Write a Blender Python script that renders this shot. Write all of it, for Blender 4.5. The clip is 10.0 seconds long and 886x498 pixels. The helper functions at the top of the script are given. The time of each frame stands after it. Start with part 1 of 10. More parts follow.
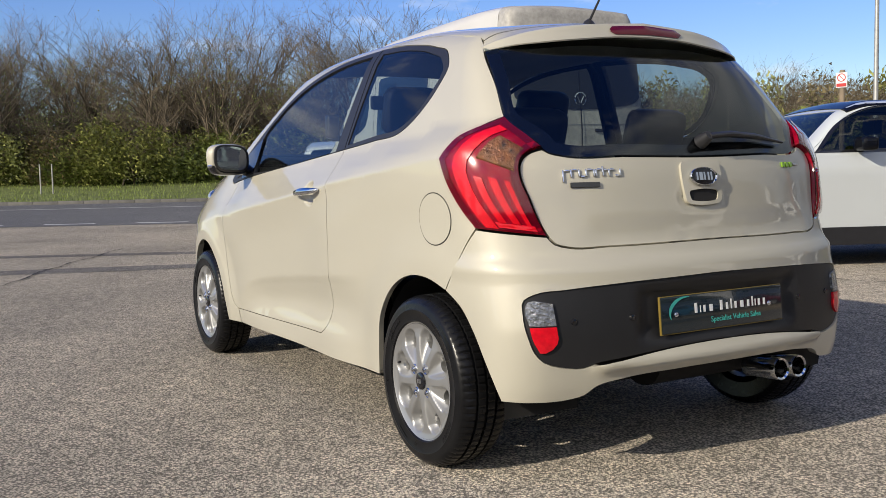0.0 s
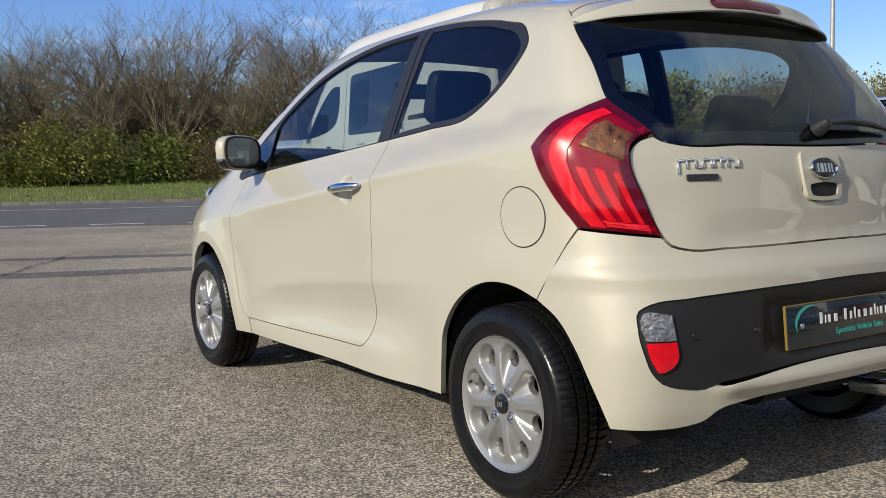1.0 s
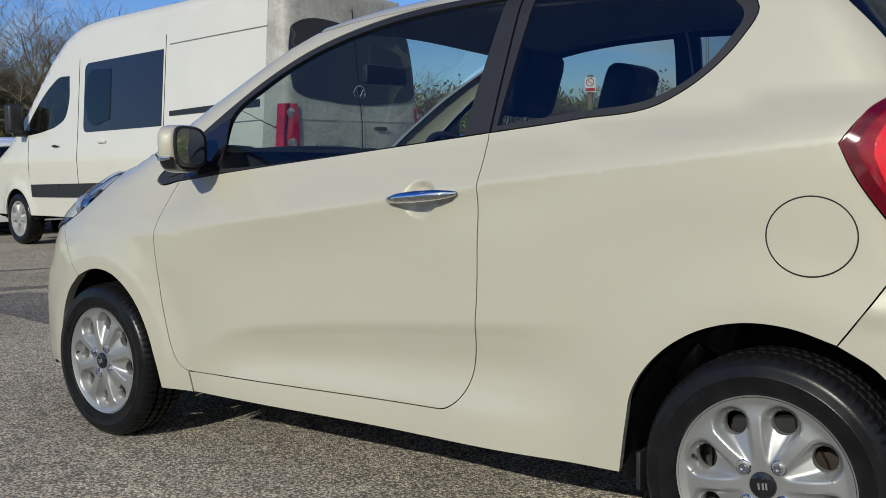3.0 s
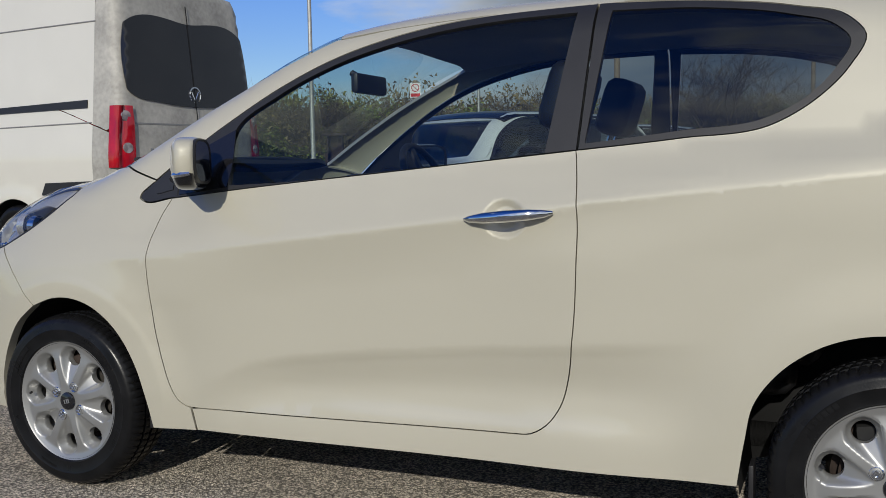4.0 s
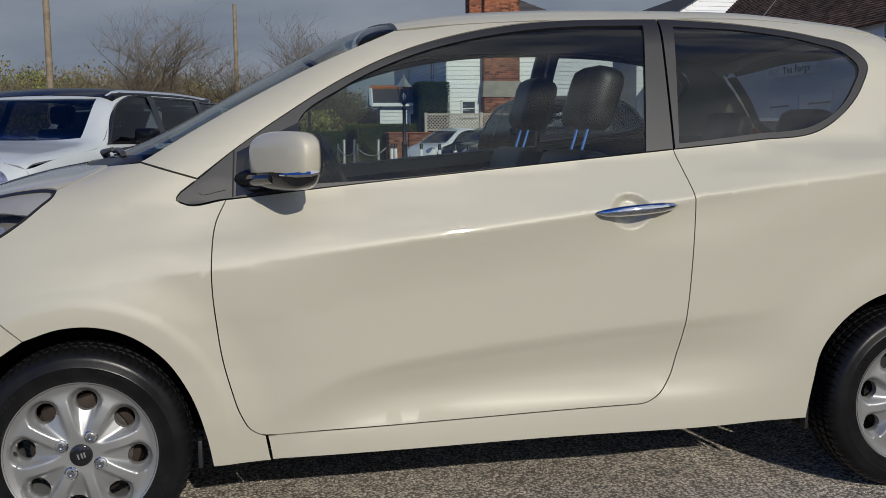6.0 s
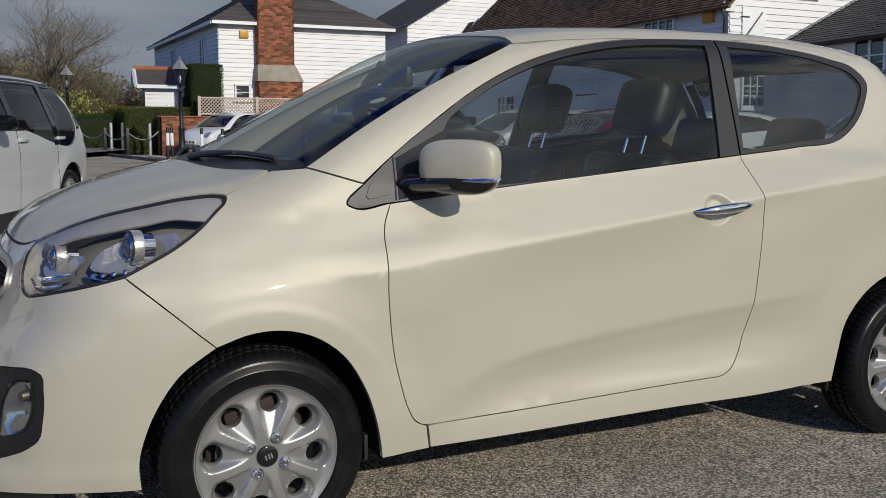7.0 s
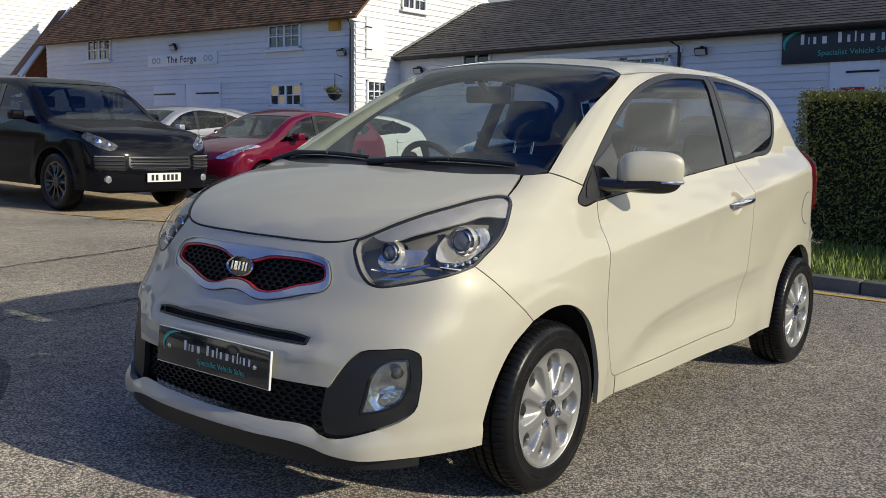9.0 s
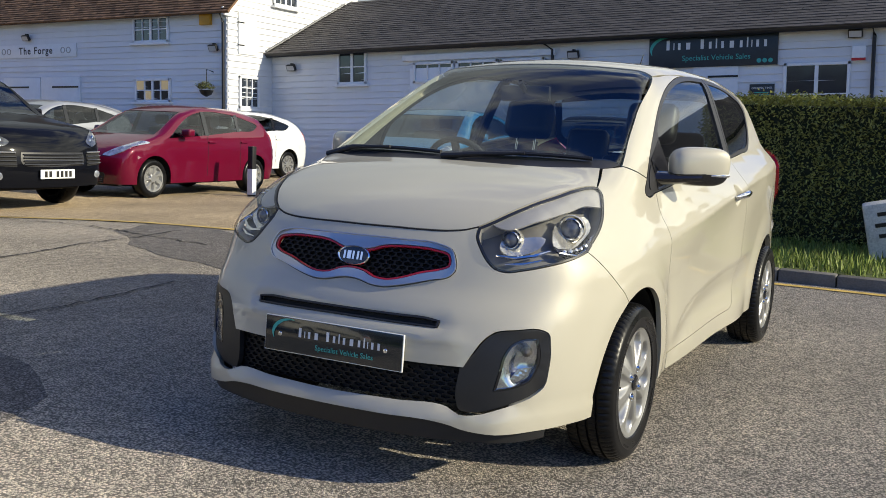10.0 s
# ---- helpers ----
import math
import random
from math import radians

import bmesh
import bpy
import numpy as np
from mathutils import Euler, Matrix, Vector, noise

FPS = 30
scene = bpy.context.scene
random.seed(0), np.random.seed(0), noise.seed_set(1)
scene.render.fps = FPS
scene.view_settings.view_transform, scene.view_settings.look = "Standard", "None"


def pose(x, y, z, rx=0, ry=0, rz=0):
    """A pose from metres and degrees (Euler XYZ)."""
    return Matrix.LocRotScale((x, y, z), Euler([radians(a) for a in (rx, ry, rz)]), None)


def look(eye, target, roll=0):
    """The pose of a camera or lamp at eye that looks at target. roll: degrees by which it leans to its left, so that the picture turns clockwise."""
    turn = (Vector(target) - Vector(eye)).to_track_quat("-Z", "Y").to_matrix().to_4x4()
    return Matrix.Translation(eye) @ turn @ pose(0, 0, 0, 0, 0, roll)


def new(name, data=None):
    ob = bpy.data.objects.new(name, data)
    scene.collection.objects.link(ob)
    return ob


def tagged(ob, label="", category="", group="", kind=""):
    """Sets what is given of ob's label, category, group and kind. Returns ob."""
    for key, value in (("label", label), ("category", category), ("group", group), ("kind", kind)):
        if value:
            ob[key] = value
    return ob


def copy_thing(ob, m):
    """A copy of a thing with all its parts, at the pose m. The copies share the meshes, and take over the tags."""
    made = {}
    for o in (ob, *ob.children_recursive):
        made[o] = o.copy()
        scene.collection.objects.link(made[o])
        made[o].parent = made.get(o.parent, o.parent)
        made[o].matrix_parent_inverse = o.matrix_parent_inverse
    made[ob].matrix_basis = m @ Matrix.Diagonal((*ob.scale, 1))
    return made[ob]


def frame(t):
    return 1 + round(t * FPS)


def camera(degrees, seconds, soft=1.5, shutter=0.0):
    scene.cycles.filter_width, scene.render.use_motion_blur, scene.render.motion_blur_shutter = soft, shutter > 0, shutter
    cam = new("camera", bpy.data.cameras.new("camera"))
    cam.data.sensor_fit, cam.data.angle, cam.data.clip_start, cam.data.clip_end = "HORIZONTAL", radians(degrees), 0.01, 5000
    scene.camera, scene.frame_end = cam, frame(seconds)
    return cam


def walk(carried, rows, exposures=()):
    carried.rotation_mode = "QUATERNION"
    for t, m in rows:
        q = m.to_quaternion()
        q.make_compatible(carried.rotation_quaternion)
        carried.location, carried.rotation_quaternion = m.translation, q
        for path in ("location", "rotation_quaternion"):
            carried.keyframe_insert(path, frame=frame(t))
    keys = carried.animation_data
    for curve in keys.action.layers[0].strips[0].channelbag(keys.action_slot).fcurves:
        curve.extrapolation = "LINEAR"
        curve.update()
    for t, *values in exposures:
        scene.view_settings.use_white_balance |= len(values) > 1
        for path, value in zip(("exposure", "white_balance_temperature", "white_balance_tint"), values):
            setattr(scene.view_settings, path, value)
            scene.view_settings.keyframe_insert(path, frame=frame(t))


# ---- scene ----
cam = camera(49.3, 10.0, 0.6)
PATH = [
    (0, (-3.8950, 2.2027, 0.9546), (-2.1632, 1.2160, 0.7890), -1.29),
    (0.5, (-3.6600, 2.2534, 0.9301), (-1.9462, 1.2357, 0.7646), -1.27),
    (1, (-3.3390, 2.3233, 0.9330), (-1.6642, 1.2427, 0.7677), -1.24),
    (1.5, (-3.0040, 2.4026, 0.9252), (-1.4010, 1.2189, 0.7541), -1.29),
    (2, (-2.6460, 2.5133, 0.9373), (-1.1494, 1.1979, 0.7645), -1.21),
    (2.5, (-2.2570, 2.5993, 0.9347), (-0.8885, 1.1511, 0.7622), -1.00),
    (4, (-1.1180, 3.0455, 1.0081), (-0.3218, 1.2192, 0.8321), -0.94),
    (4.5, (-0.7000, 3.2035, 1.0096), (-0.1929, 1.2774, 0.8277), -0.81),
    (5, (-0.2400, 3.2976, 1.0072), (-0.0421, 1.3156, 0.8259), -0.76),
    (6.5, (1.2620, 3.2371, 1.1316), (0.6317, 1.3582, 0.8629), 0.01),
    (7, (1.8320, 3.1315, 1.1526), (0.9671, 1.3485, 0.8828), 0.40),
    (7.5, (2.3700, 2.9970, 1.1699), (1.2879, 1.3366, 0.9014), 0.88),
    (8, (2.9030, 2.8269, 1.1702), (1.6259, 1.3106, 0.9057), 1.24),
    (8.5, (3.3580, 2.5883, 1.1875), (1.9204, 1.2225, 0.9272), 1.47),
    (9, (3.7690, 2.3168, 1.1639), (2.2034, 1.0989, 0.9078), 1.87),
    (9.5, (4.1160, 2.0080, 1.1553), (2.4524, 0.9269, 0.9030), 2.05),
    (10, (4.3910, 1.7247, 1.1224), (2.6470, 0.7773, 0.8758), 2.42),
]
EXPOSURES = [(0.0, 0.40, 7000, 9), (1.5, 0.22, 6650, 5), (2.5, 0.01, 6450, 2), (4.5, -0.23, 6350, 8), (6.5, -0.27, 6480, 8), (7.5, -0.11, 6730, 6), (8.0, 0.02, 6830, 4), (9.0, 0.26, 7100, 4), (10.0, 0.64, 7350, 3)]
walk(cam, [(t, look(eye, target, roll)) for t, eye, target, roll in PATH], EXPOSURES)


# ---- world, sun, exposure ----
SUN_TO = Vector((0.19, -1.0, -0.49)).normalized()
world = bpy.data.worlds.new("sky")
scene.world = world
world.use_nodes = True


def sky_nodes():
    nt = world.node_tree
    nt.nodes.clear()
    out = nt.nodes.new("ShaderNodeOutputWorld")
    bg = nt.nodes.new("ShaderNodeBackground")
    sky = nt.nodes.new("ShaderNodeTexSky")
    sky.sky_type, sky.sun_disc = "NISHITA", False
    sky.sun_elevation, sky.sun_rotation = radians(25.7), radians(-10.8)
    sky.altitude, sky.air_density, sky.dust_density, sky.ozone_density = 50, 0.85, 0.0, 2.2
    hue = nt.nodes.new("ShaderNodeHueSaturation")
    hue.inputs["Saturation"].default_value, hue.inputs["Hue"].default_value = 1.32, 0.524
    co = nt.nodes.new("ShaderNodeTexCoord")
    mp = nt.nodes.new("ShaderNodeMapping")
    mp.inputs["Scale"].default_value = (1.3, 1.3, 4.5)
    mp.inputs["Location"].default_value = (0.35, 0.1, 0.25)
    nz = nt.nodes.new("ShaderNodeTexNoise")
    nz.inputs["Scale"].default_value, nz.inputs["Detail"].default_value = 2.2, 7.0
    nz.inputs["Roughness"].default_value = 0.58
    # a little more cloud on the road side
    sep = nt.nodes.new("ShaderNodeSeparateXYZ")
    side = nt.nodes.new("ShaderNodeMath")
    side.operation, side.inputs[1].default_value = "MULTIPLY_ADD", -0.055
    side.inputs[2].default_value = -0.035
    # clear blue higher up, clouds lower down
    rise_ = nt.nodes.new("ShaderNodeMath")
    rise_.operation, rise_.inputs[1].default_value = "MULTIPLY_ADD", -0.16
    add = nt.nodes.new("ShaderNodeMath")
    add.operation = "ADD"
    ramp = nt.nodes.new("ShaderNodeValToRGB")
    ramp.color_ramp.elements[0].position, ramp.color_ramp.elements[1].position = 0.47, 0.66
    tone = nt.nodes.new("ShaderNodeTexNoise")
    tone.inputs["Scale"].default_value, tone.inputs["Detail"].default_value = 4.0, 5.0
    cr = nt.nodes.new("ShaderNodeValToRGB")
    cr.color_ramp.elements[0].color, cr.color_ramp.elements[1].color = (3.0, 3.3, 3.8, 1), (8.0, 8.1, 8.3, 1)
    cr.color_ramp.elements[0].position, cr.color_ramp.elements[1].position = 0.35, 0.7
    mix = nt.nodes.new("ShaderNodeMix")
    mix.data_type = "RGBA"
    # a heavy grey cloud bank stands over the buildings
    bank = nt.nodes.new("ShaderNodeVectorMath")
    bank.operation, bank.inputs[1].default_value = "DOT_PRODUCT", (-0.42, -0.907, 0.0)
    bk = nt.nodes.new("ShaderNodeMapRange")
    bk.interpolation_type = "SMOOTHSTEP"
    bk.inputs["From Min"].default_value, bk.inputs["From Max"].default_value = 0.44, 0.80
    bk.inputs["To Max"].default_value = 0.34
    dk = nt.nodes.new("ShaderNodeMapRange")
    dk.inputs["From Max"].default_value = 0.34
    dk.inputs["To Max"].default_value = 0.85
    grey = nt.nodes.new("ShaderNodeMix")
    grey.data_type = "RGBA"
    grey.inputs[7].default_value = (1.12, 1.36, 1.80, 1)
    bg.inputs["Strength"].default_value = 0.144
    ln = nt.links.new
    ln(co.outputs["Generated"], mp.inputs["Vector"])
    ln(mp.outputs[0], nz.inputs["Vector"])
    ln(mp.outputs[0], tone.inputs["Vector"])
    ln(co.outputs["Generated"], sep.inputs[0])
    ln(sep.outputs["X"], side.inputs[0])
    ln(nz.outputs["Fac"], add.inputs[0])
    ln(sep.outputs["Z"], rise_.inputs[0])
    ln(side.outputs[0], rise_.inputs[2])
    ln(rise_.outputs[0], add.inputs[1])
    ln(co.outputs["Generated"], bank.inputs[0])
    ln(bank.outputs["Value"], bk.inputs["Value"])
    # broken cloud stands over the road's near side
    far = nt.nodes.new("ShaderNodeVectorMath")
    far.operation, far.inputs[1].default_value = "DOT_PRODUCT", (-0.45, 0.70, 0.55)
    fr = nt.nodes.new("ShaderNodeMapRange")
    fr.interpolation_type = "SMOOTHSTEP"
    fr.inputs["From Min"].default_value, fr.inputs["From Max"].default_value = 0.45, 0.90
    fr.inputs["To Max"].default_value = 0.25
    both_ = nt.nodes.new("ShaderNodeMath")
    ln(co.outputs["Generated"], far.inputs[0])
    ln(far.outputs["Value"], fr.inputs["Value"])
    ln(add.outputs[0], both_.inputs[0])
    ln(fr.outputs[0], both_.inputs[1])
    more = nt.nodes.new("ShaderNodeMath")
    ln(both_.outputs[0], more.inputs[0])
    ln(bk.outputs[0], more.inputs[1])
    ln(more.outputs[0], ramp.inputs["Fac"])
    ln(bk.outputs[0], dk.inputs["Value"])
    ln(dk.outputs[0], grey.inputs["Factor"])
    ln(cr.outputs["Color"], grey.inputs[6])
    ln(tone.outputs["Fac"], cr.inputs["Fac"])
    ln(ramp.outputs["Color"], mix.inputs["Factor"])
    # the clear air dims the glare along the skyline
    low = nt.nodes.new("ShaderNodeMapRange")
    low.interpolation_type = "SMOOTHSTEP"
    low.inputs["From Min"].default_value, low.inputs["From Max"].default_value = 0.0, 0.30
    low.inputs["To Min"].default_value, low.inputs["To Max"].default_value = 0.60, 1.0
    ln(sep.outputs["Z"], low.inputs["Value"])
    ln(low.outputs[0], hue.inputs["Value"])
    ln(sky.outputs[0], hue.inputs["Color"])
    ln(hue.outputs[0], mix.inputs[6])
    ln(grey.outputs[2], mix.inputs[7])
    ln(mix.outputs[2], bg.inputs["Color"])
    ln(bg.outputs[0], out.inputs["Surface"])


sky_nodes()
sun = new("sun", bpy.data.lights.new("sun", "SUN"))
sun.data.energy, sun.data.angle, sun.data.color = 3.5, radians(0.53), (1.0, 0.93, 0.83)
sun.rotation_mode = "QUATERNION"
sun.rotation_quaternion = SUN_TO.to_track_quat("-Z", "Y")


# ---- materials ----
def mat(name, color, rough=0.5, metal=0.0, coat=0.0, var=0.0, var_scale=8.0, fine=0.0, fine_scale=60.0, bump=0.0, bump_scale=80.0,
        bump_dist=0.01, trans=0.0, ior=1.45, alpha=1.0, emit=None, spec=0.5, rand=0.0, rough_var=0.0, sheen=0.0, coat_rough=0.03):
    m = bpy.data.materials.new(name)
    m.use_nodes = True
    nt = m.node_tree
    b = nt.nodes["Principled BSDF"]
    ln = nt.links.new
    b.inputs["Base Color"].default_value = (*color, 1)
    b.inputs["Roughness"].default_value = rough
    b.inputs["Metallic"].default_value = metal
    b.inputs["Coat Weight"].default_value = coat
    b.inputs["Coat Roughness"].default_value = coat_rough
    b.inputs["Transmission Weight"].default_value = trans
    b.inputs["IOR"].default_value = ior
    b.inputs["Alpha"].default_value = alpha
    b.inputs["Specular IOR Level"].default_value = spec
    b.inputs["Sheen Weight"].default_value = sheen
    if emit:
        b.inputs["Emission Color"].default_value = (*emit[0], 1)
        b.inputs["Emission Strength"].default_value = emit[1]
    co = nt.nodes.new("ShaderNodeTexCoord")
    if var or fine or rand:
        hs = nt.nodes.new("ShaderNodeHueSaturation")
        hs.inputs["Color"].default_value = (*color, 1)
        total = None
        for amount, scale, detail in ((var, var_scale, 4.0), (fine, fine_scale, 2.0)):
            if not amount:
                continue
            nz = nt.nodes.new("ShaderNodeTexNoise")
            nz.inputs["Scale"].default_value, nz.inputs["Detail"].default_value = scale, detail
            ln(co.outputs["Object"], nz.inputs["Vector"])
            mr = nt.nodes.new("ShaderNodeMapRange")
            mr.inputs["From Min"].default_value, mr.inputs["From Max"].default_value = 0.25, 0.75
            mr.inputs["To Min"].default_value, mr.inputs["To Max"].default_value = -amount, amount
            ln(nz.outputs["Fac"], mr.inputs["Value"])
            if total is None:
                total = mr.outputs[0]
            else:
                ad = nt.nodes.new("ShaderNodeMath")
                ln(total, ad.inputs[0])
                ln(mr.outputs[0], ad.inputs[1])
                total = ad.outputs[0]
        if rand:
            oi = nt.nodes.new("ShaderNodeObjectInfo")
            ge = nt.nodes.new("ShaderNodeNewGeometry")
            su = nt.nodes.new("ShaderNodeMath")
            ln(oi.outputs["Random"], su.inputs[0])
            ln(ge.outputs["Random Per Island"], su.inputs[1])
            fr = nt.nodes.new("ShaderNodeMath")
            fr.operation = "FRACT"
            ln(su.outputs[0], fr.inputs[0])
            mr = nt.nodes.new("ShaderNodeMapRange")
            mr.inputs["To Min"].default_value, mr.inputs["To Max"].default_value = -rand, rand
            ln(fr.outputs[0], mr.inputs["Value"])
            if total is None:
                total = mr.outputs[0]
            else:
                ad = nt.nodes.new("ShaderNodeMath")
                ln(total, ad.inputs[0])
                ln(mr.outputs[0], ad.inputs[1])
                total = ad.outputs[0]
        one = nt.nodes.new("ShaderNodeMath")
        one.inputs[1].default_value = 1.0
        ln(total, one.inputs[0])
        ln(one.outputs[0], hs.inputs["Value"])
        ln(hs.outputs[0], b.inputs["Base Color"])
    if rough_var:
        nz = nt.nodes.new("ShaderNodeTexNoise")
        nz.inputs["Scale"].default_value, nz.inputs["Detail"].default_value = 5.0, 6.0
        ln(co.outputs["Object"], nz.inputs["Vector"])
        mr = nt.nodes.new("ShaderNodeMapRange")
        mr.inputs["From Min"].default_value, mr.inputs["From Max"].default_value = 0.3, 0.7
        mr.inputs["To Min"].default_value, mr.inputs["To Max"].default_value = max(rough - rough_var, 0.0), rough + rough_var
        ln(nz.outputs["Fac"], mr.inputs["Value"])
        ln(mr.outputs[0], b.inputs["Roughness"])
    if bump:
        nz = nt.nodes.new("ShaderNodeTexNoise")
        nz.inputs["Scale"].default_value, nz.inputs["Detail"].default_value = bump_scale, 4.0
        ln(co.outputs["Object"], nz.inputs["Vector"])
        bp = nt.nodes.new("ShaderNodeBump")
        bp.inputs["Strength"].default_value, bp.inputs["Distance"].default_value = bump, bump_dist
        ln(nz.outputs["Fac"], bp.inputs["Height"])
        ln(bp.outputs[0], b.inputs["Normal"])
    return m


def glass_mat(name, tint, gloss=1.0, rough=0.0):
    """Clear sheet glass: see-through with a tint, and a mirror by Fresnel."""
    m = bpy.data.materials.new(name)
    m.use_nodes = True
    nt = m.node_tree
    nt.nodes.clear()
    out = nt.nodes.new("ShaderNodeOutputMaterial")
    tr = nt.nodes.new("ShaderNodeBsdfTransparent")
    tr.inputs["Color"].default_value = (*tint, 1)
    gl = nt.nodes.new("ShaderNodeBsdfGlossy")
    gl.inputs["Roughness"].default_value = rough
    fr = nt.nodes.new("ShaderNodeLayerWeight")
    fr.inputs["Blend"].default_value = 0.5
    pw = nt.nodes.new("ShaderNodeMath")
    pw.operation, pw.inputs[1].default_value = "POWER", 4.5
    mu = nt.nodes.new("ShaderNodeMath")
    mu.operation, mu.use_clamp = "MULTIPLY_ADD", True
    mu.inputs[1].default_value, mu.inputs[2].default_value = 0.85, 0.045 * gloss
    mx = nt.nodes.new("ShaderNodeMixShader")
    ln = nt.links.new
    ln(fr.outputs["Facing"], pw.inputs[0])
    ln(pw.outputs[0], mu.inputs[0])
    ln(mu.outputs[0], mx.inputs[0])
    ln(tr.outputs[0], mx.inputs[1])
    ln(gl.outputs[0], mx.inputs[2])
    ln(mx.outputs[0], out.inputs["Surface"])
    return m


M = {
    "cream": mat("cream_paint", (0.480, 0.454, 0.365), 0.48, 0.08, coat=1.0, var=0.015, var_scale=2.0, spec=0.42, coat_rough=0.03),
    "black_trim": mat("black_plastic", (0.022, 0.022, 0.024), 0.42, var=0.15, bump=0.12, bump_scale=900, bump_dist=0.001),
    "black_gloss": mat("black_gloss", (0.012, 0.012, 0.014), 0.08, coat=0.6),
    "grey_trim": mat("bumper_plastic", (0.017, 0.017, 0.018), 0.45, var=0.12, bump=0.15, bump_scale=700, bump_dist=0.001),
    "rubber": mat("tyre_rubber", (0.0085, 0.0085, 0.009), 0.30, var=0.3, var_scale=20, bump=0.03, bump_scale=200, rough_var=0.12, spec=0.26),
    "alloy": mat("silver_alloy", (0.36, 0.36, 0.352), 0.38, 0.62, coat=0.2, var=0.05, var_scale=12),
    "chrome": mat("chrome", (0.78, 0.79, 0.80), 0.07, 1.0),
    "satin": mat("satin_silver", (0.55, 0.545, 0.53), 0.30, 0.8),
    "dark": mat("dark_underbody", (0.012, 0.012, 0.012), 0.8, var=0.3),
    "rust": mat("brake_rust", (0.034, 0.023, 0.018), 0.7, 0.3, var=0.4, var_scale=30),
    "steel": mat("brake_steel", (0.16, 0.145, 0.13), 0.45, 0.8, var=0.3),
    "glass_side": glass_mat("side_glass", (0.78, 0.84, 0.81), 1.3),
    "glass_priv": glass_mat("privacy_glass", (0.55, 0.60, 0.60), 1.6),
    "glass_car": glass_mat("parked_car_glass", (0.36, 0.40, 0.40), 1.6),
    "glass_front": glass_mat("windscreen_glass", (0.76, 0.83, 0.81), 1.5),
    "lamp_lens": glass_mat("tail_lamp_lens", (1.0, 0.95, 0.95), 0.5),
    "lens": glass_mat("clear_lens", (0.95, 0.95, 0.94), 1.0),
    "red_lens": mat("red_lens", (0.24, 0.002, 0.014), 0.16, coat=0.6, spec=0.3, var=0.25, var_scale=30),
    "red_dark": mat("dark_red_lens", (0.10, 0.002, 0.010), 0.14, coat=0.7, spec=0.3),
    "red_glow": mat("red_rib", (0.66, 0.006, 0.018), 0.22, coat=0.7, spec=0.3, var=0.22, var_scale=45, bump=0.25, bump_scale=300, bump_dist=0.002),
    "amber": mat("amber_lens", (0.17, 0.068, 0.014), 0.12, 0.3, coat=1.0, bump=0.9, bump_scale=150, bump_dist=0.005, var=0.8, var_scale=55),
    "seat": mat("seat_leather", (0.012, 0.012, 0.013), 0.45, var=0.2, bump=0.15, bump_scale=300, bump_dist=0.002),
    "headliner": mat("grey_headliner", (0.52, 0.51, 0.48), 0.9, var=0.06),
    "dash": mat("dashboard_plastic", (0.020, 0.020, 0.022), 0.6, bump=0.2, bump_scale=400, bump_dist=0.001),
    "white_bar": mat("white_print", (0.75, 0.76, 0.76), 0.4),
    "teal": mat("teal_print", (0.05, 0.42, 0.36), 0.4),
    "plate_dark": mat("dark_plate", (0.012, 0.020, 0.024), 0.12, coat=0.8),
    "plate_white": mat("white_plate", (0.75, 0.75, 0.72), 0.3),
    "red_line": mat("red_line", (0.55, 0.01, 0.02), 0.3, coat=0.5),
    "green_badge": mat("green_badge", (0.22, 0.42, 0.03), 0.3, coat=0.5),
    "mirror": mat("mirror_glass", (0.85, 0.87, 0.88), 0.02, 1.0),
}


# ---- mesh helpers ----
def put(name, verts, faces, material, parent=None, label="", smooth=True, normals=None):
    """Links one mesh object made of verts and faces, under parent where given."""
    me = bpy.data.meshes.new(name)
    me.from_pydata([tuple(map(float, v)) for v in verts], [], [tuple(map(int, f)) for f in faces])
    for mm in (material if isinstance(material, (list, tuple)) else [material]):
        me.materials.append(mm)
    if smooth:
        me.shade_smooth()
    if normals is not None:
        me.normals_split_custom_set_from_vertices([tuple(map(float, n)) for n in normals])
    ob = new(name, me)
    if parent is not None:
        ob.parent = parent
    if label:
        tagged(ob, label)
    return ob


def part(name, bm, material, parent=None, label="", smooth=False):
    """Links a bmesh as one mesh object."""
    me = bpy.data.meshes.new(name)
    bmesh.ops.recalc_face_normals(bm, faces=bm.faces)
    bm.to_mesh(me)
    bm.free()
    for mm in (material if isinstance(material, (list, tuple)) else [material]):
        me.materials.append(mm)
    if smooth:
        me.shade_smooth()
        me.set_sharp_from_angle(angle=radians(38))
    ob = new(name, me)
    if parent is not None:
        ob.parent = parent
    if label:
        tagged(ob, label)
    return ob


def thing(name, m, label, category, group="", kind=""):
    ob = new(name)
    ob.empty_display_size = 0.1
    ob.matrix_basis = m
    return tagged(ob, label, category, group, kind)


def add_box(bm, lo, hi, bevel=0.0, seg=2, m=None):
    r = bmesh.ops.create_cube(bm, size=1.0)
    vs = r["verts"]
    for v in vs:
        v.co = Vector([lo[i] + (v.co[i] + 0.5) * (hi[i] - lo[i]) for i in range(3)])
    if bevel:
        es = list({e for v in vs for e in v.link_edges})
        r = bmesh.ops.bevel(bm, geom=es, offset=bevel, segments=seg, profile=0.6, affect="EDGES")
        vs = [v for v in r["verts"]]
    if m is not None:
        bmesh.ops.transform(bm, matrix=m, verts=vs)
    return vs


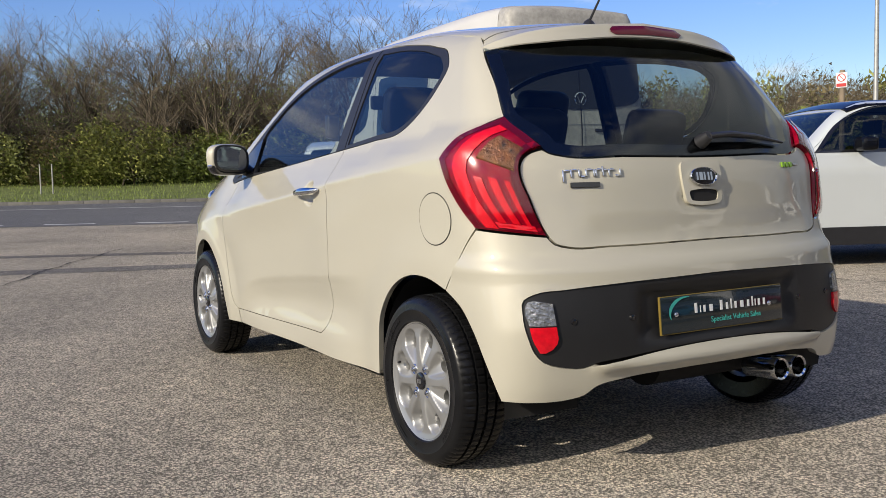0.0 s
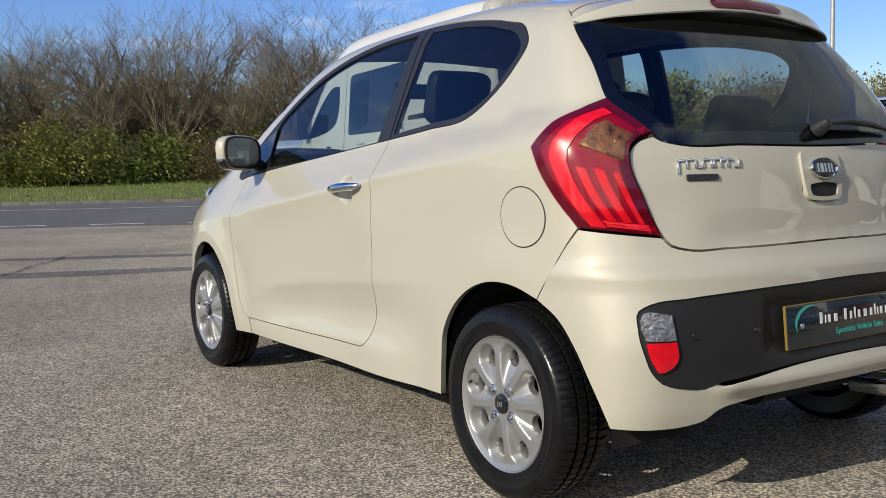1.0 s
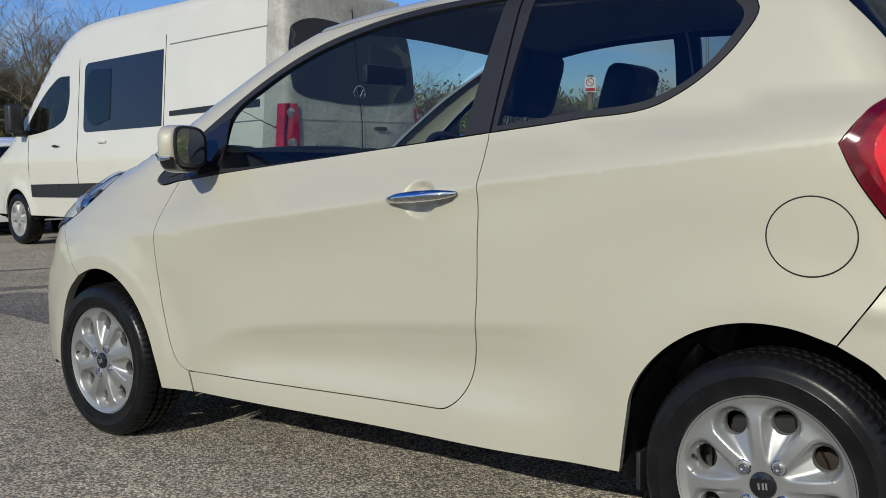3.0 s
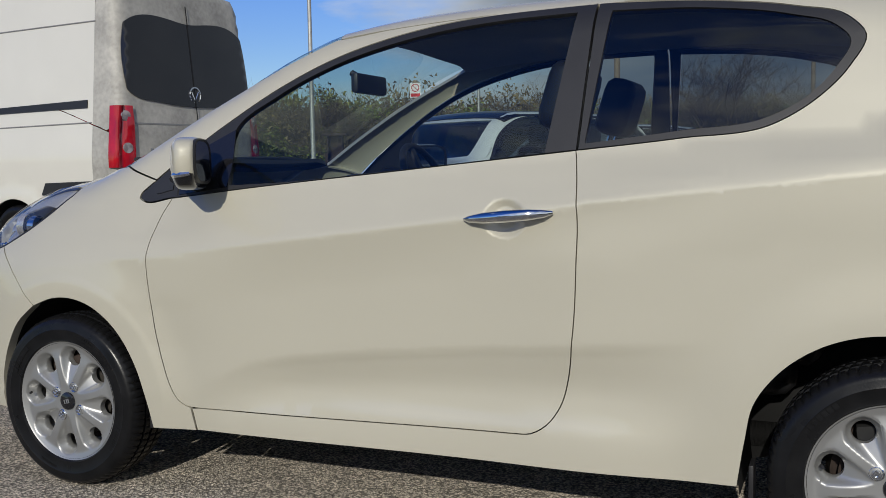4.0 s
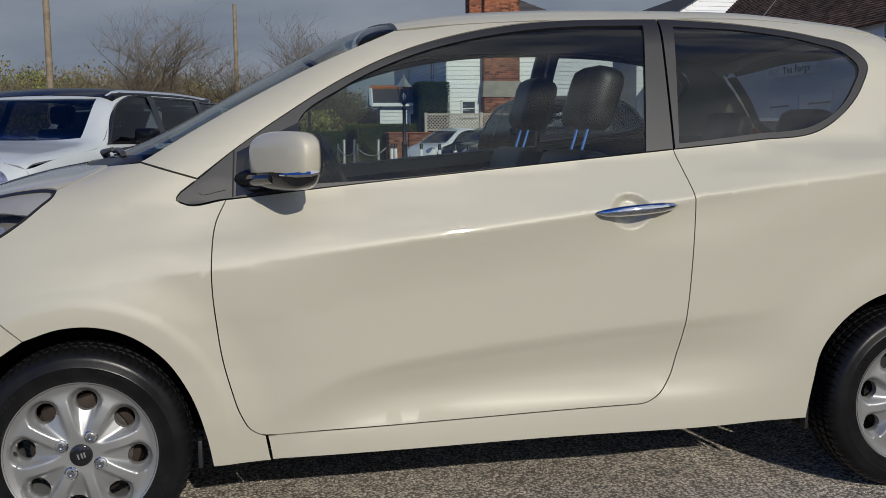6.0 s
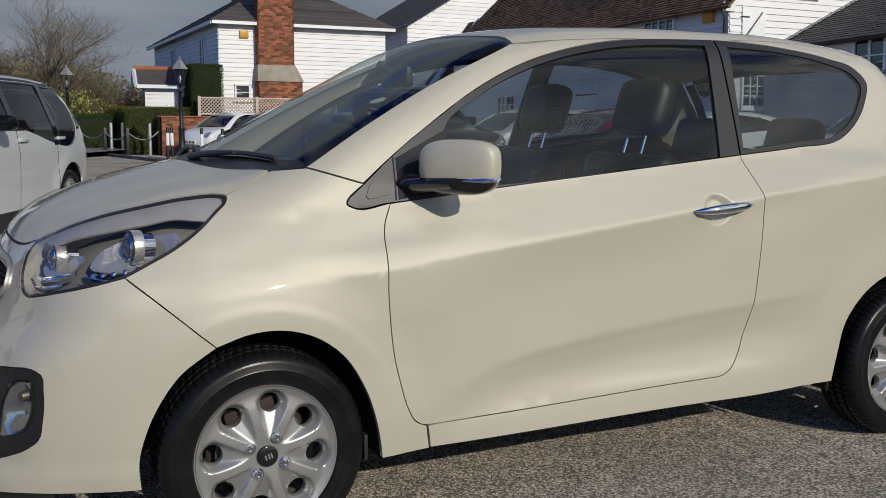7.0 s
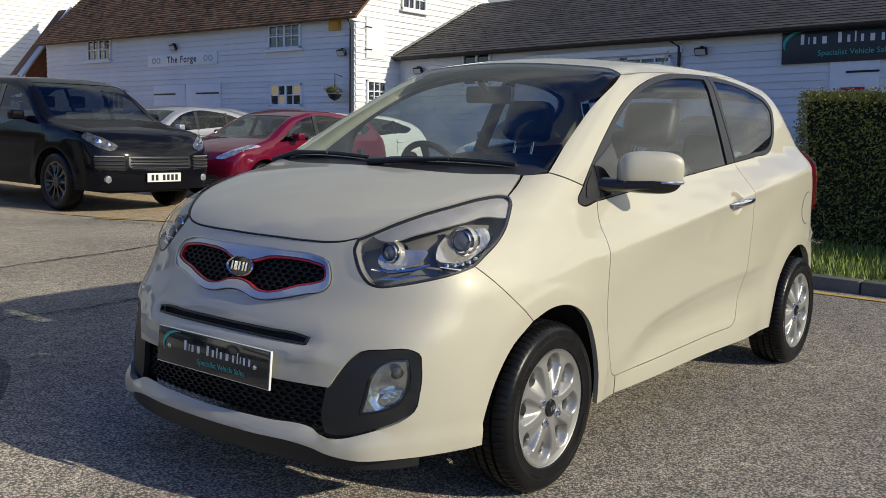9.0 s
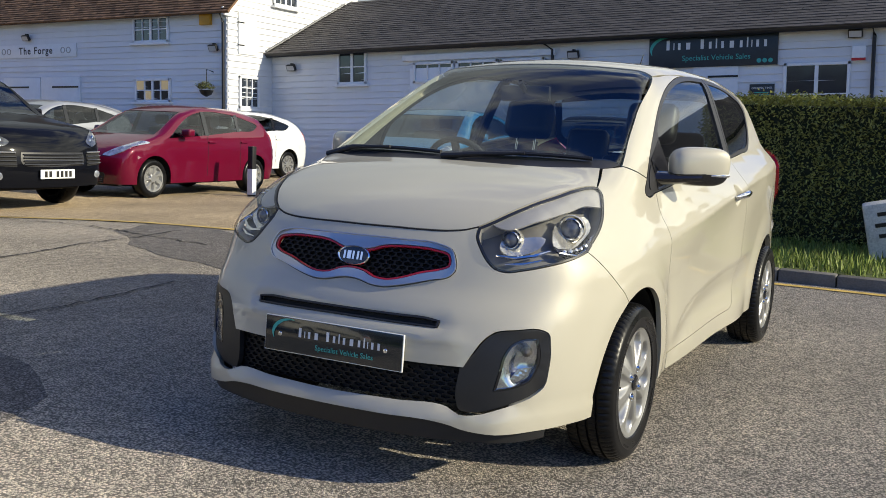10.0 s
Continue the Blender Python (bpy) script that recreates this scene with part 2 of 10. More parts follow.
def box(name, lo, hi, material, parent=None, label="", bevel=0.0, m=None, seg=2):
    bm = bmesh.new()
    add_box(bm, lo, hi, bevel, seg, m)
    return part(name, bm, material, parent, label, smooth=bevel > 0)


def add_lathe(bm, prof, seg=32, axis="Z", m=None, close=False, caps=True):
    """Turns a profile of (radius, height) round an axis into bm."""
    rings = []
    made = []
    for r, h in prof:
        ring = []
        for i in range(seg):
            a = 2 * math.pi * i / seg
            c, s = r * math.cos(a), r * math.sin(a)
            co = {"Z": (c, s, h), "Y": (c, h, s), "X": (h, c, s)}[axis]
            v = bm.verts.new(co)
            ring.append(v)
            made.append(v)
        rings.append(ring)
    pairs = list(zip(rings, rings[1:])) + ([(rings[-1], rings[0])] if close else [])
    for a, b in pairs:
        for i in range(seg):
            j = (i + 1) % seg
            bm.faces.new((a[i], a[j], b[j], b[i]))
    if not close and caps:
        for ring in (rings[0], rings[-1]):
            if len(ring) > 2 and (ring[0].co - ring[seg // 2].co).length > 1e-5:
                bm.faces.new(ring)
    if m is not None:
        bmesh.ops.transform(bm, matrix=m, verts=made)
    return made


def lathe(name, prof, material, parent=None, label="", seg=32, axis="Z", m=None, close=False, caps=True):
    bm = bmesh.new()
    add_lathe(bm, prof, seg, axis, m, close, caps)
    return part(name, bm, material, parent, label, smooth=True)


def add_tube(bm, pts, radius, seg=8, flat=1.0):
    """A round tube along pts; radius may be one number or one for each point."""
    pts = [Vector(p) for p in pts]
    rad = radius if isinstance(radius, (list, tuple)) else [radius] * len(pts)
    rings = []
    for i, p in enumerate(pts):
        d = (pts[min(i + 1, len(pts) - 1)] - pts[max(i - 1, 0)]).normalized()
        up = Vector((0, 0, 1)) if abs(d.z) < 0.95 else Vector((1, 0, 0))
        a = d.cross(up).normalized()
        b = a.cross(d).normalized() * flat
        rings.append([bm.verts.new(p + (a * math.cos(2 * math.pi * k / seg) + b * math.sin(2 * math.pi * k / seg)) * rad[i]) for k in range(seg)])
    for r0, r1 in zip(rings, rings[1:]):
        for k in range(seg):
            bm.faces.new((r0[k], r0[(k + 1) % seg], r1[(k + 1) % seg], r1[k]))
    bm.faces.new(rings[0][::-1])
    bm.faces.new(rings[-1])


def tube(name, pts, radius, material, parent=None, label="", seg=8, flat=1.0):
    bm = bmesh.new()
    add_tube(bm, pts, radius, seg, flat)
    return part(name, bm, material, parent, label, smooth=True)


def words(name, text, size, material, parent, m, label="", depth=0.002, align="CENTER", bold=0.0, shear=0.0, space=1.0):
    """Raised lettering in the built-in font, turned into a mesh."""
    cu = bpy.data.curves.new(name, "FONT")
    cu.body, cu.size, cu.align_x, cu.align_y = text, size, align, "CENTER"
    cu.extrude, cu.offset, cu.shear, cu.resolution_u, cu.space_character = depth, bold, shear, 3, space
    tmp = bpy.data.objects.new(name, cu)
    scene.collection.objects.link(tmp)
    me = bpy.data.meshes.new_from_object(tmp.evaluated_get(bpy.context.evaluated_depsgraph_get()))
    bpy.data.objects.remove(tmp)
    bpy.data.curves.remove(cu)
    me.materials.clear()
    me.materials.append(material)
    me.transform(m)
    ob = new(name, me)
    ob.parent = parent
    if label:
        tagged(ob, label)
    return ob


def spline(ctrl, step=0.02, closed=True):
    """A smooth line through control points (u, v) or, at a sharp corner, (u, v, 1)."""
    P = [np.array(p[:2], float) for p in ctrl]
    C = [len(p) > 2 for p in ctrl]
    n = len(P)
    out = []
    last = n if closed else n - 1
    for i in range(last):
        j = (i + 1) % n
        a, b = P[i], P[j]
        pa = P[i - 1] if (closed or i > 0) else a
        nb = P[(j + 1) % n] if (closed or j + 1 < n) else b
        d = np.linalg.norm(b - a)
        if d < 1e-6:
            continue
        d0, d1 = np.linalg.norm(a - pa), np.linalg.norm(nb - b)
        ta = (b - a) if C[i] or d0 < 1e-6 else ((b - a) / d * d0 + (a - pa) / d0 * d) / (d + d0) * d
        tb = (b - a) if C[j] or d1 < 1e-6 else ((nb - b) / d1 * d + (b - a) / d * d1) / (d + d1) * d
        k = max(2, int(math.ceil(d / step)))
        for s in range(k):
            t = s / k
            h00, h10, h01, h11 = 2 * t**3 - 3 * t**2 + 1, t**3 - 2 * t**2 + t, -2 * t**3 + 3 * t**2, t**3 - t**2
            out.append(h00 * a + h10 * ta + h01 * b + h11 * tb)
    if not closed:
        out.append(P[-1])
    return np.array(out)


def curve(xs, ys):
    """A smooth function through the points (monotone cubic)."""
    xs, ys = np.array(xs, float), np.array(ys, float)
    h = np.diff(xs)
    s = np.diff(ys) / h
    m = np.zeros(len(xs))
    m[0], m[-1] = s[0], s[-1]
    for i in range(1, len(xs) - 1):
        if s[i - 1] * s[i] > 0:
            w1, w2 = 2 * h[i] + h[i - 1], h[i] + 2 * h[i - 1]
            m[i] = (w1 + w2) / (w1 / s[i - 1] + w2 / s[i])

    def fn(x):
        x = np.asarray(x, float)
        i = np.clip(np.searchsorted(xs, x) - 1, 0, len(h) - 1)
        t = (x - xs[i]) / h[i]
        lo, hi = t < 0, t > 1
        tt = np.clip(t, 0, 1)
        v = ((2 * tt**3 - 3 * tt**2 + 1) * ys[i] + (tt**3 - 2 * tt**2 + tt) * h[i] * m[i]
             + (-2 * tt**3 + 3 * tt**2) * ys[i + 1] + (tt**3 - tt**2) * h[i] * m[i + 1])
        v = np.where(lo, ys[0] + m[0] * (x - xs[0]), v)
        return np.where(hi, ys[-1] + m[-1] * (x - xs[-1]), v)
    return fn


def smax(a, b, k):
    h = np.maximum(k - np.abs(a - b), 0.0) / k
    return np.maximum(a, b) + h * h * k * 0.25


def inside(pt, loop):
    """Which of the points lie inside the loop."""
    x, y = pt[:, 0], pt[:, 1]
    r = np.zeros(len(pt), bool)
    x0, y0 = loop[:, 0], loop[:, 1]
    x1, y1 = np.roll(x0, -1), np.roll(y0, -1)
    for a, b, c, d in zip(x0, y0, x1, y1):
        if b == d:
            continue
        r ^= ((b > y) != (d > y)) & (x < (c - a) * (y - b) / (d - b) + a)
    return r


def inset(loop, g):
    area = 0.5 * np.sum(loop[:, 0] * np.roll(loop[:, 1], -1) - np.roll(loop[:, 0], -1) * loop[:, 1])
    t = np.roll(loop, -1, 0) - np.roll(loop, 1, 0)
    t /= np.maximum(np.linalg.norm(t, axis=1, keepdims=True), 1e-9)
    n = np.stack([-t[:, 1], t[:, 0]], 1) * (1 if area > 0 else -1)
    return loop + n * g


def fill2d(loops, step, extra=None):
    """Triangles that fill the outline loops[0] less the holes loops[1:]: points, triangles, and the loops' index lists."""
    from mathutils.geometry import delaunay_2d_cdt
    pts, edges, idx = [], [], []
    for lp in loops:
        k = len(pts)
        pts += [tuple(p) for p in lp]
        ids = list(range(k, k + len(lp)))
        idx.append(ids)
        edges += list(zip(ids, ids[1:] + ids[:1]))
    big = loops[0]
    lo, hi = big.min(0), big.max(0)
    gx = np.arange(lo[0] + step / 2, hi[0], step)
    gy = np.arange(lo[1] + step / 2, hi[1], step)
    grid = np.array([(x + (step / 2 if j % 2 else 0), y) for j, y in enumerate(gy) for x in gx])
    if extra is not None:
        grid = np.vstack([grid, extra]) if len(grid) else np.array(extra)
    if len(grid):
        ok = inside(grid, big)
        for lp in loops[1:]:
            ok &= ~inside(grid, lp)
        allb = np.vstack(loops)
        grid = grid[ok]
        if len(grid):
            dist = np.array([np.min(np.sum((allb - g) ** 2, 1)) for g in grid])
            grid = grid[dist > (step * 0.35) ** 2]
        pts += [tuple(g) for g in grid]
    v, e, f, vo, eo, fo = delaunay_2d_cdt([Vector(p) for p in pts], edges, [], 0, 1e-7)
    v = np.array([tuple(q) for q in v])
    f = np.array([t for t in f if len(t) == 3])
    c = v[f].mean(1)
    ok = inside(c, big)
    for lp in loops[1:]:
        ok &= ~inside(c, lp)
    f = f[ok]
    back = {}
    for i, o in enumerate(vo):
        for q in o:
            back[q] = i
    rings = [[back[i] for i in ids if i in back] for ids in idx]
    return v, f, rings


class Shell:
    """A closed smooth skin f(x, y, z) = 0, mirrored at y = 0, on which panels are cut by outlines drawn from the side, from above, or round an upright axis at either end."""

    def __init__(self, f, ax_front=1.0, ax_rear=-1.0, arc=0.65, ymax=1.3, zmax=2.2, rmax=2.0):
        self.f, self.af, self.ar, self.arc, self.ymax, self.zmax, self.rmax = f, ax_front, ax_rear, arc, ymax, zmax, rmax

    def at(self, chart, uv):
        u, v = uv[:, 0], uv[:, 1]
        f = self.f
        if chart == "side":
            go = lambda s: (u, s, v)
            lo, hi = np.zeros(len(u)), np.full(len(u), self.ymax)
        elif chart == "top":
            go = lambda s: (u, np.abs(v), s)
            lo, hi = np.full(len(u), 0.3), np.full(len(u), self.zmax)
        elif chart in ("nose", "back"):
            sg = 1 if chart == "nose" else -1
            go = lambda s: (sg * s, np.abs(u), v)
            lo, hi = np.full(len(u), 0.3), np.full(len(u), 4.5)
        else:
            th = u / self.arc
            sg, ax = (1, self.af) if chart == "front" else (-1, self.ar)
            go = lambda s: (ax + sg * s * np.cos(th), np.abs(s * np.sin(th)), v)
            lo, hi = np.zeros(len(u)), np.full(len(u), self.rmax)
        for _ in range(34):
            mid = (lo + hi) / 2
            out = f(*go(mid)) > 0
            hi, lo = np.where(out, mid, hi), np.where(out, lo, mid)
        p = np.stack(go((lo + hi) / 2), 1)
        if chart == "top":
            p[:, 1] = v
        if chart in ("nose", "back"):
            p[:, 1] = u
        if chart in ("front", "rear"):
            p[:, 1] *= np.where(u < 0, -1, 1)
        return p

    def normal(self, p):
        e = 0.002
        x, y, z = p[:, 0], np.abs(p[:, 1]), p[:, 2]
        f = self.f
        n = np.stack([f(x + e, y, z) - f(x - e, y, z), f(x, y + e, z) - f(x, np.abs(y - e), z) * 1.0, f(x, y, z + e) - f(x, y, z - e)], 1)
        n[:, 1] *= np.where(p[:, 1] < 0, -1, 1)
        n[:, 1] = np.where(y < e, 0.0, n[:, 1])
        return n / np.maximum(np.linalg.norm(n, axis=1, keepdims=True), 1e-9)

    def uv(self, chart, p):
        p = np.asarray(p, float).reshape(-1, 3)
        if chart == "side":
            return p[:, [0, 2]]
        if chart == "top":
            return p[:, :2]
        if chart in ("nose", "back"):
            return p[:, 1:]
        sg, ax = (1, self.af) if chart == "front" else (-1, self.ar)
        return np.stack([np.arctan2(p[:, 1], sg * (p[:, 0] - ax)) * self.arc, p[:, 2]], 1)

    def conv(self, pts, a, b):
        """Outline points of chart a as points of chart b."""
        q = self.uv(b, self.at(a, np.array([p[:2] for p in pts], float)))
        return [(float(x), float(y), 1) if len(p) > 2 else (float(x), float(y)) for p, (x, y) in zip(pts, q)]

    def panel(self, name, chart, loops, material, parent, label="", lift=0.0, step=0.04, gap=0.0, flange=0.018, mirror=False, line=0.018, extra=None, push=None):
        """One panel: a filled outline laid on the skin, with a turned-in edge. mirror: the same on the other side."""
        loops = [spline(l, line) if not isinstance(l, np.ndarray) else l for l in loops]
        if gap:
            loops = [inset(loops[0], gap)] + [inset(l, -gap) for l in loops[1:]]
        v, fc, rings = fill2d(loops, step, extra)
        p = self.at(chart, v)
        n = self.normal(p)
        off = np.full(len(p), lift)
        if push is not None:
            off = off + push(p)
        p = p + n * off[:, None]
        if push is not None:
            acc = np.zeros_like(n)
            fn = np.cross(p[fc[:, 1]] - p[fc[:, 0]], p[fc[:, 2]] - p[fc[:, 0]])
            fn *= np.sign(np.sum(fn * n[fc[:, 0]], 1))[:, None]
            for k in range(3):
                np.add.at(acc, fc[:, k], fn)
            n = acc / np.maximum(np.linalg.norm(acc, axis=1, keepdims=True), 1e-12)
        c = np.cross(p[fc[:, 1]] - p[fc[:, 0]], p[fc[:, 2]] - p[fc[:, 0]])
        flip = np.sum(c * n[fc[:, 0]], 1) < 0
        fc = fc.copy()
        fc[flip] = fc[flip][:, ::-1]
        V, N, F_ = [p], [n], [tuple(t) for t in fc]
        base = len(p)
        if flange:
            for ring in rings:
                q, m = p[ring], n[ring]
                V += [q - m * 0.0, q - m * flange]
                side = np.cross(np.roll(q, -1, 0) - np.roll(q, 1, 0), m)
                side /= np.maximum(np.linalg.norm(side, axis=1, keepdims=True), 1e-9)
                N += [side, side]
                k = len(ring)
                for i in range(k):
                    j = (i + 1) % k
                    F_.append((base + i, base + j, base + k + j, base + k + i))
                base += 2 * k
        V, N = np.vstack(V), np.vstack(N)
        fa = np.array([f[:3] for f in F_])
        wrong = np.sum(np.cross(V[fa[:, 1]] - V[fa[:, 0]], V[fa[:, 2]] - V[fa[:, 0]]) * N[fa[:, 0]], 1) < 0
        F_ = [f[::-1] if w and len(f) == 4 else f for f, w in zip(F_, wrong)]
        made = put(name, V, F_, material, parent, label, normals=N)
        if mirror:
            s = np.array([1, -1, 1.0])
            put(name, V * s, [f[::-1] for f in F_], material, parent, label, normals=N * s)
        return made


# ---- the cream hatchback ----
HUB_X, HUB_Z, TYRE_R = 1.1925, 0.277, 0.277
roof_line = curve([-1.9, -1.72, -1.55, -1.36, -1.1, -0.7, -0.3, 0.05, 0.33, 0.7, 1.05, 1.22, 1.35, 1.48, 1.60, 1.70, 1.79, 1.9],
                  [1.22, 1.30, 1.37, 1.418, 1.458, 1.487, 1.485, 1.471, 1.436, 1.268, 1.082, 1.014, 0.987, 0.952, 0.909, 0.860, 0.798, 0.69])
crown = curve([-1.9, -1.2, 0.0, 0.35, 1.0, 1.3, 1.8], [0.075, 0.055, 0.045, 0.045, 0.040, 0.034, 0.05])
plan = curve([-1.9, -1.5, -1.2, -0.7, 0.0, 0.6, 0.95, 1.3, 1.6, 1.9], [0.645, 0.672, 0.690, 0.698, 0.700, 0.702, 0.698, 0.674, 0.607, 0.55])
wide = curve([-1.9, -1.5, -1.1, -0.5, 0.2, 0.9, 1.3, 1.6, 1.9], [0.085, 0.092, 0.097, 0.083, 0.078, 0.078, 0.085, 0.112, 0.13])
nose = curve([0.1, 0.2, 0.3, 0.45, 0.55, 0.65, 0.75, 0.82, 0.95], [1.90, 1.925, 1.925, 1.910, 1.880, 1.822, 1.796, 1.782, 1.69])
tail = curve([0.1, 0.25, 0.32, 0.45, 0.6, 0.70, 0.80, 0.95, 1.02, 1.35, 1.42, 1.6], [1.66, 1.715, 1.735, 1.745, 1.740, 1.700, 1.672, 1.643, 1.61, 1.365, 1.32, 1.2])


def belt(x):
    return 0.985 - 0.085 * x


def crease(x):
    return np.where(x > -0.476, 0.858 - 0.118 * (x + 0.12), 0.904 + 0.10 * (-0.476 - x)) 


low_line = curve([-1.3, 0.30, 0.48, 0.62, 0.74, 0.95, 1.3], [0.61, 0.475, 0.445, 0.39, 0.34, 0.33, 0.33])


SECTION = curve([-1.0, -0.72, -0.56, -0.44, -0.30, -0.08, 0.03, 0.25, 0.5, 0.75, 0.93, 1.0, 1.25, 1.6, 2.0], [0.735, 0.745, 0.70, 0.55, 0.475, 0.66, 0.79, 0.81, 0.845, 0.91, 1.00, 1.035, 0.83, 0.46, 0.0])
PLAIN = curve([-1.0, -0.5, 0.0, 0.5, 0.85, 1.0, 1.25, 1.6, 2.0], [0.58, 0.72, 0.83, 0.905, 0.945, 0.935, 0.82, 0.46, 0.0])


def skin_side(x, z):
    zb, zc, zl = belt(x), crease(x), np.maximum(low_line(x), 0.325)
    mid = 0.5 * (zb + zc)
    # height along the section: -1 sill, 0 lower crease, 1 shoulder crease, 2 belt
    s = np.where(z < zl, (z - zl) / (zl - 0.16), np.where(z < zc, (z - zl) / (zc - zl), 1 + (z - zc) / (zb - zc)))
    s = np.clip(s, -1.3, 2.0)
    k = np.clip((x - 0.28) / 0.48, 0, 1) + np.clip((-0.48 - x) / 0.38, 0, 1)
    k = k * k * (3 - 2 * k)
    below = plan(x) + wide(x) * (SECTION(s) * (1 - k) + PLAIN(s) * k)
    h = z - zb
    above = plan(x) - 0.355 * h - 0.10 * h * h
    y = np.where(h > 0, above, below)
    for hx, amount in ((HUB_X, 0.020), (-HUB_X, 0.012)):
        r = np.sqrt((x - hx) ** 2 + (z - HUB_Z - 0.01) ** 2)
        t = np.clip((0.50 - r) / 0.15, 0, 1)
        y = y + 0.85 * amount * t * t * (3 - 2 * t)
        t = np.clip((0.402 - r) / 0.034, 0, 1)
        y = y + (0.0028 if hx > 0 else 0.0) * t * t * (3 - 2 * t)
    # finger hollow behind the door handle
    r = np.sqrt(((x + 0.283) / 0.066) ** 2 + ((z - 0.868) / 0.052) ** 2)
    t = np.clip((1.0 - r) / 0.55, 0, 1)
    y = y - 0.026 * t * t * (3 - 2 * t)
    # the flank stands fuller below the crease where door and quarter panel meet, and leaner before the door
    d = np.clip((zc - z) / 0.16, 0, 1)
    y = y + 0.019 * np.exp(-((x + 0.50) / 0.27) ** 2) * d * d * (3 - 2 * d)
    d = np.clip((0.62 - z) / 0.14, 0, 1) + np.clip((z - 0.74) / 0.08, 0, 1) * np.clip((zb + 0.05 - z) / 0.10, 0, 1)
    y = y - 0.010 * np.exp(-((x - 0.82) / 0.16) ** 2) * d
    # a crisp fold along the shoulder crease
    fold = np.clip(1 - np.abs(s - 1) / np.where(s > 1, 0.55, 0.40), 0, 1)
    return y + 0.0075 * fold * np.clip((1.10 - x) / 0.25, 0, 1) * np.clip((x + 1.25) / 0.3, 0, 1)


def skin(x, y, z):
    side = y - skin_side(x, z)
    top = (z - (roof_line(x) - crown(x) * (y / 0.55) ** 2)) * 0.9
    front = x - (nose(z) - 0.20 * y**2 - 0.38 * y**4)
    rear = -x - (tail(z) - 0.165 * y**2 - (0.29 - 0.15 * np.clip((0.62 - z) / 0.14, 0, 1)) * y**4)
    g = smax(side, top, 0.085 + 0.035 * np.clip((x - 0.95) / 0.35, 0, 1))
    g = smax(g, front, 0.10 + 0.10 * np.clip(0.75 - z, 0, 0.4))
    g = smax(g, rear, 0.11)
    return g


S = Shell(skin)
picanto = thing("hatchback_car", pose(0, -0.02, 0, 0, 0, 0.5), "small cream three-door hatchback parked on the tarmac", "car")
CAR = picanto

# rows of points that follow the two body creases
lines = [(x, f(x) + d) for f, ds in ((crease, (-0.03, -0.015, -0.006, 0.0, 0.006, 0.015, 0.03)), (low_line, (-0.03, -0.015, 0.0, 0.015, 0.03))) for d in ds for x in np.arange(-1.3, 1.3, 0.03)]
lines += [(hx + r * math.cos(a), HUB_Z + 0.01 + r * math.sin(a)) for hx in (HUB_X, -HUB_X) for r in (0.366, 0.374, 0.380, 0.386, 0.392, 0.400, 0.410) for a in np.linspace(0, math.pi, 60)]
lines = np.array([(x, float(z)) for x, z in lines if z > 0.30])
roof_edge = [(-1.215, 0.545), (-0.9, 0.523), (-0.47, 0.518), (-0.1, 0.515), (0.15, 0.512), (0.32, 0.508)]
screen_edge = [(0.33, 0.506, 1), (0.6, 0.548), (0.85, 0.588), (1.03, 0.625, 1)]
G_TOP = [(0.79, 1.045), (0.64, 1.147), (0.49, 1.238), (0.30, 1.324), (0.14, 1.37), (-0.02, 1.40), (-0.20, 1.417)]
G_REAR = [(-0.75, 1.405), (-0.96, 1.372), (-1.07, 1.34), (-1.112, 1.29), (-1.08, 1.22), (-1.01, 1.145), (-0.92, 1.09), (-0.70, 1.060)]
G_BELT = [(0.06, 0.99), (0.55, 0.945)]
DOOR_F = [(0.839, 0.86), (0.8515, 0.77), (0.8525, 0.70), (0.8445, 0.60), (0.831, 0.50), (0.814, 0.43), (0.787, 0.347), (0.766, 0.312), (0.742, 0.2965)]
DOOR_LOW = [(0.69, 0.2915, 1), (0.40, 0.296, 1), (0.08, 0.303, 1), (-0.29, 0.313, 1)]
DOOR_R = [(-0.345, 0.318), (-0.386, 0.343), (-0.4196, 0.39), (-0.441, 0.46), (-0.459, 0.58), (-0.470, 0.75), (-0.472, 0.90)]
ARCH_F = [(0.865, 0.218, 1), (0.88, 0.301), (0.922, 0.428), (0.99, 0.530), (1.075, 0.588), (1.158, 0.608), (1.226, 0.605)]
ARCH_R = [(-0.852, 0.238, 1), (-0.870, 0.353), (-0.888, 0.438), (-0.938, 0.512), (-1.034, 0.583), (-1.138, 0.613), (-1.236, 0.610)]
GAP = 0.0016
side_roof = S.conv(roof_edge, "top", "side")
side_screen = S.conv(screen_edge, "top", "side")
TIP = (1.245, 0.612)
tip_side = S.conv([TIP], "top", "side")[0]
fender_top = S.conv([(1.030, 0.6275, 1), (1.07, 0.610), (1.116, 0.5785, 1), (1.18, 0.5975)], "top", "side")
TAIL_OUT = [(-1.462, 0.776, 1), (-1.40, 0.855), (-1.352, 0.93), (-1.327, 0.985, 1), (-1.375, 1.055), (-1.44, 1.108, 1)]
HEAD_OUT = [(1.519, 0.756, 1), (1.462, 0.784), (1.400, 0.816), (1.332, 0.861), (1.279, 0.906), (1.251, 0.932), (*tip_side[:2], 1)]
SEAM_F = [(1.367, 0.621), (1.418, 0.667), (1.470, 0.713)]      # bumper and wing
SEAM_R = [(-1.362, 0.627), (-1.395, 0.675), (-1.428, 0.725)]   # bumper and quarter panel

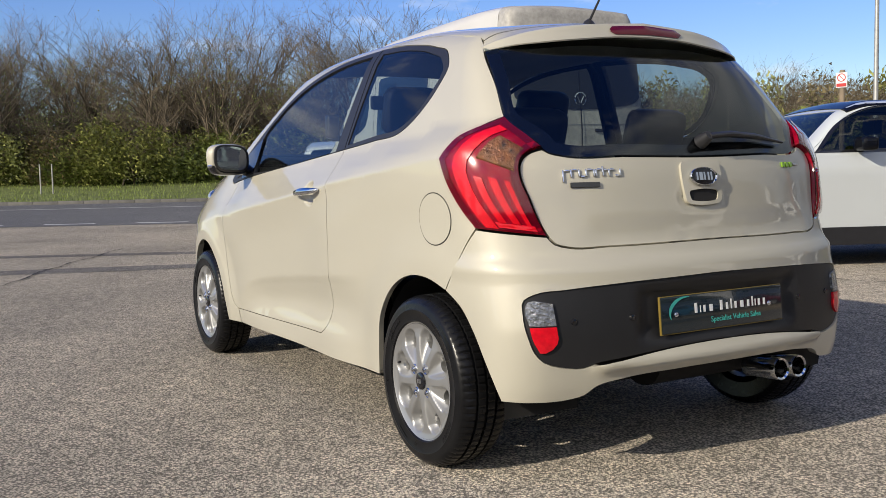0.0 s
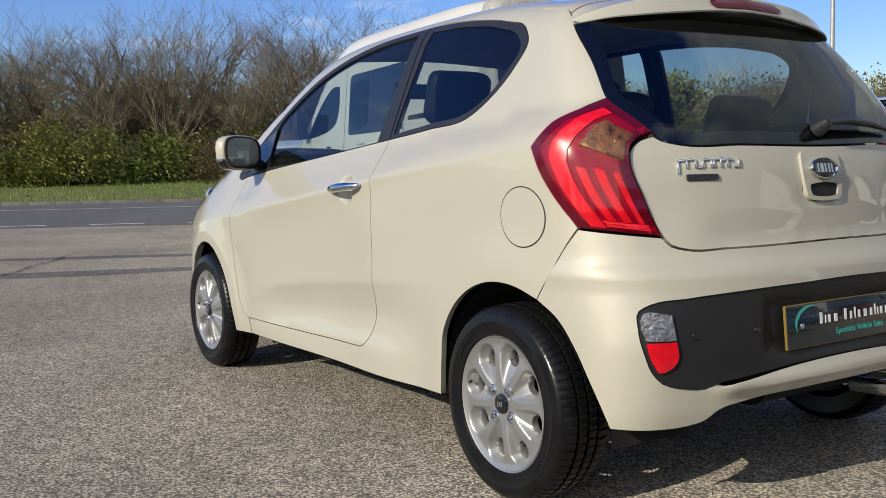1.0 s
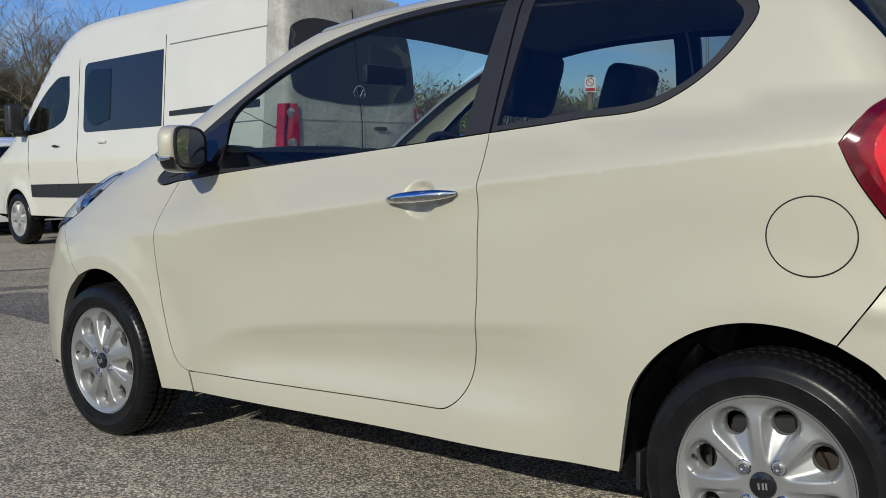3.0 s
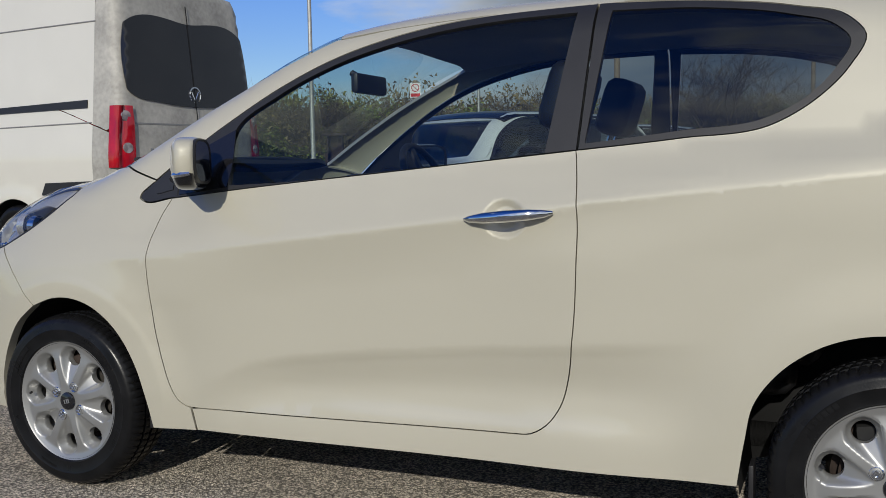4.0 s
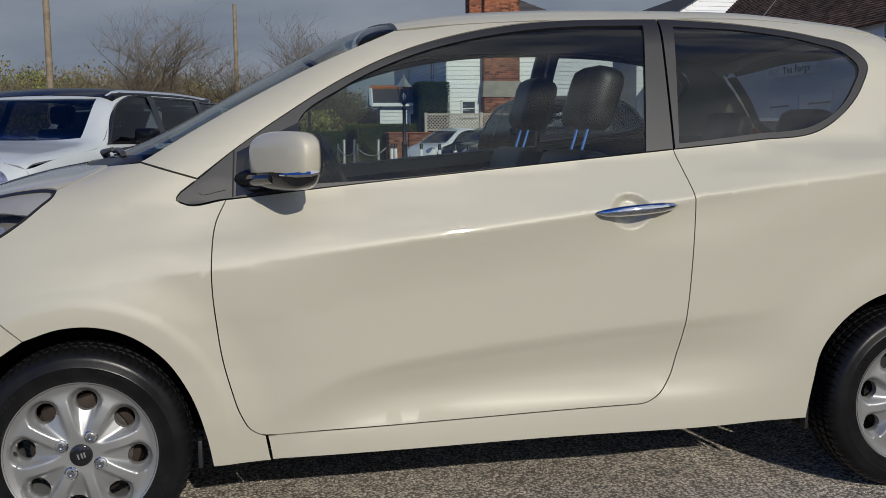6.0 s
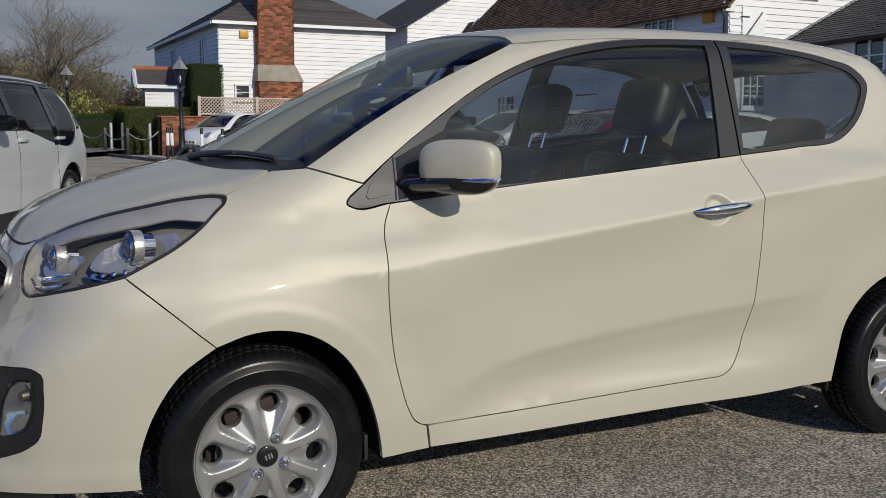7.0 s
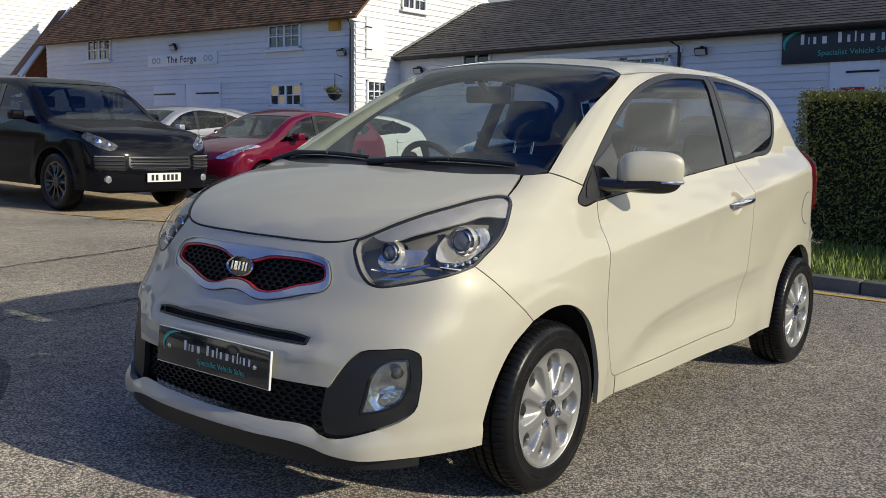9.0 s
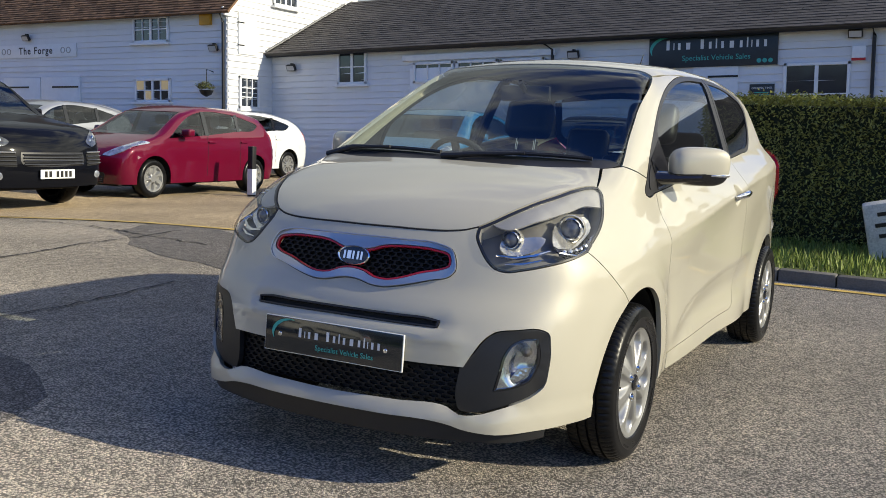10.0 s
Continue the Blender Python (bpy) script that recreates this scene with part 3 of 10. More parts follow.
# quarter panel with pillars, roof rail and sill in one pressing
body_loop = ([(-0.446, 1.036, 1)] + DOOR_R[::-1]
             + DOOR_LOW[::-1] + [(0.722, 0.289, 1), (0.711, 0.222, 1)] + ARCH_R + [(-1.33, 0.582, 1)] + SEAM_R + TAIL_OUT
             + [(-1.36, 1.215), (-1.268, 1.315), (-1.235, 1.352, 1)] + side_roof + side_screen
             + [(0.884, 0.9735, 1)] + G_TOP + [(-0.462, 1.425)] + G_REAR)
S.panel("side_frame", "side", [body_loop], M["cream"], CAR, "cream painted quarter panel, pillars and sill", gap=GAP, mirror=True, step=0.035, extra=lines)
fender = ([(0.812, 0.917, 1)] + DOOR_F + [(0.727, 0.291, 1), (0.715, 0.220, 1)] + ARCH_F + [(1.317, 0.577, 1)] + SEAM_F + HEAD_OUT
          + fender_top[::-1] + [(0.884, 0.9715, 1), (0.914, 0.949), (0.935, 0.930), (0.938, 0.918), (0.924, 0.9095)])
S.panel("front_wing", "side", [fender], M["cream"], CAR, gap=GAP, mirror=True, step=0.03, extra=lines)
door = [(0.812, 0.917, 1)] + DOOR_F + DOOR_LOW + DOOR_R + [(-0.446, 1.036, 1)] + G_BELT
hollow = np.array([(-0.283 + a * 0.066 * math.cos(t), 0.868 + a * 0.055 * math.sin(t)) for a in (0.2, 0.4, 0.6, 0.8, 1.0, 1.15) for t in np.linspace(0, 6.1, 22)])
S.panel("door", "side", [door], M["cream"], CAR, gap=GAP, mirror=True, step=0.03, extra=np.vstack([lines, hollow]))
# black window surrounds
GL_F = [(0.605, 0.956, 1), (0.612, 1.125), (0.49, 1.213), (0.29, 1.305), (0.12, 1.352), (-0.05, 1.381), (-0.2, 1.394), (-0.41, 1.400, 1), (-0.362, 1.030, 1), (0.1, 0.990), (0.40, 0.965)]
GL_R = [(-0.506, 1.398, 1), (-0.75, 1.384), (-0.95, 1.350), (-1.045, 1.318), (-1.078, 1.283), (-1.045, 1.213), (-0.985, 1.150), (-0.905, 1.107), (-0.70, 1.080), (-0.468, 1.054, 1)]
trim_f = [(0.923, 0.911), (0.9355, 0.9185), (0.933, 0.929), (0.912, 0.9475), (0.882, 0.9715)] + G_TOP + [(-0.462, 1.425, 1), (-0.447, 1.037, 1)] + G_BELT + [(0.82, 0.918)]
trim_r = [(-0.466, 1.425, 1)] + G_REAR + [(-0.451, 1.037, 1)]
S.panel("window_frame", "side", [trim_f, GL_F], M["black_trim"], CAR, "matt black front window surround", gap=0.0015, mirror=True, step=0.03, line=0.012)
S.panel("window_frame", "side", [trim_r, GL_R], M["black_trim"], CAR, "matt black rear window surround", gap=0.0015, mirror=True, step=0.03, line=0.012)
S.panel("side_window", "side", [GL_F], M["glass_side"], CAR, "clear front side window", lift=-0.006, flange=0, mirror=True)
S.panel("side_window", "side", [GL_R], M["glass_priv"], CAR, "dark tinted rear side window", lift=-0.003, flange=0, mirror=True)
# roof, windscreen, bonnet
mir = lambda pts: [(p[0], -p[1], *p[2:]) for p in pts[::-1]]
roof = [(-1.225, 0.545, 1)] + roof_edge[1:-1] + [(0.322, 0.507, 1), (0.352, 0.3), (0.36, 0.0), (0.352, -0.3), (0.322, -0.507, 1)] + mir(roof_edge[1:-1]) + [(-1.225, -0.545, 1)]
S.panel("roof", "top", [roof], M["cream"], CAR, gap=GAP, step=0.05)
screen = [(0.335, 0.503, 1), (0.6, 0.545), (0.85, 0.585), (1.028, 0.620, 1), (1.13, 0.40), (1.165, 0.0), (1.13, -0.40), (1.028, -0.620, 1), (0.85, -0.585), (0.6, -0.545), (0.335, -0.503, 1), (0.365, -0.3), (0.373, 0.0), (0.365, 0.3)]
S.panel("windscreen", "top", [screen], M["glass_front"], CAR, "clear raked windscreen", lift=-0.003, flange=0, step=0.05)
cowl = [(1.024, 0.621, 1), (1.07, 0.605), (1.112, 0.578, 1), (1.185, 0.40), (1.225, 0.0), (1.185, -0.40), (1.112, -0.578, 1), (1.07, -0.605), (1.024, -0.621, 1), (1.10, -0.40), (1.135, 0.0), (1.10, 0.40)]
S.panel("cowl", "top", [cowl], M["black_trim"], CAR, "black plastic wiper cowl", lift=-0.004, step=0.04)
bonnet_half = [(1.118, 0.575, 1), (1.18, 0.594), (*TIP, 1), (1.262, 0.601), (1.343, 0.574), (1.447, 0.543), (1.535, 0.505), (1.615, 0.463), (1.670, 0.423), (1.700, 0.390), (1.717, 0.355), (1.730, 0.310), (1.744, 0.220), (1.752, 0.11)]
bonnet = bonnet_half + [(1.755, 0.0)] + mir(bonnet_half) + [(1.19, -0.40), (1.23, 0.0), (1.19, 0.40)]
S.panel("bonnet", "top", [bonnet], M["cream"], CAR, gap=GAP * 1.7, step=0.045)
# dark strip stands in for the shadow gap along the bonnet edge
lip = bonnet_half[9:] + [(1.755, 0.0)] + [(q[0], -q[1]) for q in bonnet_half[:8:-1]]
q = S.at("top", spline([p[:2] for p in lip], 0.02, closed=False))
tube("bonnet_seal", [tuple(v) for v in q - S.normal(q) * 0.0006], 0.0034, M["dark"], CAR, "dark strip for the shadow gap under the bonnet edge", seg=6)


def both(half):
    """A symmetric outline from its half, which starts and ends on the centre line."""
    return half + [(-p[0], *p[1:]) for p in half[::-1] if abs(p[0]) > 1e-6]


def face(half, a, b):
    return S.conv(both(half), a, b)


# front bumper, grille, intakes
head_up = S.conv(bonnet_half[2:10], "top", "front")[::-1]          # inner corner to tip
head_in = S.conv([(0.662, 0.734), (0.614, 0.717), (0.549, 0.701), (0.503, 0.694), (0.472, 0.702), (0.446, 0.723), (0.413, 0.765), (0.394, 0.795)], "nose", "front")
seam_top = S.conv([(1.519, 0.756, 1)], "side", "front")[0]
arch_front = S.conv([(1.317, 0.577, 1), (1.40, 0.516), (1.455, 0.44), (1.49, 0.36), (1.505, 0.29), (1.50, 0.222, 1)], "side", "front")
half_bump = ([(*head_up[0][:2], 1)] + head_in[::-1] + [seam_top] + S.conv(SEAM_F[::-1], "side", "front") + arch_front
             + S.conv([(0.62, 0.222), (0.49, 0.222), (0.445, 0.229), (0.415, 0.238), (0.37, 0.245), (0.2, 0.246)], "nose", "front"))
top_mid = S.conv([q for q in bonnet_half[10:]] + [(1.755, 0.0)] + [(a, -b) for a, b in bonnet_half[:9:-1]], "top", "front")
bumper_loop = half_bump + S.conv([(0.0, 0.246)], "nose", "front") + [(-q[0], *q[1:]) for q in half_bump[::-1]] + top_mid[::-1]
grille_half = [(0, 0.770), (0.17, 0.769), (0.29, 0.764), (0.330, 0.752), (0.350, 0.722), (0.355, 0.688), (0.338, 0.668), (0.29, 0.656), (0.19, 0.630), (0.13, 0.620), (0.085, 0.622), (0.04, 0.632), (0, 0.636)]
net_half = [(0, 0.727), (0.05, 0.731), (0.10, 0.746), (0.19, 0.753), (0.29, 0.747), (0.326, 0.738), (0.338, 0.718), (0.336, 0.698), (0.315, 0.688), (0.25, 0.672), (0.19, 0.652), (0.13, 0.640), (0.085, 0.644), (0.045, 0.659), (0, 0.665)]
slot_half = [(0, 0.551), (0.2, 0.550), (0.315, 0.548), (0.346, 0.543, 1), (0.342, 0.522, 1), (0.2, 0.524), (0, 0.526)]
fog_in = [(0.440, 0.412, 1), (0.464, 0.458), (0.490, 0.500), (0.515, 0.521), (0.575, 0.531), (0.628, 0.534), (0.649, 0.523), (0.657, 0.487), (0.657, 0.407), (0.649, 0.358), (0.634, 0.339), (0.57, 0.304), (0.48, 0.277), (0.440, 0.275)]
intake_half = [(0, 0.412), (0.30, 0.412)] + fog_in + [(0.40, 0.292), (0.236, 0.293), (0, 0.290)]
g_loop, n_loop, s_loop, i_loop = (face(h, "nose", "front") for h in (grille_half, net_half, slot_half, intake_half))


def lip_push(p):
    # the lower lip stands proud, with a step at either end, and a swage frames the slot
    z, y = p[:, 2], np.abs(p[:, 1])
    k = np.clip((0.292 - z) / 0.025, 0, 1)
    t = 0.024 * k * k * (3 - 2 * k) * np.clip((0.66 - y) / 0.12, 0.25, 1)
    u = 0.010 * np.exp(-((z - 0.498) / 0.012) ** 2) * np.clip((0.44 - y) / 0.05, 0, 1)
    d = np.maximum(np.abs(y) - 0.34, 0) / 0.03
    v = -0.008 * np.clip(1 - (np.abs(z - 0.537) / 0.030) ** 2 - d * d, 0, 1)
    return t + u + v


S.panel("front_bumper", "front", [bumper_loop, g_loop, s_loop, i_loop], M["cream"], CAR, "cream painted front bumper with a raised lower lip", gap=GAP, step=0.022, flange=0.03, push=lip_push)
S.panel("grille_backing", "front", [g_loop], M["dark"], CAR, lift=-0.030, flange=0)
S.panel("slot_backing", "front", [s_loop], M["dark"], CAR, lift=-0.022, flange=0)
S.panel("intake_backing", "front", [i_loop], M["dark"], CAR, lift=-0.045, flange=0)
S.panel("chin_panel", "front", [face([(0, 0.258), (0.40, 0.256), (0.55, 0.242), (0.655, 0.236, 1), (0.65, 0.192, 1), (0.52, 0.184), (0.40, 0.182), (0, 0.180)], "nose", "front")], M["grey_trim"], CAR, "black lower chin panel", lift=-0.004, step=0.05, flange=0.05)


def ring_panel(name, chart, loop, width, material, label="", lift=0.004, flange=0.01, mirror=False):
    lp = spline(loop, 0.012)
    S.panel(name, chart, [lp, inset(lp, width)], material, CAR, label, lift=lift, step=0.05, flange=flange, mirror=mirror)


S.panel("grille_surround", "front", [g_loop, n_loop], M["satin"], CAR, "satin silver grille surround", lift=0.005, step=0.02, gap=0.0005, flange=0.014, push=lambda p: -0.004 * np.exp(-((p[:, 2] - 0.757) / 0.012) ** 2))
gl = spline(n_loop, 0.010)
ring_panel("grille_edge", "front", g_loop, 0.0030, M["satin"], "bright outer edge of the grille surround", lift=0.0085, flange=0.006)
S.panel("grille_line", "front", [inset(gl, 0.0015), inset(gl, 0.0065)], M["red_line"], CAR, "thin red line round the grille", lift=0.001, step=0.05, flange=0.010)
ring_panel("slot_surround", "front", s_loop, 0.005, M["black_trim"], lift=-0.002)


NET = mat("grille_plastic", (0.011, 0.011, 0.012), 0.55, spec=0.3)


def mesh_net(name, loop, pitch, wire, lift, zsquash=0.75):
    """A honeycomb net cut to an outline."""
    lp = spline(loop, 0.012)
    lo, hi = lp.min(0), lp.max(0)
    V, F_ = [], []
    j = 0
    z = lo[1]
    while z < hi[1] + pitch:
        u = lo[0] + (pitch * 0.5 if j % 2 else 0)
        while u < hi[0] + pitch:
            c = np.array([u, z])
            if inside(c[None], lp)[0]:
                k = len(V)
                for r in (pitch * 0.60, pitch * 0.60 - wire):
                    V += [c + np.array([r * math.sin(a), r * math.cos(a) * zsquash]) for a in np.linspace(0, 2 * math.pi, 7)[:6]]
                F_ += [(k + i, k + (i + 1) % 6, k + 6 + (i + 1) % 6, k + 6 + i) for i in range(6)]
            u += pitch
        z += pitch * 0.86 * zsquash
        j += 1
    V = np.array(V)
    p = S.at("front", V)
    n = S.normal(p)
    a, b = p + n * lift, p + n * (lift - 0.012)
    F2 = [tuple(f) for f in F_] + [(f[3], f[2], f[2] + len(V), f[3] + len(V)) for f in F_]
    put(name, np.vstack([a, b]), F2, NET, CAR, "black honeycomb mesh", smooth=False)


mesh_net("grille_mesh", [tuple(q) for q in inset(gl, 0.005)[::2]], 0.0245, 0.0038, -0.008, 0.62)
low_half = [(0, 0.405), (0.30, 0.405), (0.42, 0.402), (0.44, 0.34), (0.42, 0.295), (0.25, 0.296), (0, 0.295)]
mesh_net("intake_mesh", face(low_half, "nose", "front"), 0.026, 0.0042, -0.034, 0.62)
# black fog-lamp surrounds
FOG = [(0.425, 0.412, 1)] + fog_in[1:-1] + [(0.435, 0.279), (0.425, 0.30)]
LAMP = [(0.530, 0.346, 1), (0.541, 0.403), (0.551, 0.459), (0.570, 0.491), (0.596, 0.505), (0.632, 0.505, 1), (0.640, 0.472), (0.636, 0.408), (0.622, 0.376), (0.592, 0.359)]
fog_l, lamp_l = S.conv(FOG, "nose", "front"), S.conv(LAMP, "nose", "front")


def fog_push(p):
    """A raised rolled rim along the surround's outer edge."""
    y, z = np.abs(p[:, 1]), p[:, 2]
    return 0.010 * np.clip((y - 0.640) / 0.012, 0, 1) + 0.006 * np.clip((z - 0.515) / 0.012, 0, 1)


S.panel("fog_surround", "front", [fog_l, lamp_l], M["grey_trim"], CAR, "black plastic fog lamp surround", lift=-0.010, gap=0.001, mirror=True, step=0.02, push=fog_push)
fl = spline(lamp_l, 0.010)
S.panel("fog_lamp_rim", "front", [fl, inset(fl, 0.005)], M["black_gloss"], CAR, "black fog lamp rim", lift=-0.009, mirror=True, step=0.05, flange=0.02)
fog_m = mat("fog_reflector", (0.62, 0.65, 0.69), 0.16, 0.95, var=0.12, var_scale=20)
S.panel("fog_reflector", "front", [lamp_l], fog_m, CAR, "bright fog lamp reflector", flange=0, mirror=True, step=0.012, push=lambda p: -0.016 - 0.030 * np.clip(1 - ((np.abs(p[:, 1]) - 0.60) / 0.04) ** 2 - ((p[:, 2] - 0.43) / 0.075) ** 2, 0, 1))
S.panel("fog_rib", "front", [S.conv([(0.596, 0.415, 1), (0.630, 0.418, 1), (0.626, 0.395), (0.600, 0.372), (0.560, 0.356), (0.575, 0.385)], "nose", "front")], mat("fog_facets", (0.75, 0.78, 0.82), 0.10, 1.0, bump=0.6, bump_scale=45, bump_dist=0.01), CAR, "faceted lower reflector", lift=-0.022, flange=0, mirror=True, step=0.012)
S.panel("fog_lens", "front", [lamp_l], M["lens"], CAR, "clear fog lamp lens", lift=-0.010, flange=0, mirror=True)
for s_ in (1, -1):
    q = S.at("nose", np.array([(0.595, 0.462)]))[0]
    lathe("fog_bulb_shield", [(0.0, 0.02), (0.012, 0.016), (0.016, 0.0), (0.018, -0.02)], M["steel"], CAR, seg=14, m=Matrix.Translation((q[0] - 0.035, s_ * q[1], q[2])) @ pose(0, 0, 0, 0, 90, s_ * 25))

# headlamps
head_loop = [(*head_up[0][:2], 1)] + head_up[1:-1] + [(*head_up[-1][:2], 1)] + S.conv(HEAD_OUT[-2:0:-1], "side", "front") + [seam_top[:2]] + head_in
HEAD_DARK = mat("lamp_shell", (0.15, 0.146, 0.136), 0.60, 0.0, var=0.3, var_scale=12)
LAMP_CHROME = mat("lamp_chrome", (0.70, 0.68, 0.62), 0.24, 0.75, bump=0.5, bump_scale=28, bump_dist=0.01)
HEAD_PALE = mat("lamp_satin", (0.43, 0.42, 0.395), 0.32, 0.3, var=0.12, var_scale=14)
S.panel("headlamp_bowl", "front", [head_loop], HEAD_DARK, CAR, "dark grey headlamp shell", lift=-0.060, flange=0, mirror=True)
hl = spline(head_loop, 0.012)
S.panel("headlamp_rim", "front", [inset(hl, 0.001), inset(hl, 0.0065)], M["black_trim"], CAR, "black headlamp edge", lift=-0.0005, step=0.05, flange=0.004, mirror=True)
S.panel("headlamp_wall", "front", [inset(hl, 0.0015), inset(hl, 0.006)], HEAD_PALE, CAR, "silver headlamp side wall", lift=-0.005, step=0.05, flange=0.058, mirror=True)
S.panel("headlamp_lens", "front", [head_loop], M["lens"], CAR, "clear headlamp lens", gap=0.0015, flange=0, lift=0.002, mirror=True, step=0.02, push=lambda p: 0.006 * np.clip((p[:, 2] - 0.70) / 0.03, 0, 1))


def lamp_inset(name, pts, material, label, lift, dish=0.0, step=0.012, flange=0.006):
    """A shaped insert inside the lamp, drawn by (x, y, z) near the skin."""
    uv = [(*S.uv("front", np.array([q[:3]]))[0], *q[3:]) for q in pts]
    c = np.mean(np.array([q[:2] for q in uv]), 0)
    r = np.max(np.linalg.norm(np.array([q[:2] for q in uv]) - c, axis=1))
    S.panel(name, "front", [uv], material, CAR, label, mirror=True, step=step, lift=lift, flange=flange,
            push=(lambda p: -dish * np.clip(1 - np.sum(((S.uv("front", p * np.array([1, 0, 1]) + np.abs(p) * np.array([0, 1, 0])) - c) / r / 0.8) ** 2, 1), 0, 1)) if dish else None)


brow_low = [(1.672, 0.452, 0.826), (1.590, 0.530, 0.849), (1.530, 0.570, 0.864), (1.455, 0.605, 0.880), (1.390, 0.626, 0.893), (1.325, 0.650, 0.888), (1.294, 0.655, 0.888)]
up = [tuple(S.at("front", np.array([(a[0], a[1] - 0.006)]))[0]) for a in head_up[1:-1]]
lamp_inset("lamp_brow", up + [(1.258, 0.632, 0.926), (1.276, 0.652, 0.902)] + brow_low[::-1], HEAD_PALE, "pale silver upper lamp trim", -0.006, step=0.02)
lamp_inset("small_reflector", [(1.712, 0.470, 0.770), (1.702, 0.468, 0.800), (1.675, 0.490, 0.822), (1.64, 0.535, 0.822), (1.60, 0.580, 0.812), (1.625, 0.572, 0.785), (1.665, 0.545, 0.765), (1.705, 0.500, 0.752)], LAMP_CHROME, "silver lamp bowl", -0.030, 0.018)
lamp_inset("large_reflector", [(1.595, 0.610, 0.790), (1.570, 0.600, 0.830), (1.525, 0.605, 0.862), (1.45, 0.633, 0.872), (1.385, 0.660, 0.862), (1.395, 0.672, 0.838), (1.445, 0.675, 0.808), (1.52, 0.662, 0.785)], LAMP_CHROME, "large silver lamp bowl", -0.030, 0.020)
lamp_inset("led_band", [(1.605, 0.617, 0.778), (1.54, 0.655, 0.768), (1.475, 0.677, 0.785), (1.440, 0.682, 0.806), (1.45, 0.682, 0.792), (1.49, 0.682, 0.765), (1.545, 0.672, 0.748), (1.595, 0.640, 0.755)], M["black_gloss"], "dark lamp band", -0.024)


def eye(p, r, turn):
    """A projector: chrome barrel, ring and glass eye, facing out of the lamp."""
    for s_ in (1, -1):
        m = Matrix.Translation((p[0], s_ * p[1], p[2])) @ pose(0, 0, 0, 0, 88, s_ * turn)
        lathe("projector", [(r * 1.18, -0.060), (r * 1.12, -0.010), (r * 1.16, 0.0), (r * 1.05, 0.004), (r * 1.0, -0.004)], M["chrome"], CAR, "chrome projector barrel", seg=28, m=m, caps=False)
        lathe("projector_bezel", [(r * 1.34, -0.012), (r * 1.42, -0.004), (r * 1.50, -0.010), (r * 1.46, -0.030)], LAMP_CHROME, CAR, "silver ring round the projector", seg=28, m=m, caps=False)
        lathe("projector_eye", [(0.0, 0.012), (r * 0.4, 0.010), (r * 0.8, 0.003), (r * 1.02, -0.006)], mat("eye_glass", (0.10, 0.11, 0.13), 0.03, 0.2, coat=1.0), CAR, "dark glass projector eye", seg=24, m=m)


eye((1.668, 0.488, 0.788), 0.0235, 6)
eye((1.500, 0.620, 0.822), 0.0300, 10)
for s_ in (1, -1):
    for nm, pts, rr, dz in (("lamp_sweep", [(1.725, 0.463, 0.748), (1.705, 0.520, 0.742), (1.67, 0.572, 0.752), (1.63, 0.610, 0.768)], [0.003, 0.007, 0.008, 0.003], 0.018),
                            ("lamp_blade", [(1.725, 0.495, 0.722), (1.70, 0.545, 0.724), (1.66, 0.592, 0.738)], [0.002, 0.006, 0.003], 0.018),
                            ("led_rim", [(1.600, 0.622, 0.762), (1.545, 0.665, 0.752), (1.49, 0.680, 0.770), (1.44, 0.684, 0.804)], [0.002, 0.003, 0.003, 0.002], 0.015)):
        q = S.at("front", S.uv("front", np.array(pts)) * np.array([s_, 1]))
        q = q - S.normal(q) * dz
        tube(nm, [tuple(v) for v in q], rr, M["chrome"], CAR, "chrome lamp trim", seg=8)
    for i in range(6):
        t = i / 5
        v = np.array([(1.585 - 0.13 * t, 0.638 + 0.04 * t, 0.766 + 0.022 * t * t)])
        q = S.at("front", S.uv("front", v) * np.array([s_, 1]))
        n = S.normal(q)[0]
        lathe("led", [(0.0, 0.006), (0.006, 0.004), (0.008, -0.004)], M["chrome"], CAR, seg=10, m=Matrix.Translation(Vector(q[0] - n * 0.016)) @ Vector(n).to_track_quat("Z", "Y").to_matrix().to_4x4())

# tail: tailgate, rear window, lamps, bumper
tg_half = [(0, 0.974), (0.30, 0.979), (0.500, 0.983), (0.535, 0.992), (0.553, 1.004, 1), (0.585, 0.996), (0.613, 0.979), (0.626, 0.957), (0.627, 0.915), (0.613, 0.865), (0.597, 0.807), (0.578, 0.757), (0.560, 0.729), (0.525, 0.718), (0.40, 0.717), (0, 0.720)]
rw_side = (S.conv([(0.30, 1.378), (0.46, 1.360)], "back", "rear") + S.conv([(-1.240, 1.345, 1), (-1.275, 1.311), (-1.362, 1.212), (-1.440, 1.104)], "side", "rear")
           + S.conv([(0.556, 1.028), (0.538, 1.000), (0.505, 0.990), (0.30, 0.986)], "back", "rear"))
rw = S.conv([(0.0, 1.385)], "back", "rear") + rw_side + S.conv([(0.0, 0.981)], "back", "rear") + [(-p[0], *p[1:]) for p in rw_side[::-1]]
tg = face(tg_half, "back", "rear")


def gate_push(p):
    y, z = np.abs(p[:, 1]), p[:, 2]
    a = -0.012 * np.exp(-((z - 0.745) / 0.03) ** 2) * np.clip((0.5 - y) / 0.1, 0, 1)
    # hollow for the hand below the badge
    d = np.maximum(np.abs(p[:, 1] - 0.022) / 0.055, np.abs(z - 0.853) / 0.012)
    return a - 0.02 * np.clip(1.6 - d, 0, 1)


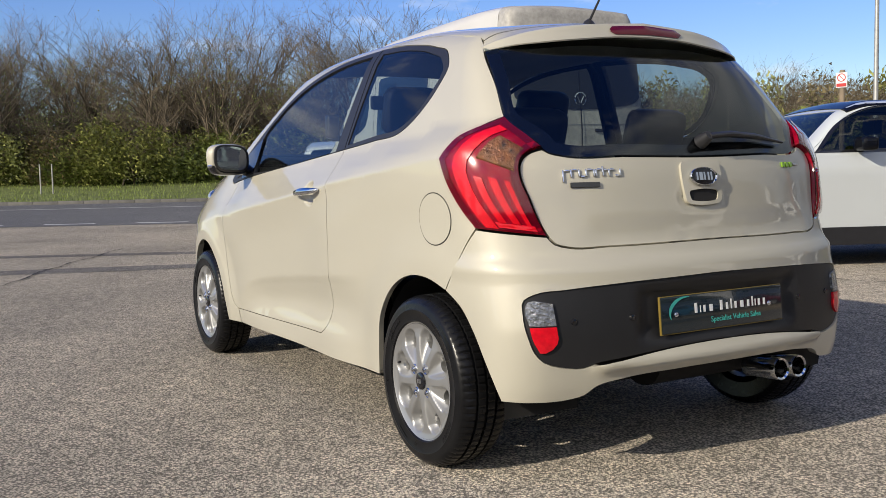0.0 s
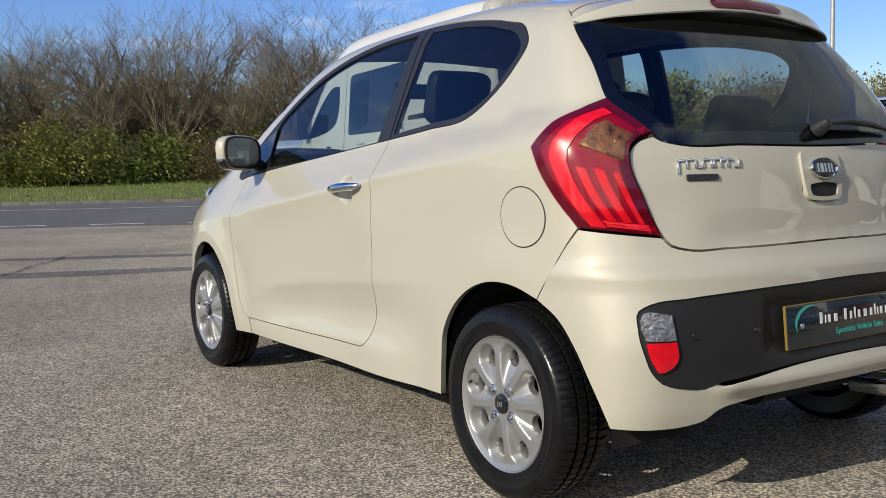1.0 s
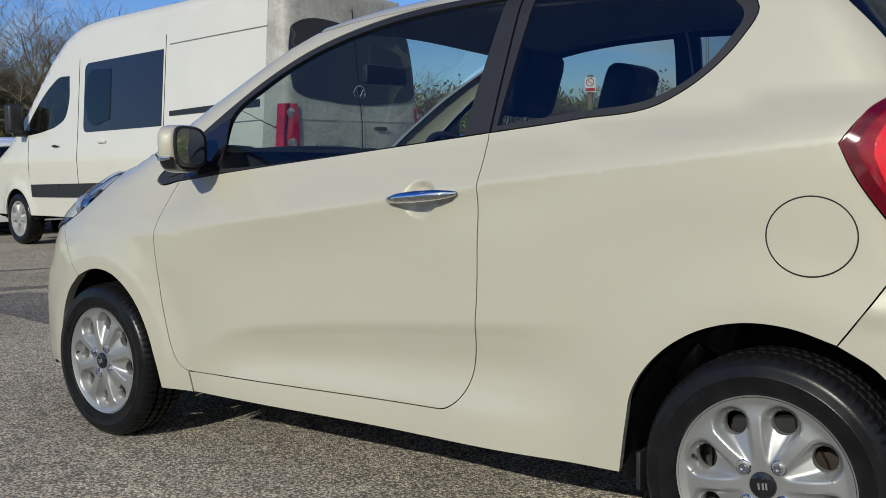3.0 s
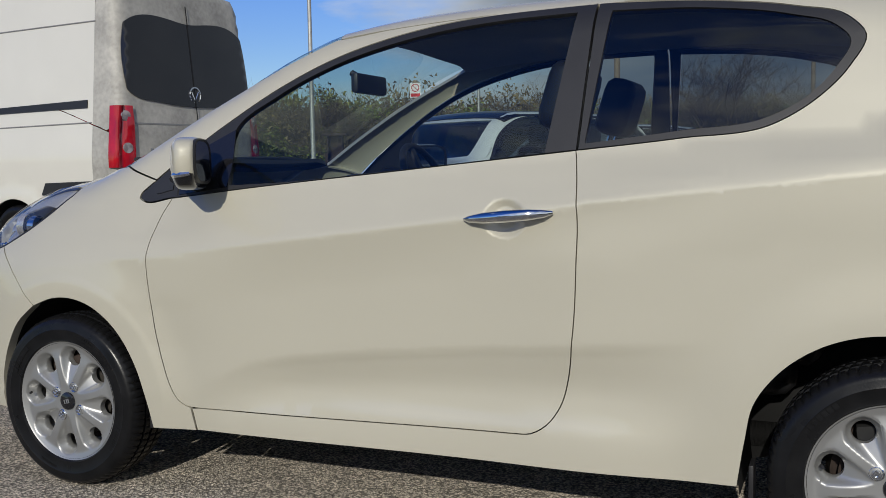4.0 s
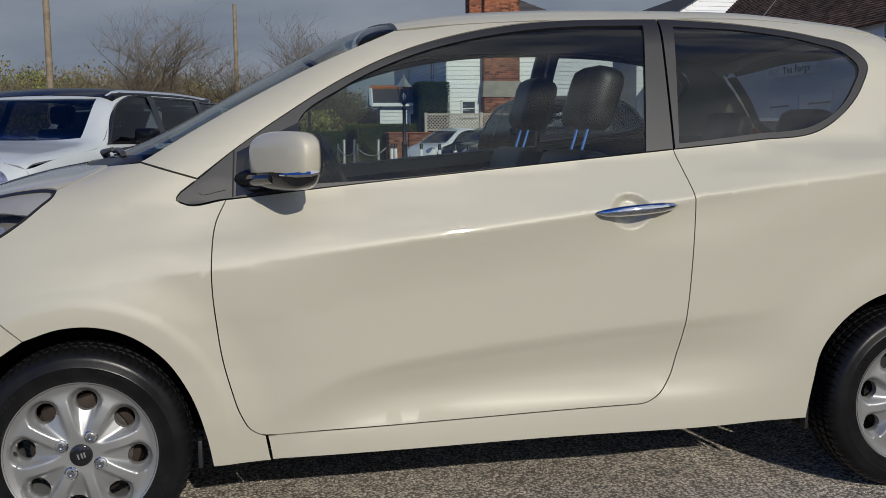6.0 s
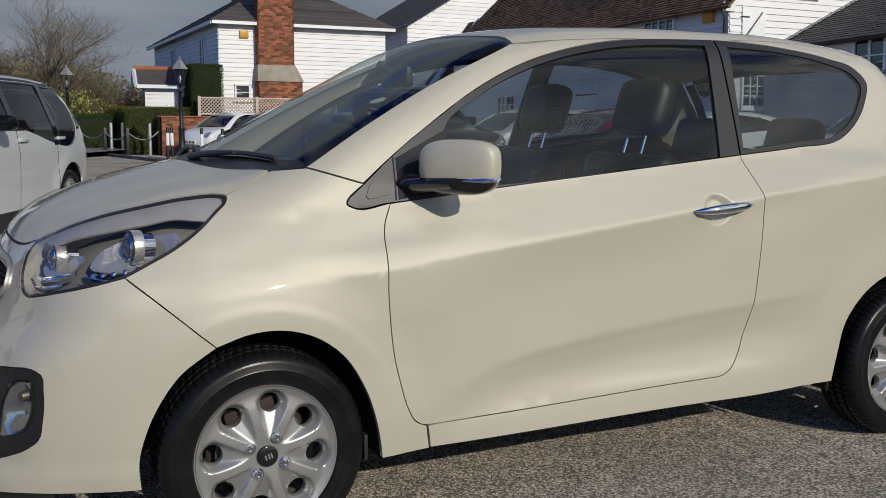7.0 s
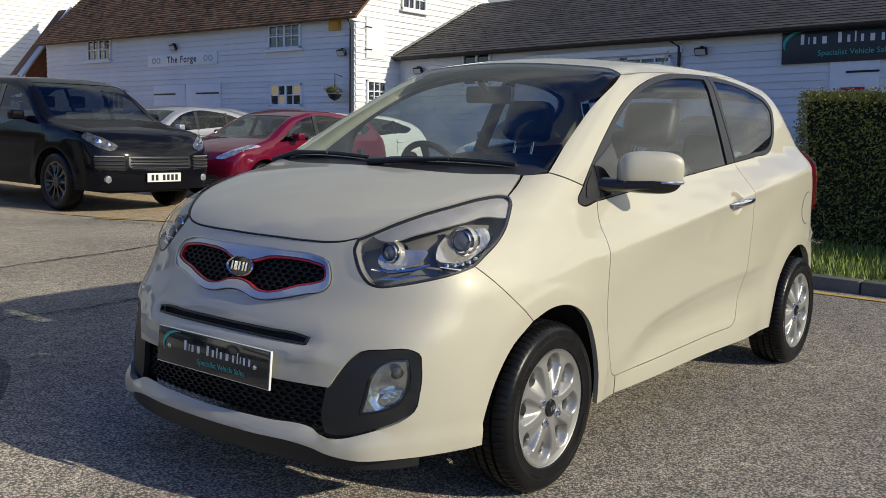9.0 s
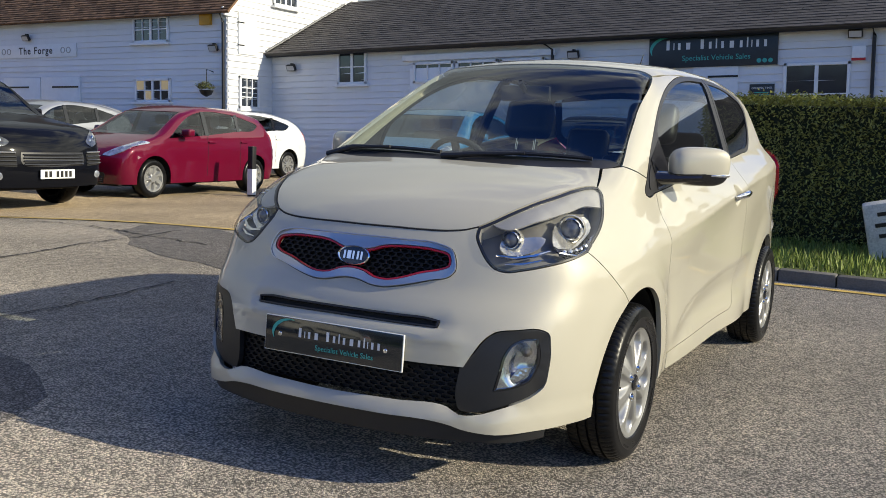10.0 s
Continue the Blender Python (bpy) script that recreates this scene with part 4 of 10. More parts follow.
S.panel("rear_window", "rear", [rw], M["glass_priv"], CAR, "dark tinted rear window", flange=0, lift=-0.002)
rwl = spline(rw, 0.012)
S.panel("window_band", "rear", [rwl, inset(rwl, 0.035)], M["black_gloss"], CAR, "black printed border of the rear window", flange=0, lift=-0.006, step=0.05)
S.panel("tailgate", "rear", [tg], M["cream"], CAR, "cream painted tailgate", gap=GAP, step=0.03, push=gate_push, extra=np.array([(a, b) for a in np.arange(-0.08, 0.081, 0.008) for b in np.arange(0.84, 0.91, 0.008)]))
tail_loop = (S.conv([(-1.462, 0.776, 1), (-1.40, 0.855), (-1.352, 0.93), (-1.327, 0.985, 1), (-1.375, 1.055), (-1.44, 1.108, 1)], "side", "rear")
             + S.conv([(0.556, 1.010, 1), (0.588, 1.001), (0.617, 0.982), (0.630, 0.957), (0.631, 0.915), (0.617, 0.865), (0.601, 0.807), (0.580, 0.752, 1)], "back", "rear"))


def lamp_push(p):
    t = np.clip((p[:, 2] - 0.76) / 0.05, 0, 1) * np.clip((1.09 - p[:, 2]) / 0.05, 0, 1)
    return 0.012 * t


S.panel("tail_lamp", "rear", [tail_loop], M["red_lens"], CAR, "glossy red tail lamp", gap=0.002, mirror=True, step=0.02, push=lamp_push, lift=0.001)
tl = spline(tail_loop, 0.012)
S.panel("tail_lamp_edge", "rear", [inset(tl, 0.0035), inset(tl, 0.020)], M["red_dark"], CAR, "darker red lamp border", mirror=True, step=0.02, push=lamp_push, lift=0.0025, flange=0)
lamp_o = spline(S.conv([(-1.44, 1.108), (-1.375, 1.055), (-1.335, 0.99), (-1.352, 0.93), (-1.40, 0.855), (-1.462, 0.776)], "side", "rear"), 0.01, closed=False)
lamp_i = spline(S.conv([(0.556, 1.010), (0.588, 1.001), (0.617, 0.982), (0.630, 0.957), (0.631, 0.915), (0.617, 0.865), (0.601, 0.807), (0.580, 0.752)], "back", "rear"), 0.01, closed=False)


def lamp_uv(s, w):
    a, b = lamp_o[min(int(s * (len(lamp_o) - 1) + 0.5), len(lamp_o) - 1)], lamp_i[min(int(s * (len(lamp_i) - 1) + 0.5), len(lamp_i) - 1)]
    return a * (1 - w) + b * w


def lamp_patch(name, s0, s1, w0, w1, material, label, lift):
    ss = np.linspace(s0, s1, 12)
    lp = np.array([lamp_uv(q, w0) for q in ss] + [lamp_uv(q, w1) for q in ss[::-1]])
    S.panel(name, "rear", [lp], material, CAR, label, mirror=True, step=0.012, push=lamp_push, lift=lift, flange=0.004)


lamp_patch("lamp_band", 0.06, 0.97, 0.20, 0.38, M["red_glow"], "bright red light band", 0.005)
lamp_patch("lamp_bar", 0.915, 0.965, 0.40, 0.90, M["red_glow"], "bright red light bar", 0.005)
lamp_patch("indicator", 0.13, 0.345, 0.46, 0.93, M["amber"], "amber patterned indicator", 0.004)
for w0, w1, s0 in ((0.46, 0.555, 0.50), (0.63, 0.725, 0.48), (0.80, 0.86, 0.46)):
    lamp_patch("lamp_rib", s0, 0.905, w0, w1, M["red_glow"], "bright red lamp rib", 0.006)
S.panel("lamp_lens", "rear", [tail_loop], M["lamp_lens"], CAR, "clear outer lamp lens", gap=0.004, mirror=True, step=0.02, push=lamp_push, lift=0.011, flange=0)
arch_rear = S.conv([(-1.33, 0.582, 1), (-1.40, 0.54), (-1.455, 0.475), (-1.50, 0.40), (-1.535, 0.33), (-1.555, 0.272, 1)], "side", "rear")
half_rb = (S.conv([(0.40, 0.714), (0.525, 0.715), (0.562, 0.726), (0.580, 0.748, 1)], "back", "rear") + [S.conv([(-1.462, 0.772, 1)], "side", "rear")[0]] + S.conv(SEAM_R[::-1], "side", "rear")
           + arch_rear + S.conv([(0.66, 0.270), (0.557, 0.273), (0.51, 0.283), (0.475, 0.308), (0.39, 0.324), (0.2, 0.334)], "back", "rear"))
rear_loop = S.conv([(0.0, 0.717)], "back", "rear") + half_rb + S.conv([(0.0, 0.336)], "back", "rear") + [(-p[0], *p[1:]) for p in half_rb[::-1]]
ins_half = [(0, 0.617), (0.19, 0.614), (0.39, 0.608), (0.56, 0.597), (0.650, 0.586), (0.674, 0.572), (0.681, 0.53), (0.673, 0.458), (0.660, 0.421), (0.635, 0.392), (0.564, 0.370), (0.516, 0.366), (0.475, 0.378), (0.40, 0.386), (0.2, 0.404), (0, 0.410)]
ins = face(ins_half, "back", "rear")


def rb_push(p):
    z, y = p[:, 2], np.abs(p[:, 1])
    return 0.010 * np.exp(-((z - 0.655) / 0.022) ** 2) + 0.026 * np.exp(-((z - 0.370) / 0.020) ** 2) * np.clip((0.50 - y) / 0.04, 0, 1)


S.panel("rear_bumper", "rear", [rear_loop, ins], M["cream"], CAR, "cream painted rear bumper", gap=GAP, step=0.018, flange=0.03, push=rb_push)


def ins_push(p):
    y, z = np.abs(p[:, 1]), p[:, 2]
    a = np.clip((0.345 - y) / 0.03, 0, 1) * np.clip((0.592 - z) / 0.02, 0, 1) * np.clip((z - 0.425) / 0.02, 0, 1)
    return -0.020 * a


S.panel("bumper_insert", "rear", [ins], M["grey_trim"], CAR, "dark grey plastic bumper insert", lift=-0.006, step=0.02, push=ins_push)
fog_t = [(0.600, 0.497, 1), (0.604, 0.560, 1), (0.668, 0.566), (0.676, 0.545), (0.671, 0.498, 1)]
fog_b = [(0.600, 0.494, 1), (0.671, 0.494, 1), (0.664, 0.455), (0.647, 0.420, 1), (0.632, 0.420), (0.600, 0.445)]
S.panel("reversing_lamp", "rear", [S.conv(fog_t, "back", "rear")], mat("clear_ribbed", (0.30, 0.31, 0.32), 0.12, 0.75, coat=1.0, bump=0.9, bump_scale=90, bump_dist=0.01, var=0.35, var_scale=45), CAR, "clear ribbed reversing lamp", lift=0.002, mirror=True, step=0.02)
S.panel("rear_fog_lamp", "rear", [S.conv(fog_b, "back", "rear")], M["red_glow"], CAR, "bright red fog lamp", lift=0.002, mirror=True, step=0.02)
for y, z in ((0.545, 0.505), (0.36, 0.505), (-0.545, 0.505), (-0.36, 0.505)):
    q = S.at("back", np.array([(y, z)]))[0]
    lathe("parking_sensor", [(0.0, 0.004), (0.008, 0.003), (0.010, -0.004)], M["black_gloss"], CAR, seg=14, m=Matrix.Translation((q[0] + 0.004, q[1], q[2])) @ pose(0, 0, 0, 0, -90, 0))

# spoiler over the rear window: rows from the roof edge over the crease to the lip and back under
c_x, c_z = curve([0, 0.222, 0.339, 0.445, 0.52, 0.566], [-1.370, -1.358, -1.335, -1.300, -1.265, -1.236]), curve([0, 0.222, 0.339, 0.445, 0.52, 0.566], [1.427, 1.414, 1.402, 1.383, 1.361, 1.340])
l_x, l_z = curve([0, 0.1, 0.286, 0.395, 0.493, 0.529, 0.573], [-1.398, -1.395, -1.378, -1.355, -1.312, -1.285, -1.250]), curve([0, 0.1, 0.286, 0.395, 0.493, 0.529, 0.573], [1.376, 1.374, 1.360, 1.350, 1.340, 1.333, 1.322])
V, F_ = [], []
cols = np.linspace(-1, 1, 61)
for e in cols:
    a = abs(e)
    fy, cy, ly = 0.549 * a, 0.566 * a, 0.573 * a
    f0 = S.at("top", np.array([(-1.2275, fy)]))[0]
    f1 = S.at("top", np.array([(-1.240, fy)]))[0]
    c0, l0 = np.array([float(c_x(cy)), cy, float(c_z(cy))]), np.array([float(l_x(ly)), ly, float(l_z(ly))])
    tan = (f1 - f0) / np.linalg.norm(f1 - f0) * np.linalg.norm(c0 - f0)
    row = [f0 - np.array([0, 0, 0.02]), f0]
    for t in np.linspace(0, 1, 8)[1:]:
        h = t * t * (3 - 2 * t)
        row.append((f0 + tan * t) * (1 - h) + c0 * h)
    d = l0 - c0
    row += [c0 + d * 0.08 + np.array([-0.004, 0, 0.0]), c0 + d * 0.3, c0 + d * 0.65, c0 + d * 0.95, l0 + np.array([0.004, 0, -0.002]), l0 + np.array([0.03, -0.01 * a, 0.004]), l0 + np.array([0.09, -0.03 * a, 0.035])]
    V += [(q[0], q[1] * (1 if e >= 0 else -1), q[2]) for q in row]
k = len(row)
F_ = [(i * k + q, i * k + q + 1, (i + 1) * k + q + 1, (i + 1) * k + q) for i in range(len(cols) - 1) for q in range(k - 1)]
put("spoiler", V, F_, M["cream"], CAR, "cream roof spoiler").data.set_sharp_from_angle(angle=radians(50))
bm = bmesh.new()
rows_ = []
for y in np.linspace(-0.155, 0.155, 21):
    a = abs(y)
    c0, l0 = np.array([float(c_x(a)), y, float(c_z(a))]), np.array([float(l_x(a)), y, float(l_z(a))])
    hh = 0.30 * math.sqrt(max(1 - (max(a - 0.13, 0) / 0.026) ** 2, 0.02))
    rows_.append([bm.verts.new(Vector(c0 + (l0 - c0) * (0.46 + q * hh) + np.array([-0.005 - 0.003 * (1 - q * q), 0, -0.002]))) for q in (-1.05, -0.8, 0, 0.8, 1.05)])
for r0, r1 in zip(rows_, rows_[1:]):
    for q in range(4):
        bm.faces.new((r0[q], r0[q + 1], r1[q + 1], r1[q]))
part("brake_light", bm, M["red_dark"], CAR, "dark red high brake light", smooth=True)

# fuel flap
t = np.linspace(0, 2 * math.pi, 49)[:-1]
flap = np.stack([-1.277 + 0.090 * np.cos(t), 0.800 + 0.083 * np.sin(t)], 1)
S.panel("fuel_flap", "side", [inset(flap, 0.0035)], M["cream"], CAR, "round cream fuel flap", lift=0.0018, flange=0.003, step=0.03)
S.panel("flap_gap", "side", [flap, inset(flap, 0.003)], M["dark"], CAR, lift=0.0006, flange=0, step=0.05)


# number plates with the dealer's print
def letter_bars(text, size, m, material, parent, name="print"):
    """One plain bar for each letter, of its size and pace."""
    bm = bmesh.new()
    x = 0.0
    tall = set("ABCDEFGHIJKLMNOPQRSTUVWXYZbdfhklt0123456789")
    for ch in text:
        w = size * (0.24 if ch in "il" else 0.5 if ch in "abcdeghnopqrsuvxyz" else 0.32 if ch in "ftrj" else 0.58 if ch not in "mw" else 0.72)
        if ch != " ":
            h = size * (0.66 if ch in tall else 0.46)
            b = (w - size * 0.10) * 0.5
            add_box(bm, (x + b * 0.55, 0, 0), (x + b * 1.45, h, 0.0012))
        x += w if ch != " " else size * 0.3
    bmesh.ops.translate(bm, verts=bm.verts, vec=(-x / 2, -size * 0.3, 0))
    bmesh.ops.transform(bm, matrix=m, verts=bm.verts)
    ob = part(name, bm, material, parent)
    return tagged(ob, kind="stuff")


def swoosh(size, m, material, parent):
    V, F_ = [], []
    for i in range(17):
        a = radians(75 + i * 130 / 16)
        w = 0.16 * math.sin(math.pi * (i + 0.6) / 17.2)
        for r in (1 - w, 1 + 0.3 * w):
            V.append(m @ Vector((size * (0.5 + r * math.cos(a) * 0.9), size * r * math.sin(a) * 0.62, 0.001)))
    F_ = [(2 * i, 2 * i + 1, 2 * i + 3, 2 * i + 2) for i in range(16)]
    return put("logo_swoosh", V, F_, material, parent, "teal crescent", smooth=False)


def plate(m, edge):
    bm = bmesh.new()
    add_box(bm, (-0.26, -0.0555, -0.005), (0.26, 0.0555, 0.0), 0.003)
    bmesh.ops.transform(bm, matrix=m, verts=bm.verts)
    p = part("number_plate", bm, M["plate_dark"], CAR, "dark plate with pale dealer print", smooth=True)
    bm = bmesh.new()
    add_box(bm, (-0.263, -0.0585, -0.011), (0.263, 0.0575, -0.003), 0.002)
    bmesh.ops.transform(bm, matrix=m, verts=bm.verts)
    part("plate_holder", bm, edge, CAR, smooth=True)
    letter_bars("View Automotive", 0.046, m @ pose(0.03, 0.012, 0.0005), M["white_bar"], p)
    words("print", "Specialist Vehicle Sales", 0.024, M["teal"], p, m @ pose(0.05, -0.028, 0.001), depth=0.0004)
    swoosh(0.075, m @ pose(-0.20, 0.005, 0.0005), M["teal"], p)
    for x in (-0.205, 0.205):
        lathe("plate_screw", [(0, 0.004), (0.006, 0.003), (0.008, 0.0)], M["chrome"], p, seg=10, m=m @ pose(x * 0.98, 0.0, 0))
    return p


px = float(S.at("back", np.array([(0.0, 0.502)]))[0][0])
plate(Matrix.Translation((px + 0.012, 0.0, 0.500)) @ pose(0, 0, 0, 90 - 5, 0, -90), mat("yellow_edge", (0.20, 0.14, 0.03), 0.4))
px = float(S.at("nose", np.array([(0.0, 0.45)]))[0][0])
plate(Matrix.Translation((px + 0.016, 0.0, 0.440)) @ pose(0, 0, 0, 90 - 4, 0, 90), M["plate_white"])
box("plate_mount", (1.86, -0.22, 0.40), (1.916, 0.21, 0.48), M["black_trim"], CAR, bevel=0.006)


def badge(m, w, h):
    t = np.linspace(0, 2 * math.pi, 33)[:-1]
    bm = bmesh.new()
    add_lathe(bm, [(1.0, -0.004), (1.0, 0.004), (0.94, 0.007), (0.88, 0.004), (0.86, 0.002)], 32, m=m @ Matrix.Diagonal((w, h, 1, 1)))
    b = part("badge", bm, M["chrome"], CAR, "oval chrome badge with dark centre", smooth=True)
    bm = bmesh.new()
    add_lathe(bm, [(0.87, 0.0), (0.87, 0.003), (0.0, 0.0035)], 32, m=m @ Matrix.Diagonal((w, h, 1, 1)))
    part("badge_field", bm, M["black_gloss"], b, "black badge centre", smooth=True)
    bm = bmesh.new()
    for x0, sh in ((-0.52, 0.0), (-0.30, 0.25), (-0.18, -0.25), (0.02, 0.0), (0.30, 0.22), (0.52, -0.22)):
        add_box(bm, (x0 * w - 0.06 * w, -0.42 * h, 0.003), (x0 * w + 0.06 * w, 0.42 * h, 0.006), m=m @ Matrix.Shear("XZ", 4, (0, 0)))
    part("badge_mark", bm, M["chrome"], b, "plain chrome bars")


bx = float(S.at("nose", np.array([(0.0, 0.706)]))[0][0])
badge(Matrix.Translation((bx + 0.006, 0, 0.706)) @ pose(0, 0, 0, 90 - 16, 0, 90), 0.062, 0.032)
bx = float(S.at("back", np.array([(0.0, 0.918)]))[0][0])
badge(Matrix.Translation((bx - 0.014, 0.022, 0.913)) @ pose(0, 0, 0, 90 - 12, 0, -90), 0.058, 0.030)
# rear badge plinth with the hand grip
def rrect(cx, cz, w, h, r, taper=0.0):
    """A rectangle with round corners, as a list of points."""
    out = []
    for sx, sz, a0 in ((1, 1, 0), (-1, 1, 90), (-1, -1, 180), (1, -1, 270)):
        for a in np.linspace(a0, a0 + 90, 6):
            z = sz * (h / 2 - r) + r * math.sin(radians(a))
            x = sx * (w / 2 - r) + r * math.cos(radians(a))
            out.append((cx + x * (1 + taper * z / h), cz + z))
    return out


PY = 0.022
slot_l = S.conv(rrect(PY, 0.853, 0.118, 0.032, 0.010, 0.1), "back", "rear")
S.panel("grip_plinth", "rear", [S.conv(rrect(PY, 0.893, 0.160, 0.134, 0.024, 0.12), "back", "rear"), slot_l], M["cream"], CAR, "raised cream hand grip", lift=0.009, step=0.014, flange=0.016, line=0.006)
S.panel("grip_hollow", "rear", [slot_l], M["dark"], CAR, lift=0.0035, step=0.02, flange=0, line=0.006)


def on_gate(y, z, lift=0.003):
    q = S.at("back", np.array([(y, z)]))
    n = S.normal(q)[0]
    return Vector(q[0] + n * lift), Vector(n)


def gate_bars(spec, material, label):
    """Small raised badge marks on the tailgate: (y, z, width, height)."""
    bm = bmesh.new()
    for y, z, w, h in spec:
        c, n = on_gate(y, z)
        m = Matrix.Translation(c) @ n.to_track_quat("Z", "Y").to_matrix().to_4x4()
        add_box(bm, (-w / 2, -h / 2, -0.003), (w / 2, h / 2, 0.003), 0.0015, 1, m)
    part("badge_script", bm, material, CAR, label, smooth=True)


script = []
yy = 0.515
for k, (w, h, dz) in enumerate(((0.006, 0.036, -0.008), (0.016, 0.006, 0.008), (0.006, 0.024, 0.0), (0.016, 0.006, 0.010), (0.006, 0.022, 0), (0.014, 0.006, -0.010), (0.006, 0.022, 0), (0.016, 0.006, 0.010), (0.006, 0.024, 0), (0.006, 0.022, 0),
                              (0.014, 0.006, 0.010), (0.006, 0.030, 0.004), (0.012, 0.006, 0.008), (0.006, 0.022, 0), (0.014, 0.006, 0.009), (0.014, 0.006, -0.009), (0.006, 0.022, 0))):
    script.append((yy - w / 2, 0.932 + dz, w, h))
    yy -= w + 0.0012
gate_bars(script, M["chrome"], "chrome model script")
gate_bars([(0.448, 0.897, 0.095, 0.016)], M["black_gloss"], "small dark trim badge")
gate_bars([(-0.40, 0.942, 0.018, 0.018), (-0.425, 0.942, 0.018, 0.018), (-0.45, 0.942, 0.018, 0.018)], M["green_badge"], "green badge")
gate_bars([(-0.485, 0.942, 0.035, 0.008)], M["satin"], "small silver badge")


# ---- wheels ----
def wheel(cx, cy, side, turn):
    w = new("wheel")
    w.parent = CAR
    w.matrix_basis = Matrix.Translation((cx, cy, HUB_Z)) @ pose(0, 0, 0, 0, 0, 0 if side > 0 else 180) @ pose(0, 0, 0, 0, turn, 0)
    return w


def alloy_mesh():
    """Eight smooth teardrop scoops between raised spokes, each with an oval hole at its outer end."""
    t = np.linspace(0, 2 * math.pi, 129)[:-1]
    outer = np.stack([0.186 * np.cos(t), 0.186 * np.sin(t)], 1)
    u = np.linspace(0, 2 * math.pi, 25)[:-1]
    axes_ = [(np.array([math.cos(a), math.sin(a)]), np.array([-math.sin(a), math.cos(a)])) for a in (2 * math.pi * (k + 0.5) / 8 for k in range(8))]
    holes = [np.array([er * (0.137 + 0.0250 * math.cos(q)) + et * (0.0268 * math.sin(q)) for q in u]) for er, et in axes_]
    v, f, rings = fill2d([outer] + holes, 0.0043)
    r = np.linalg.norm(v, axis=1)
    h = curve([0, 0.03, 0.06, 0.09, 0.13, 0.168, 0.178, 0.186], [0.002, 0.003, 0.005, 0.006, 0.004, 0.000, 0.003, 0.006])(r)
    for er, et in axes_:
        p, q = v @ er - 0.137, v @ et
        w = 0.0415 * np.clip(1 + np.minimum(p, 0) / 0.092, 0.0, 1) ** 0.75
        d = np.where(p > 0, np.hypot(p * 1.05, q) / 0.0415, np.abs(q) / np.maximum(w, 1e-4))
        on = np.clip((1 - d) / 0.60, 0, 1) * (v @ er > 0)
        depth = 0.031 * np.clip(1 + np.minimum(p, 0) / 0.092, 0, 1) ** 1.1
        h = h - depth * on * (2 - on)
    V = [(x, hh, z) for (x, z), hh in zip(v, h)]
    F_ = [tuple(t) for t in f]
    for ring in rings[1:]:
        b = len(V)
        V += [(v[i][0], h[i] - 0.020, v[i][1]) for i in ring]
        k = len(ring)
        F_ += [(ring[i], ring[(i + 1) % k], b + (i + 1) % k, b + i) for i in range(k)]
    return V, F_


def tyre_mesh():
    seg = 288
    prof = [(0.186, 0.0), (0.191, 0.007), (0.195, 0.012), (0.198, 0.0115), (0.212, 0.0135), (0.228, 0.016), (0.231, 0.0172), (0.234, 0.016), (0.247, 0.0145), (0.252, 0.0128), (0.256, 0.0112), (0.262, 0.006), (0.268, -0.001), (0.2725, -0.010), (0.2748, -0.022),
            (0.2755, -0.032), (0.267, -0.0335), (0.267, -0.041), (0.2760, -0.042), (0.2770, -0.066), (0.268, -0.067), (0.268, -0.075), (0.2770, -0.076), (0.2770, -0.099),
            (0.268, -0.100), (0.268, -0.108), (0.2755, -0.109), (0.2745, -0.130), (0.266, -0.150), (0.245, -0.160), (0.19, -0.150)]
    V, F_ = [], []
    for i in range(seg):
        a = 2 * math.pi * i / seg
        for j, (r, y) in enumerate(prof):
            cut = 0.0
            if i % 4 == 0 and (12 <= j <= 15 or 26 <= j <= 28):
                cut = 0.0034
            if (i + j // 2) % 4 == 2 and j in (18, 19, 22, 23):
                cut = 0.0030
            V.append(((r - cut) * math.cos(a), y - (cut * 0.6 if j in (10, 11) else 0), (r - cut) * math.sin(a)))
    k = len(prof)
    for i in range(seg):
        n = (i + 1) % seg
        F_ += [(i * k + j, i * k + j + 1, n * k + j + 1, n * k + j) for j in range(k - 1)]
    return V, F_


